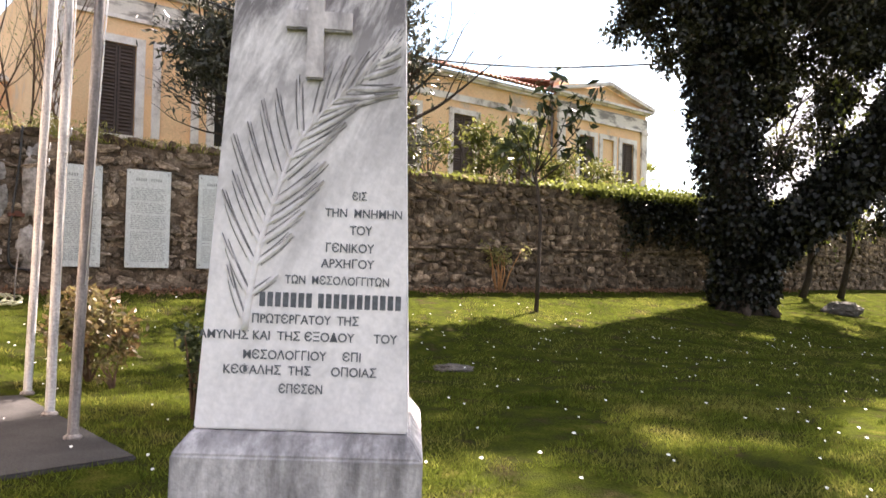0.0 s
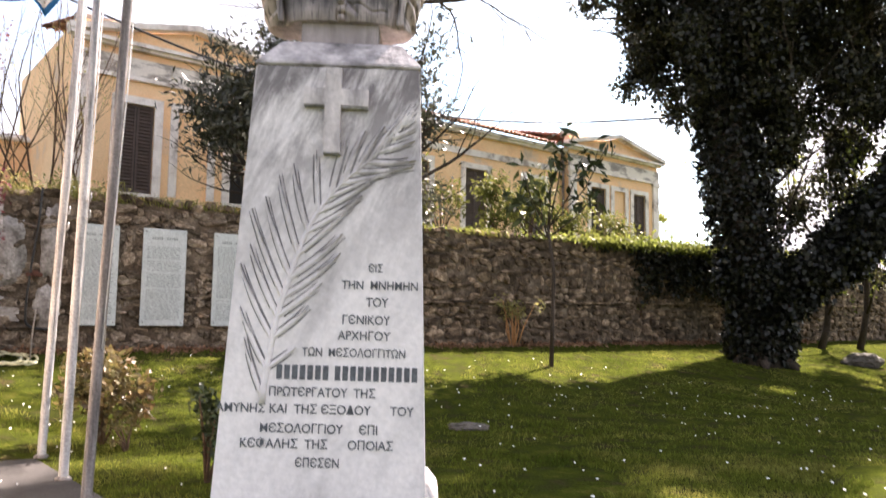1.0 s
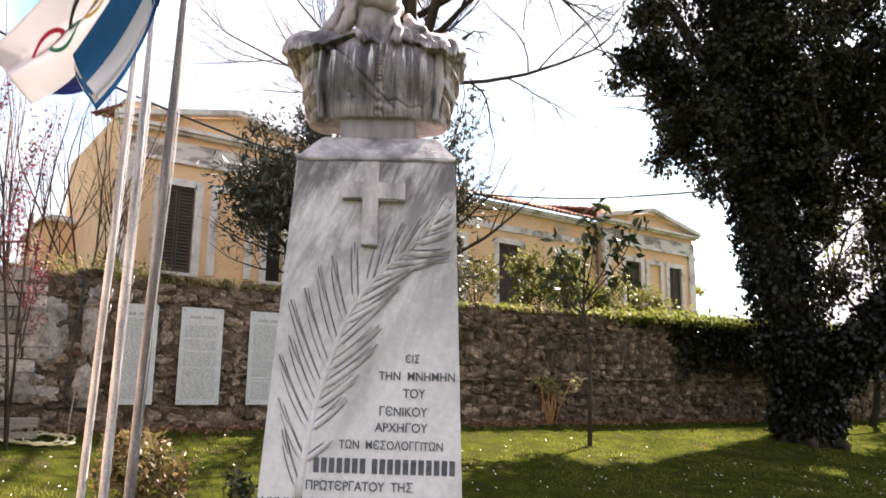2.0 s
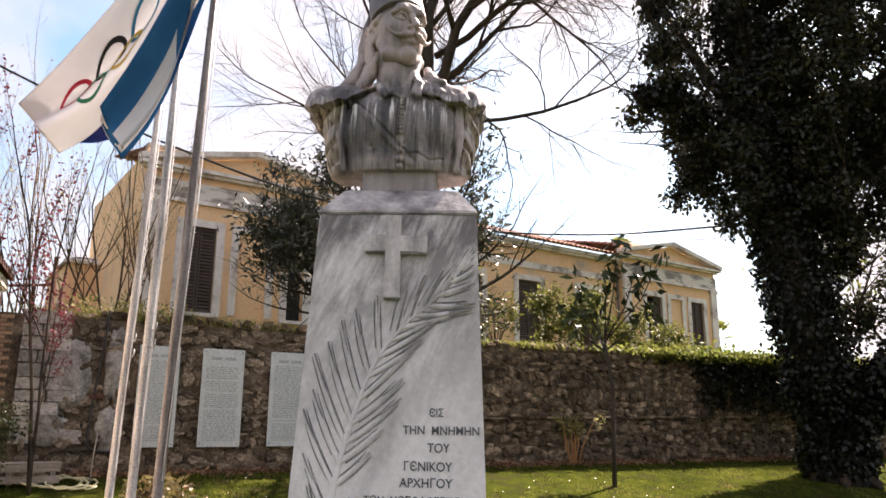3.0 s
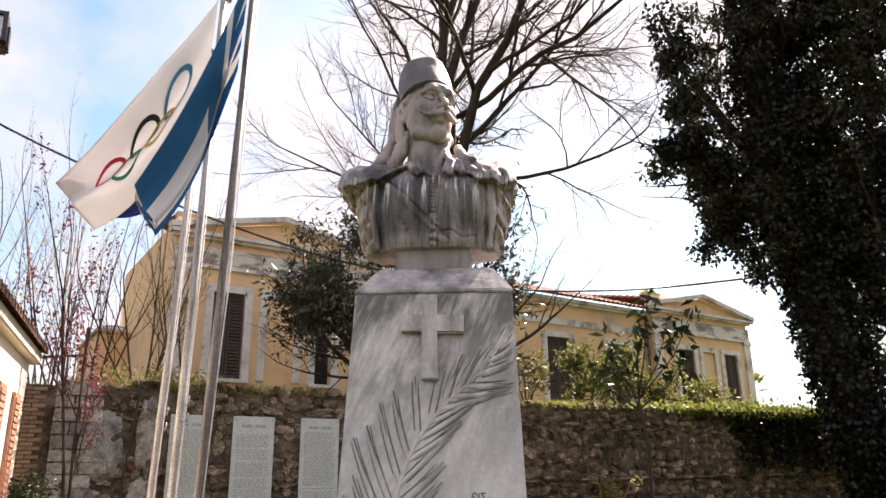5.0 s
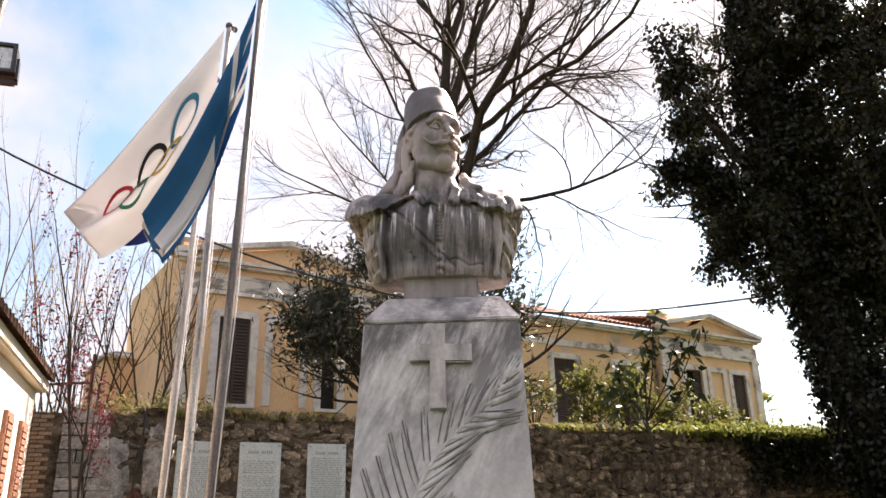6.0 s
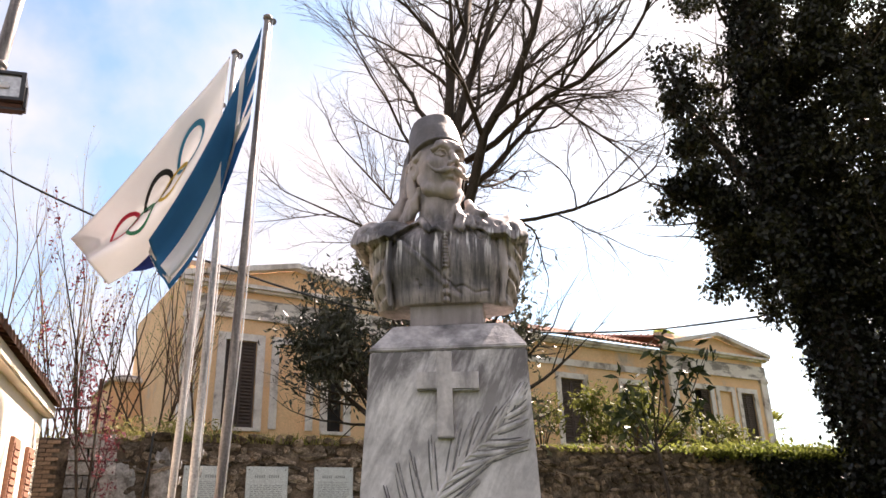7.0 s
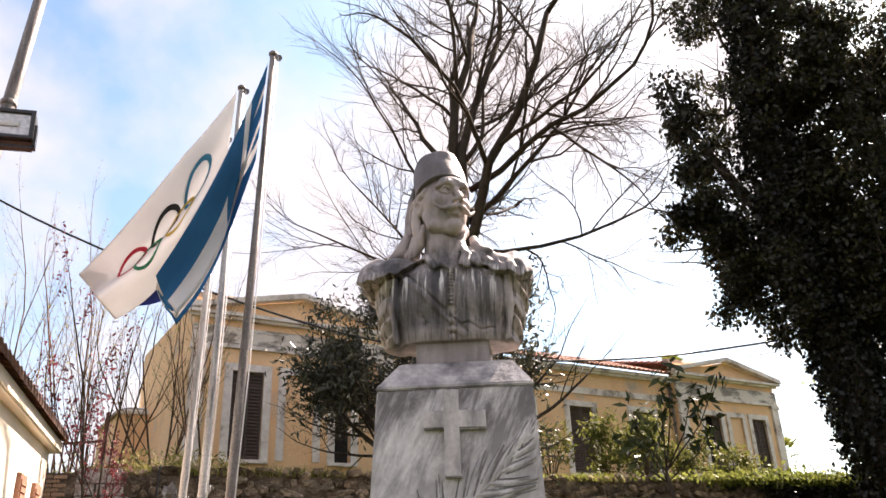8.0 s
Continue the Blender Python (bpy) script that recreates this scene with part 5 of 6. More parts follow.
# ---- name plaques on the wall ----
def plaque(s0, s1, seed):
    r = random.Random(seed)
    p = thing("wall_plaque", wall_point((s0 + s1) / 2, 0.05, 1.24), "pale grey-green stone plaque with columns of engraved lines", "plaque", "plaques on the wall", turn=WALL_TURN)
    w = (s1 - s0) / 2
    part("slab", boxes((-w, w, -0.075, -0.035, 0, 1.83), bevel=0.006), M["plaque"], p)
    part("spacer", boxes((-w + 0.06, w - 0.06, -0.036, 0.1, 0.06, 1.77)), M["mortar"], p)
    for x in (-w + 0.05, w - 0.05):
        for z in (0.06, 1.77):
            bm = bmesh.new()
            bmesh.ops.create_cone(bm, cap_ends=True, segments=10, radius1=0.014, radius2=0.011, depth=0.012, matrix=pose(x, -0.08, z, 90))
            part("bolt", bm, M["darksteel"], p, "dark fixing bolt")
    bm = bmesh.new()
    for k in range(2):
        x = -0.24 if k == 0 else 0.03
        for i in range(5):
            box(bm, x + i * 0.042, x + i * 0.042 + 0.028, -0.078, -0.074, 1.62, 1.675)
    tagged(part("heading_bars", bm, M["engraving"], p, "engraved heading as bars"), kind="stuff")
    bm = bmesh.new()
    z = 1.54
    while z > 0.1:
        if r.random() < 0.93:
            x = -w + 0.08
            while x < w - 0.12:
                length = r.uniform(0.03, 0.11)
                box(bm, x, min(w - 0.08, x + length), -0.077, -0.0745, z, z + 0.013)
                x += length + r.uniform(0.012, 0.03)
        z -= 0.034
    tagged(part("text_bars", bm, M["engraving"], p, "fine engraved text lines as bars"), kind="stuff")


for s0, s1, seed in ((-1.36, -0.64, 1), (-0.22, 0.58, 2), (1.11, 1.91, 3)):
    plaque(s0, s1, seed)


# ---- trees ----
def spot(x, y):
    return (x, y, lawn_at(x, y)[0])


nr = np.random.RandomState(11)
ivy_tree = thing("ivy_tree", spot(8.3, 20.3), "huge old tree smothered in dark glossy ivy", "tree")
IO = Vector(ivy_tree.location)
rng = random.Random(8)
limbs = [[(0, 0, -0.1), (0, 0, 1.2), (-0.15, 0, 2.6), (-0.7, 0.1, 5.5), (-1.2, 0.1, 8.5), (-1.4, 0.2, 12.5), (-1.1, 0.2, 17.0), (-1.0, 0, 21.0)],
         [(0.25, 0, 1.3), (1.2, -0.2, 2.2), (2.4, -0.4, 3.3), (3.6, -0.6, 4.7), (5.0, -0.8, 7.0), (6.3, -0.8, 11.0)],
         [(-0.9, 0.1, 7.0), (-1.9, -0.4, 8.4), (-3.2, -0.9, 9.5), (-4.2, -1.2, 9.9)],
         [(-1.2, 0.1, 9.0), (-2.3, 0.4, 11.0), (-3.3, 0.7, 13.2), (-3.8, 0.8, 15.5)],
         [(0.9, 0, 9.5), (2.6, 0.3, 10.8), (4.6, 0.6, 11.6), (7.0, 0.8, 12.0)]]
limb_rads = [[0.75, 0.6, 0.55, 0.5, 0.45, 0.36, 0.25, 0.1], [0.42, 0.4, 0.36, 0.32, 0.25, 0.12], [0.2, 0.16, 0.12, 0.05], [0.2, 0.17, 0.12, 0.05], [0.22, 0.2, 0.16, 0.1]]
trunk = Tubes()
trunk.add(limbs[0], limb_rads[0], 12)
for pts, rads in zip(limbs[1:], limb_rads[1:]):
    limb = Tubes()
    limb.add(pts, rads, 10)
    part("limb", limb.mesh("limb", M["bark"]), None, ivy_tree)
for k in range(7):
    w = k * 0.9
    trunk.add([(0.3 * math.cos(w), 0.3 * math.sin(w), 0.6), (0.62 * math.cos(w), 0.62 * math.sin(w), 0.12), (1.0 * math.cos(w), 1.0 * math.sin(w), -0.12)], [0.26, 0.16, 0.06], 7)
part("trunk", trunk.mesh("trunk", M["bark"]), None, ivy_tree, "dark buttressed trunk")
hug, crown_pts = [], []
for pts, reach, n in ((limbs[0], 0.85, 34000), (limbs[1], 0.95, 26000), (limbs[2], 0.65, 3600), (limbs[3], 0.6, 2400)):
    pts = [Vector(p) for p in pts]
    for _ in range(n):
        k = rng.randrange(len(pts) - 1)
        q = pts[k].lerp(pts[k + 1], rng.random())
        if q.z < 0.12:
            continue
        w, r_ = rng.random() * 6.283, reach * (0.62 + 0.38 * rng.random() ** 0.5) * (1.15 if 2 < q.z < 6 else 1.0) * (0.7 + 0.5 * noise.noise((q.z * 0.7, w, k)) + 0.15)
        hug.append((q.x + r_ * math.cos(w), q.y + r_ * math.sin(w), q.z + rng.gauss(0, 0.1)))
part("ivy", leaves("ivy", hug, 0.15, M["ivy"], 3, 0.7, 0.8), None, ivy_tree, "ivy leaves round the trunk, darkened in colour for shade")["kind"] = "stuff"
CROWN = ((-2.9, 0.0, 7.7, 0.7, 0.6), (-2.0, -0.3, 7.0, 0.7, 0.6), (-2.6, 0.4, 8.6, 0.9, 0.7), (0.6, 0.6, 5.2, 0.6, 0.8), (1.2, 0.8, 4.2, 0.6, 0.9), (0.8, 0.4, 6.8, 0.9, 0.8), (1.9, 0.5, 8.4, 1.2, 1.0), (3.4, 0.2, 7.6, 1.2, 1.0), (4.6, 0.0, 8.6, 1.2, 1.1), (6.0, -0.3, 9.0, 1.3, 1.2), (5.6, -0.5, 5.6, 1.2, 1.0), (7.0, -0.6, 6.4, 1.4, 1.4), (4.6, -0.4, 4.6, 0.8, 0.9), (-3.9, -1.0, 9.7, 0.9, 0.6), (-3.2, -0.7, 9.0, 0.9, 0.6), (-2.2, -0.4, 8.2, 1.0, 0.8), (-3.7, 0.6, 13.0, 1.2, 1.3), (-3.0, 0.5, 14.6, 1.3, 1.5), (-2.2, 0.0, 12.6, 1.3, 1.3), (-2.6, 0.0, 16.5, 1.5, 1.4), (-1.2, 0.2, 10.5, 1.2, 1.2),
         (-1.0, 0.0, 14.0, 1.6, 1.6), (-1.0, 0.0, 17.5, 1.8, 1.7), (0.8, -0.2, 11.5, 1.4, 1.5), (1.2, 0.0, 14.5, 1.7, 1.7), (1.0, 0, 18.5, 2.0, 1.8), (3.0, -0.4, 9.5, 1.5, 1.3), (3.2, -0.3, 12.5, 1.7, 1.6), (3.4, -0.2, 16.0, 2.0, 1.8),
         (5.4, -0.6, 9.8, 1.6, 1.4), (5.6, -0.6, 13.0, 1.9, 1.8), (5.0, -0.4, 17.5, 2.0, 1.8), (7.4, 0.4, 11.5, 1.7, 1.5), (7.6, 0.0, 15.5, 2.0, 1.9), (0.3, -0.2, 8.3, 0.9, 0.9), (1.6, 0.2, 7.2, 0.9, 1.1), (-3.6, -0.5, 11.4, 0.6, 0.5), (2.4, 0.6, 5.6, 0.7, 1.2), (6.9, -0.4, 7.6, 1.3, 1.1), (4.6, 0.5, 7.2, 1.0, 0.9), (-1.4, 0.3, 20.0, 1.8, 1.4), (2.6, 0.2, 20.5, 2.2, 1.4))
FRONT = [(0.2, -0.5, 9.4, 0.9, 0.9), (0.3, -0.5, 11.0, 1.0, 1.0), (0.5, -0.5, 12.8, 1.1, 1.1), (1.7, -0.6, 10.2, 1.1, 1.0), (1.9, -0.6, 12.4, 1.2, 1.1), (0.6, -0.6, 14.6, 1.2, 1.1), (2.1, -0.5, 14.6, 1.3, 1.2), (0.4, -0.4, 7.6, 0.8, 0.9), (0.6, -0.3, 6.0, 0.7, 0.8), (2.6, -0.3, 7.2, 1.0, 0.9), (3.8, -0.4, 8.2, 1.1, 1.0), (4.6, -0.5, 6.6, 1.0, 0.9), (-0.3, -0.5, 15.8, 1.2, 1.2), (1.2, -0.5, 16.6, 1.3, 1.2), (-0.2, -0.5, 13.6, 1.0, 1.0), (3.4, -0.5, 10.8, 1.2, 1.1)]
BACK = [(x_ + 0.5 * math.sin(z_ * 3), 1.5, z_, 0.9, 0.8) for z_ in (8.5, 10.4, 12.3, 14.2, 16.1) for x_ in (0.0, 2.4, 4.8, 7.2)] + [(x_, 1.4, z_, 0.6, 0.7) for z_ in (2.8, 4.4, 6.0) for x_ in (2.9, 4.6, 6.4, 7.8)]
FILL = [(x_ + 0.5 * math.sin(z_ * 2), 0.6 + 0.5 * math.cos(x_), z_, 1.0, 0.9) for z_ in (9.2, 11.0, 12.8, 14.6, 16.4) for x_ in (2.8, 4.4, 6.0, 7.6)]
FILL += [(-0.3, 0.7, 10.9, 0.8, 0.8), (-0.1, 0.7, 11.7, 0.8, 0.8), (0.2, 0.7, 9.6, 0.9, 0.8), (0.2, 0.6, 7.6, 0.9, 0.8), (0.9, 0.6, 8.7, 0.9, 0.8), (1.6, 0.4, 8.6, 1.1, 1.0), (2.6, 0.5, 9.8, 1.1, 1.0), (2.9, 0.5, 6.4, 1.0, 1.0), (4.4, 0.6, 5.8, 1.0, 1.0), (1.4, 0.7, 11.8, 1.2, 1.1), (0.8, 0.7, 10.0, 1.0, 1.0)]
TOP = [(gx + 0.4 * math.sin(gx * 7 + gy), gy, 19.4, 1.0, 0.7) for gx in (0.8, 2.4, 4.0, 5.6, 7.4, 9.0) for gy in (-2.2, -0.6, 1.0)]
SOLID = ((-0.2, 0.6, 12.4, 0.9, 0.9), (0.2, 0.6, 13.2, 0.9, 0.9), (-0.4, 0.6, 13.6, 0.9, 0.9), (1.0, 0.5, 13.4, 0.9, 0.9), (0.2, 0.6, 15.2, 1.0, 0.9), (2.2, 0.5, 14.6, 1.0, 1.0), (3.3, 0.5, 13.6, 1.0, 1.0), (1.4, 0.5, 16.0, 1.0, 1.0))
for cx, cy, cz, wide, tall in (*CROWN, *FRONT, *FILL, *BACK, *TOP, *SOLID):
    n_sub = int(5 + wide * wide * 4)
    for _ in range(n_sub):
        c = cluster(nr, 1, (cx, cy, cz), (wide, wide * 1.1, tall), 0.45)[0]
        # gaps in the leaves line up with the sun's rays and let flecks of light through
        fall = (c[2] + IO.z) / math.tan(SUN_EL)
        if cz > 12.0 and (cx, cy, cz, wide, tall) not in SOLID and noise.noise(((c[0] + IO.x - SUN_AZ.x * fall) * 0.5, (c[1] + IO.y - SUN_AZ.y * fall) * 0.85, 4)) > 0.12:
            continue
        crown_pts.append(cluster(nr, int((200 if cz < 10.5 or cy < -0.45 else 125) * (0.5 + nr.rand())), c, (0.55, 0.55, 0.42), 0.6))
crown_pts = np.concatenate(crown_pts)
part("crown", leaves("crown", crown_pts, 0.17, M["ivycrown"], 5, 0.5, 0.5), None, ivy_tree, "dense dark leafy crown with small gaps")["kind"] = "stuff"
twigs, tips = Tubes(), []
for _ in range(46):
    c = CROWN[rng.randrange(len(CROWN))]
    grow(twigs, tips, rng, (c[0] * 0.75, c[1], c[2] - c[4] * 0.7), (rng.gauss(0, 0.6) + c[0] * 0.1, rng.gauss(0, 0.6), 0.7), 1.8, 0.05, 2, 3, 45)
for q, w in (((-4.1, -1.0, 9.8), (-1, 0, 0.25)), ((-3.4, -0.8, 9.0), (-1, 0, -0.1))):
    grow(twigs, tips, rng, q, w, 1.1, 0.04, 2, 3, 40, 0.05, 0.35)
tagged(part("twigs", twigs.mesh("twigs", M["bark"]), None, ivy_tree, "bare dark twigs in the crown"), kind="stuff")
hang_pts = []
for _ in range(26):
    x, y, z = 3.0 + rng.uniform(-1.5, 5.5), rng.uniform(-0.8, 0.6), rng.uniform(4.2, 7.4)
    for k in range(rng.randrange(20, 60)):
        hang_pts.append((x + rng.gauss(0, 0.1) + 0.01 * k, y + rng.gauss(0, 0.1), z - k * 0.05))
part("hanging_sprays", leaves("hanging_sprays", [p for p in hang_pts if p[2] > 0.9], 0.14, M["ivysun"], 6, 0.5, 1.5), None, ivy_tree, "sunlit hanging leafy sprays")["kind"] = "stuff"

bare = thing("bare_tree", (-2.3, 21.2, 3.4), "tall bare tree with dark spreading branches", "tree")
rng = random.Random(21)
tips, trunk = [], Tubes()
trunk.add([(0, 0, -0.1), (0.05, 0, 2.0), (0, 0, 5.0), (-0.05, 0, 7.4)], [0.42, 0.34, 0.3, 0.26], 12)
part("trunk", trunk.mesh("trunk", M["bark"]), None, bare, "dark trunk")
UPPER = (((-0.1, 0, 6.6), (-0.10, 0.1, 1), 8.5, 0.19, 0.1, 5), ((0, 0, 7.0), (0.06, 0, 1), 9.0, 0.2, 0.1, 5), ((0.05, 0, 6.8), (0.26, -0.1, 1), 9.0, 0.19, 0.1, 5), ((0.1, 0, 6.6), (0.60, 0.1, 0.95), 8.5, 0.18, 0.08, 5),
         ((0.3, 0, 8.2), (0.9, -0.1, 0.5), 5.6, 0.10, 0.02, 6), ((0.45, 0, 9.3), (1.0, 0.1, 0.02), 6.0, 0.11, 0.0, 6), ((0.1, 0, 7.3), (1.0, 0.2, 0.05), 6.4, 0.075, -0.05, 6), ((0, 0.2, 6.8), (0.0, 0.7, 0.9), 6.0, 0.14, 0.1, 5))
for start, way, length, radius, lift, kids in UPPER:
    tubes = Tubes()
    grow(tubes, tips, rng, start, way, length, radius, 4, kids, 38, lift, 0.33, 0.5, (9, 7, 5, 4, 3))
    part("limb", tubes.mesh("limb", M["bark"]), None, bare, "dark limb with fine twigs")
# thin whippy shoots on the shaded side
for start, way, length, radius in (((-0.1, 0, 7.0), (-0.5, 0, 0.9), 6.4, 0.07), ((-0.1, 0, 6.4), (-0.8, 0.1, 0.75), 5.2, 0.06), ((-0.1, 0, 6.0), (-1.0, -0.1, 0.5), 4.6, 0.056), ((-0.1, 0, 5.6), (-1.0, 0.1, 0.25), 4.0, 0.05), ((-0.1, 0, 7.6), (-0.32, 0, 1.0), 6.0, 0.07)):
    tubes = Tubes()
    grow(tubes, tips, rng, start, way, length, radius, 3, 7, 34, 0.1, 0.24, 0.5, (6, 5, 4, 3, 3))
    part("shoot", tubes.mesh("shoot", M["bark"]), None, bare, "thin bare shoot")
pick = [tips[i] for i in range(0, len(tips), 7)]
tagged(part("buds", leaves("buds", pick, 0.045, M["twig"], 7, 0.5, 0.0, 0.04), None, bare, "small brown buds"), kind="stuff")


def sapling(x, y, tall, stems, seed, name="sapling", label="slender leafless sapling with yellow-green buds", bud="bud", budsize=0.06, budshare=2, bark="twig", fan=0.3, base=None, dense=1):
    r = random.Random(seed)
    t = thing(name, (x, y, lawn_at(x, y)[0] if base is None else base), label, "tree", "saplings" if name == "sapling" else "")
    tp = []
    for _ in range(stems):
        tb = Tubes()
        grow(tb, tp, r, (r.gauss(0, 0.06), r.gauss(0, 0.06), -0.05), (r.gauss(0, fan), r.gauss(0, fan), 1), tall * r.uniform(0.6, 0.85), 0.032, 3, 4, 24, 0.22, 0.11, 0.45, (6, 5, 4, 3, 3))
        part("stem", tb.mesh("stem", M[bark]), None, t, "thin upright stem")
    tagged(part("buds", leaves("buds", [tp[i] for i in range(0, len(tp), budshare)] * dense, budsize, M[bud], seed, 0.5, 0, 0.06), None, t), kind="stuff")
    return t


for k, (x, y, tall, stems) in enumerate(((-9.2, 17.2, 5.4, 5), (-12.2, 18.6, 6.4, 4), (-13.6, 19.6, 7.0, 4), (-11.0, 18.0, 5.0, 3), (-14.6, 18.4, 6.6, 4), (-8.3, 17.6, 4.4, 3))):
    sapling(x, y, tall, stems, 30 + k)


def bush(name, place, size, count, leaf_size, m, seed, label, category="shrub", stems=7, aspect=0.45, clumps=9, hang=0.0, group=""):
    """Stems fanning out of the ground and clumps of leaves round their ends."""
    t = thing(name, place, label, category, group)
    r, q = random.Random(seed), np.random.RandomState(seed)
    pts = []
    for k in range(clumps):
        c = cluster(q, 1, (0, 0, size[2] * 0.55), (size[0] * 0.75, size[1] * 0.75, size[2] * 0.4), 0.5)[0]
        pts.append(cluster(q, count // clumps, c, (size[0] * 0.42, size[1] * 0.42, size[2] * 0.24), 0.7))
        if k < stems:
            tb = Tubes()
            tb.add([(0, 0, -0.05), (c[0] * 0.4, c[1] * 0.4, c[2] * 0.55), tuple(c)], [0.02, 0.014, 0.006], 5)
            part("stem", tb.mesh("stem", M["twig"]), None, t)
    tagged(part("foliage", leaves("foliage", np.concatenate(pts), leaf_size, m, seed, aspect, hang), None, t), kind="stuff")
    return t


olive = thing("olive_tree", (-2.6, 17.4, 3.45), "dark grey-green olive tree leaning over the stone wall", "tree")
rng = random.Random(5)
tips = []
for way in ((-0.6, 0, 1), (-0.1, 0.2, 1), (0.5, -0.1, 1), (1.0, 0, 0.8), (-1.0, -0.2, 0.7), (1.7, 0, 1.0), (-1.2, 0.1, 1.1), (-0.3, -0.3, 1.2)):
    tubes = Tubes()
    grow(tubes, tips, rng, (0, 0, -0.05), way, 3.0, 0.09, 3, 4, 40, 0.08, 0.2, 0.55)
    part("limb", tubes.mesh("limb", M["bark"]), None, olive)
tips = [p for p in tips if p.z < 4.7 and -2.9 < p.x < 2.7 and (p.x < 0.9 or rng.random() < 0.3) and p.z > (1.7 if p.x < -0.9 else 0.4)]
olive_pts = np.repeat(np.array([tuple(p) for p in tips]), [4 + int(20 * max(0.0, noise.noise(p * 0.9) + 0.35)) for p in tips], 0)
part("foliage", leaves("foliage", olive_pts, 0.2, M["olive"], 9, 0.3, 0.2, 0.24), None, olive, "narrow grey-green leaves")["kind"] = "stuff"

magnolia = thing("young_magnolia", spot(2.54, 16.5), "slender young magnolia with a few glossy leaves", "tree")
tubes = Tubes()
tubes.add([(0, 0, -0.05), (0.03, 0, 1.0), (0.05, 0, 2.0), (-0.08, 0, 3.0)], [0.05, 0.042, 0.036, 0.03], 8)
mag_pts = []
for way in ((0.35, 0, 2.1), (0.75, 0.1, 1.6), (1.3, 0, 1.9), (-0.55, 0.1, 1.3), (-0.85, -0.1, 0.9), (1.05, -0.1, 1.1), (-0.2, 0, 1.0), (0.1, 0.2, 1.5)):
    w = Vector(way)
    root = Vector((-0.08, 0, 2.95 if w.z > 1.2 else 2.75))
    shoot = Tubes()
    shoot.add([root, root + w * 0.5 + Vector((w.x * 0.12, 0, -0.05)), root + w], [0.02, 0.014, 0.008], 6)
    part("branch", shoot.mesh("branch", M["bark"]), None, magnolia)
    for k in range(6):
        mag_pts += [tuple(root + w * (0.55 + 0.09 * k))] * (2 + k if w.x > 0 else 4 + k // 2)
part("stem", tubes.mesh("stem", M["bark"]), None, magnolia, "thin dark stem")
part("foliage", leaves("foliage", mag_pts, 0.32, M["glossy"], 12, 0.34, 0.3, 0.12), None, magnolia, "large glossy dark leaves")["kind"] = "stuff"

sapling(-6.55, 11.0, 4.7, 2, 51, "plum_tree", "slim red-leaved plum tree near the wall", "plum", 0.07, 1, "bark", 0.05, None, 3)
for k, (s_, d, size, count) in enumerate(((6.4, -1.2, (0.8, 0.6, 2.4), 500), (7.6, -1.5, (0.7, 0.6, 2.0), 420), (9.2, -1.3, (1.1, 0.7, 2.0), 1300), (10.4, -1.2, (1.2, 0.8, 2.1), 1600), (11.7, -1.1, (1.0, 0.7, 1.8), 1100), (13.4, -1.0, (1.1, 0.7, 1.2), 900))):
    bush("oleander", wall_point(s_, d, 3.45), size, count, 0.17, M["shrub"], 60 + k, "loose green oleander growing above the wall", "shrub", 9, 0.3, 12, 0.0, "oleanders")
wall_shrub = thing("wall_shrub", wall_point(8.55, 0.35, 0.72), "small shrub with orange stems and yellow-green leaves", "shrub")
rng, shrub_pts = random.Random(71), []
for k in range(11):
    stem = Tubes()
    x, y, z = rng.gauss(0, 0.2), rng.gauss(0, 0.1), rng.uniform(0.8, 1.25)
    stem.add([(x * 0.15, y * 0.2, -0.05), (x * 0.5 + rng.gauss(0, 0.05), y * 0.6, z * 0.5), (x, y, z)], [0.022, 0.017, 0.008], 6)
    part("stem", stem.mesh("stem", M["stem"]), None, wall_shrub)
    shrub_pts.append(cluster(nr, 26, (x * 1.25, y, z), (0.2, 0.16, 0.22), 0.6))
part("foliage", leaves("foliage", np.concatenate(shrub_pts), 0.11, M["bud"], 71, 0.45, 0.1), None, wall_shrub, "yellow-green leaves")["kind"] = "stuff"
bush("rose_bush", spot(-3.12, 8.4), (0.55, 0.5, 1.15), 1700, 0.095, M["rose"], 72, "bronze-leaved rose bush on the lawn", clumps=10)
bush("rose_bush", spot(-2.75, 8.2), (0.2, 0.2, 0.35), 120, 0.06, M["rose"], 73, "low sprouting rose bush on the lawn", clumps=4)
bush("lawn_shrub", spot(-1.44, 7.0), (0.26, 0.26, 0.9), 420, 0.08, M["glossy"], 74, "small dark evergreen shrub behind the pedestal", clumps=7)
bush("round_hedge", spot(-6.75, 10.2), (0.62, 0.6, 1.5), 2600, 0.07, M["glossy"], 75, "rounded dark evergreen shrub", clumps=16)
bush("wall_tuft", tuple(wall_point(13.6, 0.02, 1.6)), (0.2, 0.12, 0.5), 50, 0.1, M["shrub"], 76, "sprig of leaves growing from the stones", clumps=4)
for k, (x, y, way) in enumerate(((11.9, 25.0, 0.35), (13.6, 26.0, 0.3), (10.9, 24.4, -0.25))):
    t = thing("small_tree", spot(x, y), "leaning small tree in the shade by the wall", "tree", "small trees by the wall")
    tb, tp = Tubes(), []
    grow(tb, tp, random.Random(80 + k), (0, 0, -0.05), (way, 0, 1), 3.4, 0.12, 3, 3, 36, 0.1, 0.15, 0.6)
    part("trunk", tb.mesh("trunk", M["bark"]), None, t)
    tagged(part("foliage", leaves("foliage", np.repeat(np.array([tuple(p) for p in tp]), 7, 0), 0.16, M["ivysun"], 90 + k, 0.5, 0.8, 0.25), None, t), kind="stuff")


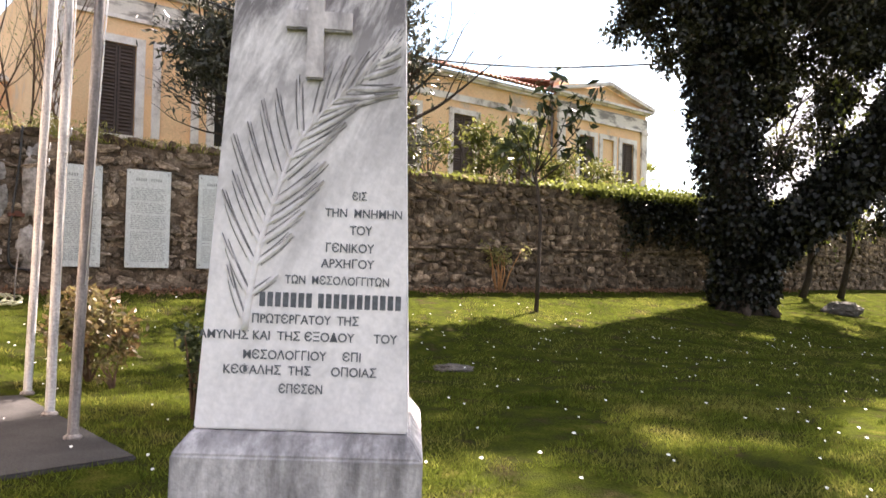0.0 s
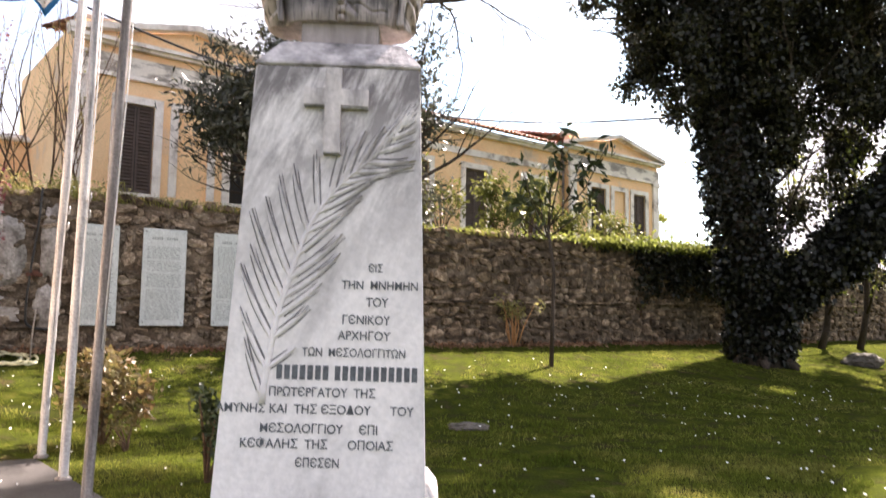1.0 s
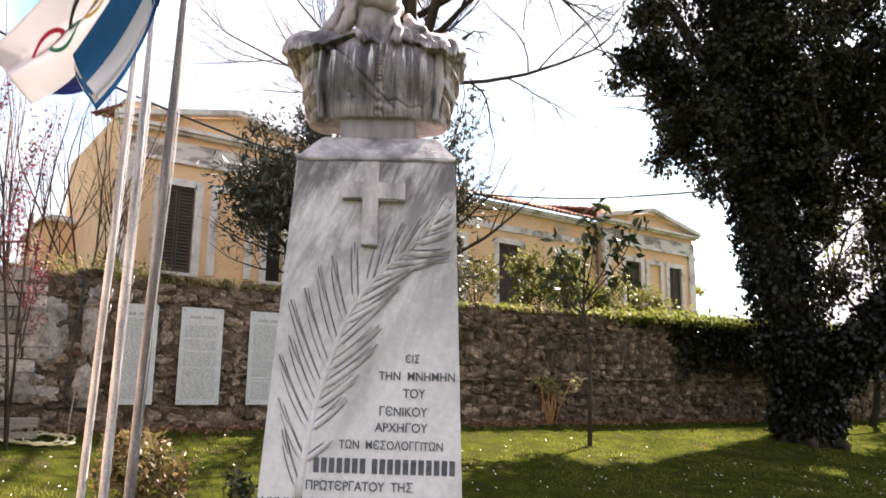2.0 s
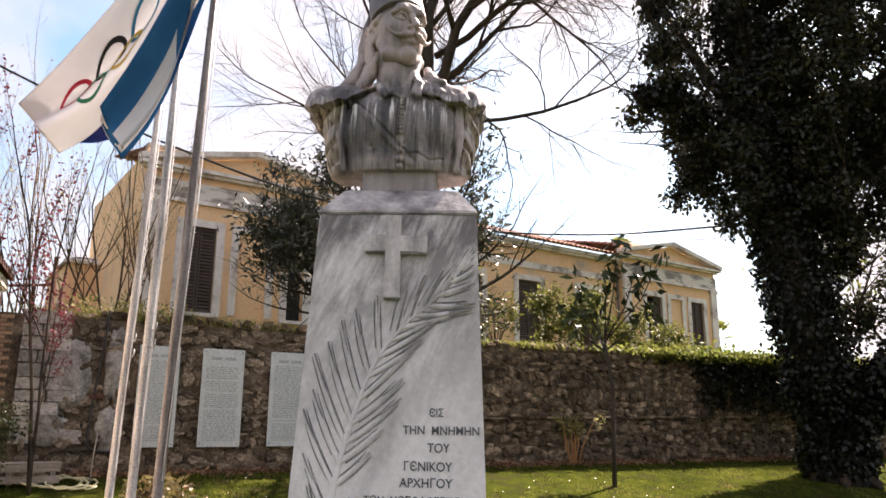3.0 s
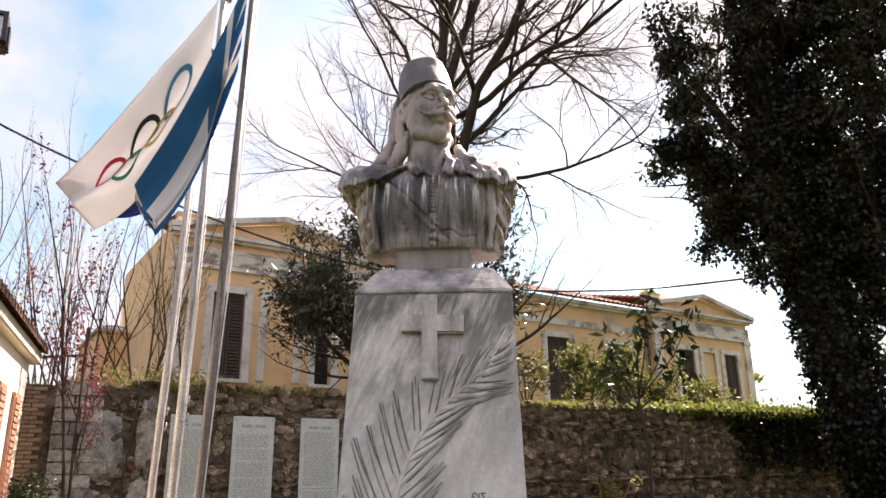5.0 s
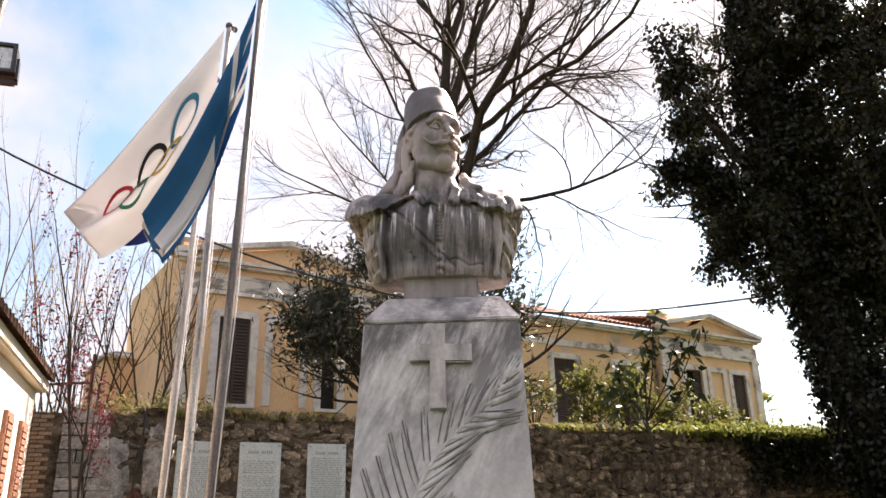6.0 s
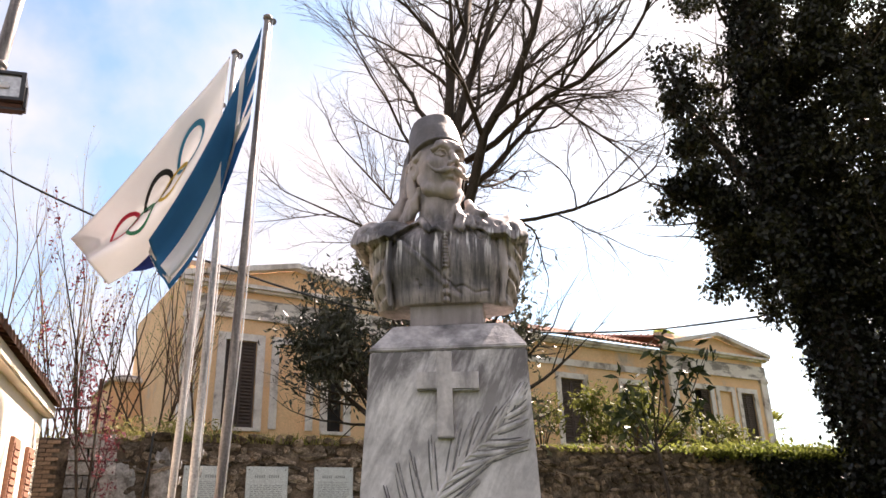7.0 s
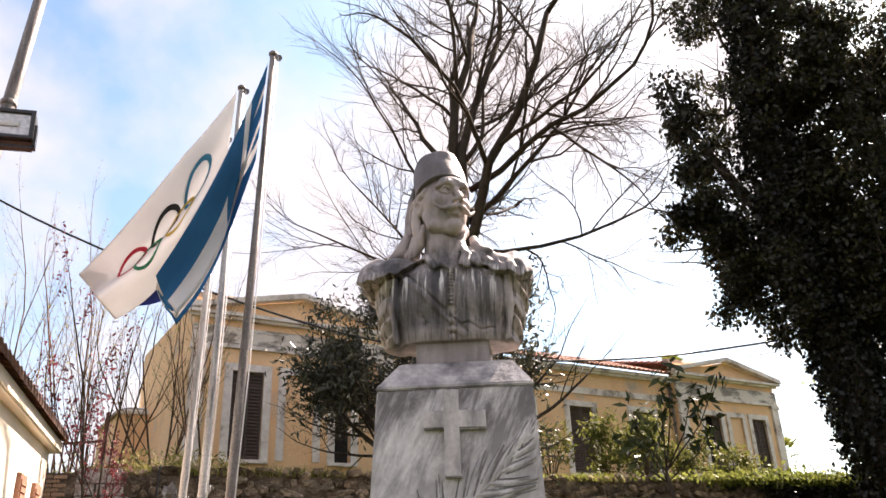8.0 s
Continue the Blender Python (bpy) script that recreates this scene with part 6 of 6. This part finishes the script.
def palm(x, y, z, tall, seed, spread):
    t = thing("palm_tree", (x, y, z), "distant fan palm showing over the roofs", "palm", "palms")
    r = random.Random(seed)
    trunk_ = Tubes()
    trunk_.add([(0, 0, -0.2), (0.05, 0, tall * 0.5), (0, 0, tall)], [0.28, 0.22, 0.2], 10)
    part("trunk", trunk_.mesh("trunk", M["twig"]), None, t)
    v, f = [], []
    for k in range(18):
        w, up = r.random() * 6.283, r.uniform(0.15, 1.45)
        way = Vector((math.cos(w) * math.cos(up), math.sin(w) * math.cos(up), math.sin(up)))
        side = way.cross(Vector((0, 0, 1))).normalized()
        hub = Vector((0, 0, tall)) + way * spread * 0.45
        for j in range(11):
            a = radians(-70 + 14 * j)
            d_ = (way * math.cos(a) + side * math.sin(a)) * spread * 0.6
            n_ = side * math.cos(a) - way * math.sin(a)
            b = len(v)
            v += [hub - n_ * 0.01, hub + d_ * 0.5 - n_ * 0.05, hub + d_ + Vector((0, 0, -0.12)), hub + d_ * 0.5 + n_ * 0.05]
            f.append((b, b + 1, b + 2, b + 3))
    part("fronds", mesh("fronds", v, f, M["ivysun"]), None, t, "green fan fronds")


palm(5.6, 40.0, 3.4, 7.3, 1, 0.95)
palm(10.1, 40.0, 3.4, 2.6, 2, 1.25)

# creeper over the wall's top and down its face
cp = []
rng = random.Random(14)
for _ in range(15000):
    s_ = rng.uniform(5.5, 24)
    lush = min(1.0, max(0.05, (s_ - 9.0) / 5.0))
    if rng.random() > lush:
        continue
    cp.append(tuple(wall_point(s_, rng.gauss(-0.15, 0.28), 3.6 + abs(rng.gauss(0, 0.12)) * (0.4 + lush) * (0.6 + 0.8 * abs(noise.noise((s_ * 1.7, 0, 0)))))))
hp_ = []
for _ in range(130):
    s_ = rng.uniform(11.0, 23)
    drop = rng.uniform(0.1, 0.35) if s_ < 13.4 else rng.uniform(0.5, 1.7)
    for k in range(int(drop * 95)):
        # each strand starts in the sunlit colour, lower leaves get the shaded one
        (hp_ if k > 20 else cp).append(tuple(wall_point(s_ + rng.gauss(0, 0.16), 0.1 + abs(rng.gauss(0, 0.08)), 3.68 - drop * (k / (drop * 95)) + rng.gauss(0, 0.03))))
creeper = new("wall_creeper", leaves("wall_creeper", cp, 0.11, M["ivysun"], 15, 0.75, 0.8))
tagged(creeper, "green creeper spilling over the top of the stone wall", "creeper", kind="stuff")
tagged(new("hanging_ivy", leaves("hanging_ivy", hp_, 0.115, M["ivy"], 16, 0.75, 0.8)), "ivy hanging down the stone wall, darkened in colour for shade", "ivy", kind="stuff")

# ---- lawn, daisies, tufts ----
lr = np.random.RandomState(3)
pts = []
for n_, x0, x1, y0, y1 in ((130000, -7, 8, 3.2, 9), (150000, -10, 14, 8, 22), (20000, 8, 22, 18, 30)):
    xy = np.stack([lr.uniform(x0, x1, n_), lr.uniform(y0, y1, n_)], 1)
    d = -((xy[:, 0] - WALL_AT.x) * WN.x + (xy[:, 1] - WALL_AT.y) * WN.y)
    keep = d > 0.15
    sx, sy = xy[:, 0] + 1.32, xy[:, 1] - 5.55
    a_, b_ = -(sx * 0.70 - sy * 0.714), -(sx * 0.714 + sy * 0.70)
    keep &= ~((a_ > 0) & (a_ < 4.4) & (b_ > 0) & (b_ < 3.9))
    keep &= ~((abs(xy[:, 0] - 0.4) < 0.55) & (xy[:, 1] > 2.8) & (xy[:, 1] < 4.0))
    for (x, y), dd in zip(xy[keep], d[keep]):
        if noise.noise((x * 0.9, y * 0.9, 5)) > -0.3 and ((x - 1.9) / 0.55) ** 2 + ((y - 7.5) / 0.75) ** 2 > 0.8 + 0.6 * noise.noise((x * 3, y * 3, 1)) and (noise.noise((x * 2.3, y * 2.3, 9)) > -0.35 or rng.random() < 0.3):
            pts.append((x, y, lawn_height(dd) - 0.01))
turf = new("lawn_grass", blades("lawn_grass", pts, 0.05, 0.0065, M["grass"], 4, 0.6))
tagged(turf, "short uneven green and yellow lawn grass", "grass", kind="stuff")
xy = np.stack([lr.uniform(-6, 11, 420), lr.uniform(4, 17, 420)], 1)
dv, df = [], []
for x, y in xy:
    z, d = lawn_at(x, y)
    if d < 0.6:
        continue
    b, r_ = len(dv), lr.uniform(0.008, 0.018)
    dv += [(x + r_ * math.cos(k * 1.047), y + r_ * math.sin(k * 1.047), z + 0.055 + 0.006 * math.sin(k)) for k in range(6)]
    df.append(tuple(b + k for k in range(6)))
tagged(new("daisies", mesh("daisies", dv, df, M["petal"])), "scattered small white daisies in the lawn", "flowers", kind="stuff")
tp_ = []
for _ in range(9000):
    s_ = rng.uniform(-3.2, 9)
    if noise.noise((s_ * 1.3, 2, 0)) < -0.15:
        continue
    tp_.append(tuple(wall_point(s_, rng.gauss(-0.35, 0.22), 3.5)))
tagged(new("wall_top_grass", blades("wall_top_grass", tp_, 0.2, 0.008, M["dry"], 8, 0.5)), "yellow-green grass tufts along the wall top", "grass", kind="stuff")
hp = []
for _ in range(26):
    q_ = wall_point(rng.uniform(-2.6, -0.2), -rng.uniform(1.0, 2.2), 3.75)
    hp.append(cluster(nr, 60, tuple(q_), (0.3, 0.3, 0.45), 0.6))
for _ in range(44):
    c = (rng.uniform(-15, -8.8), rng.uniform(15.0, 19.5), 3.6)
    hp.append(cluster(nr, 130, c, (0.7, 0.7, 0.7), 0.6))
tagged(new("terrace_scrub", leaves("terrace_scrub", np.concatenate(hp), 0.12, M["bud"], 19, 0.3, -0.5)), "yellowish scrub on the terrace above the wall", "scrub", kind="stuff")


litter = []
for _ in range(5200):
    s_ = rng.uniform(-3.0, 22)
    if noise.noise((s_ * 0.8, 6, 0)) > -0.25:
        d_ = abs(rng.gauss(0.12, 0.22)) + 0.12
        q_ = wall_point(s_, d_)
        litter.append((q_.x, q_.y, lawn_height(d_) + 0.03 + 0.03 * rng.random()))
M["litter"] = material("dry_leaf_litter", [(0.10, 0.05, 0.03), (0.22, 0.12, 0.07), (0.32, 0.2, 0.12)], 2.0, 0.85, 0, 8, vary=0.4, island=True, leaf=0.2, shine=0.1)
tagged(new("leaf_litter", leaves("leaf_litter", litter, 0.09, M["litter"], 23, 0.5, 0.6)), "brown fallen leaves along the foot of the stone wall", "litter", kind="stuff")


def field_stone(place, size, seed, label):
    bm = bmesh.new()
    bmesh.ops.create_icosphere(bm, subdivisions=4, radius=1.0)
    for v in bm.verts:
        v.co *= 1 + 0.3 * noise.noise(v.co * 1.4 + Vector((seed, 0, 0))) + 0.16 * noise.noise(v.co * 4.5) + 0.08 * noise.noise(v.co * 11)
        v.co = Vector((v.co.x * size[0], v.co.y * size[1], v.co.z * size[2]))
    me = bpy.data.meshes.new("field_stone")
    bm.to_mesh(me)
    bm.free()
    me.materials.append(M["stump"])
    ob = new("field_stone", me)
    ob.location = place
    tagged(ob, label, "stone")


x, y, z = spot(-7.25, 11.55)
crate = thing("wooden_crate", (x, y, z), "low weathered wooden crate beside the stone wall", "crate", turn=37)
for k in range(3):
    part("plank", boxes((-0.7, 0.7, -0.3 + 0.2 * k, -0.13 + 0.2 * k, 0.3, 0.325), bevel=0.004), M["plank"], crate)
part("plank", boxes((-0.7, 0.7, -0.31, -0.285, 0.19, 0.297), bevel=0.004), M["plank"], crate)
part("plank", boxes((-0.7, 0.7, -0.31, -0.285, 0.02, 0.13), bevel=0.004), M["plank"], crate)
for x_ in (-0.6, 0.0, 0.6):
    part("batten", boxes((x_ - 0.04, x_ + 0.04, -0.282, 0.28, 0.0, 0.298), bevel=0.004), M["plank"], crate)
hose_ = Tubes()
loops = []
for k in range(90):
    w = k * 0.21
    x, y = -6.75 + (0.55 - 0.002 * k) * math.cos(w) + 0.006 * k, 11.75 + (0.4 + 0.05 * math.sin(k * 0.13)) * math.sin(w)
    loops.append((x, y, lawn_at(x, y)[0] + 0.05 + 0.012 * (k % 3)))
hose_.add(loops, [0.016] * len(loops), 7)
tagged(new("garden_hose", hose_.mesh("garden_hose", M["hose"])), "pale yellow garden hose coiled on the lawn", "hose")
stake = thing("stake", spot(-6.1, 11.9), "thin wooden stake beside the wall", "stake")
tb = Tubes()
tb.add([(0, 0, -0.05), (0.01, 0, 0.4), (0.05, 0, 0.85)], [0.014, 0.013, 0.01], 6)
part("rod", tb.mesh("rod", M["plank"]), None, stake)
x, y, z = spot(0.85, 10.6)
field_stone((x, y, z + 0.0), (0.28, 0.16, 0.06), 1, "flat grey stone sunk in the lawn")
x, y, z = spot(11.6, 21.8)
field_stone((x, y, z + 0.12), (0.5, 0.35, 0.26), 2, "rough grey boulder on the lawn")

# ---- laid pieces: stones of the garden wall, bricks beside it ----
def stone_mesh(seed):
    """A rough stone about 1 by 1, its face towards -y, open at the back."""
    r = random.Random(seed)
    n, rim, face = 9, [], []
    for k in range(n):
        w = 2 * math.pi * (k + r.uniform(-0.2, 0.2)) / n
        c, s_ = math.cos(w), math.sin(w)
        q = 0.5 * (abs(c) ** 5 + abs(s_) ** 5) ** (-1 / 5) * r.uniform(0.8, 1.04)
        rim.append((c * q, 0.09, s_ * q))
        face.append((c * q * r.uniform(0.82, 0.95), r.uniform(-0.022, 0.028), s_ * q * r.uniform(0.78, 0.95)))
    mid = (r.uniform(-0.1, 0.1), r.uniform(-0.03, -0.005), r.uniform(-0.1, 0.1))
    v = rim + face + [mid]
    f = [(k, (k + 1) % n, n + (k + 1) % n, n + k) for k in range(n)] + [(n + k, n + (k + 1) % n, 2 * n) for k in range(n)]
    return v, f


SHAPES = [stone_mesh(200 + k) for k in range(18)]
SHAPE_MESH = [mesh("stone", v, f, M["stone"], False) for v, f in SHAPES]
rng = random.Random(77)
laid = 0
jv, jf = [], []
z = 0.5
while z < WALL_TOP - 0.06:
    h = rng.choice((0.1, 0.14, 0.18, 0.22, 0.3)) * rng.uniform(0.85, 1.15)
    if z + h > WALL_TOP:
        h = WALL_TOP - z + 0.02
    s_ = WALL_S0 + rng.uniform(0, 0.2)
    while s_ < 30:
        w = rng.choice((0.12, 0.18, 0.26, 0.36, 0.5)) * rng.uniform(0.8, 1.2)
        if s_ < -2.7 and z > 1.3:
            s_ += w
            continue
        bare_patch = -2.3 < s_ < -1.4 and rng.random() < 0.35
        if not bare_patch:
            k = rng.randrange(18)
            m = pose(s_ + w / 2, rng.uniform(-0.06, 0.03), z + h / 2 + rng.uniform(-0.06, 0.06), rng.uniform(-6, 6), rng.uniform(-16, 16), rng.uniform(-7, 7)) @ Matrix.Diagonal((w * rng.uniform(0.94, 1.1), 1, h * rng.uniform(0.92, 1.2), 1))
            if s_ < 2.0 and laid < 300:
                ob = new("stone", SHAPE_MESH[k])
                ob.parent, ob.matrix_basis = wall, m
                laid += 1
            else:
                b = len(jv)
                jv += [m @ Vector(p) for p in SHAPES[k][0]]
                jf += [tuple(b + i for i in f) for f in SHAPES[k][1]]
        s_ += w
    z += h
# squared pale blocks at the wall's end, laid in courses
rim_ = [(-0.5, 0.09, -0.5), (0.5, 0.09, -0.5), (0.5, 0.09, 0.5), (-0.5, 0.09, 0.5)]
block_me = []
for k in range(4):
    face_ = [(x * rng.uniform(0.86, 0.95), rng.uniform(-0.03, 0.0), z_ * rng.uniform(0.84, 0.93)) for x, y, z_ in rim_]
    block_me.append(mesh("stone_block", rim_ + face_, [(4, 5, 6, 7)] + [(j, (j + 1) % 4, 4 + (j + 1) % 4, 4 + j) for j in range(4)], M["block"], False))
z = 1.3
while z < WALL_TOP - 0.1:
    h, s_ = rng.uniform(0.2, 0.27), WALL_S0
    h = min(h, WALL_TOP - z)
    while s_ < -2.62:
        w = rng.uniform(0.26, 0.5)
        ob = new("stone_block", block_me[rng.randrange(4)])
        ob.parent, ob.matrix_basis = wall, pose(s_ + w / 2, rng.uniform(-0.03, 0.01), z + h / 2, rng.uniform(-2, 2), rng.uniform(-2.5, 2.5), rng.uniform(-2, 2)) @ Matrix.Diagonal((w, 1, h, 1))
        s_ += w
    z += h
# thin projecting course along the wall's right-hand stretch
s_ = 4.6
while s_ < 26:
    w = rng.uniform(0.3, 0.8)
    z_ = 1.84 + 0.013 * (s_ - 6.4) + rng.uniform(-0.012, 0.012)
    b = len(jv)
    jv += [Vector(p) for p in ((s_, 0.05, z_ - 0.03), (s_ + w - 0.01, 0.05, z_ - 0.03), (s_ + w - 0.015, -0.1 + rng.uniform(-0.02, 0.02), z_ - 0.02), (s_ + 0.005, -0.1 + rng.uniform(-0.02, 0.02), z_ - 0.02), (s_, 0.05, z_ + 0.03), (s_ + w - 0.01, 0.05, z_ + 0.03), (s_ + w - 0.015, -0.09 + rng.uniform(-0.02, 0.02), z_ + 0.02), (s_ + 0.005, -0.09 + rng.uniform(-0.02, 0.02), z_ + 0.02))]
    jf += [tuple(b + i for i in f) for f in ((0, 3, 2, 1), (4, 5, 6, 7), (3, 7, 6, 2), (0, 4, 7, 3), (1, 2, 6, 5))]
    s_ += w
tagged(part("stonework", mesh("stonework", jv, jf, M["stones"]), None, wall, "rough rubble stonework"), kind="stuff")



def plaster(s0, z0, wide, tall, seed):
    """A thin ragged skin of old plaster over the stones."""
    n, v, f = 44, [], []
    for k in range(n):
        w_ = 2 * math.pi * k / n
        r_ = 1 + 0.32 * noise.noise((2.2 * math.cos(w_), 2.2 * math.sin(w_), seed)) + 0.14 * noise.noise((7 * math.cos(w_), 7 * math.sin(w_), seed))
        x_, z_ = s0 + wide * r_ * math.cos(w_), z0 + tall * r_ * math.sin(w_)
        v += [(x_, 0.02, z_), (s0 + (x_ - s0) * 0.93, -0.032, z0 + (z_ - z0) * 0.93)]
    v.append((s0, -0.04, z0))
    for k in range(n):
        k2 = (k + 1) % n
        f += [(2 * k, 2 * k2, 2 * k2 + 1, 2 * k + 1), (2 * k + 1, 2 * k2 + 1, 2 * n)]
    part("plaster_patch", mesh("plaster_patch", v, f, M["plaster"], True), None, wall, "ragged patch of pale grey plaster")


for row in ((-2.45, 2.5, 0.34, 0.62, 1), (-1.72, 2.7, 0.2, 0.7, 2), (-2.75, 1.6, 0.3, 0.35, 3), (-1.75, 1.55, 0.22, 0.4, 4), (3.1, 2.9, 0.3, 0.25, 5)):
    plaster(*row)

low_wall = thing("brick_wall", wall_point(-3.4, 0.0, 0), "low weathered brick wall beside the stone wall", "wall", kind="structure", turn=WALL_TURN)
part("backing", boxes((-7.0, 0.2, 0.02, 0.5, 0.2, 3.52)), M["mortar"], low_wall)
bm = boxes((-0.105, 0.105, -0.01, 0.05, -0.03, 0.03), bevel=0.006)
brick_me = bpy.data.meshes.new("brick")
bm.to_mesh(brick_me)
bm.free()
brick_me.materials.append(M["brick"])
for j in range(25):
    for i in range(12):
        ob = new("brick", brick_me)
        ob.parent = low_wall
        ob.matrix_basis = pose(-0.14 - i * 0.222 - (0.11 if j % 2 else 0), rng.uniform(-0.008, 0.008), 1.72 + j * 0.072, 0, rng.uniform(-1, 1), rng.uniform(-1, 1))
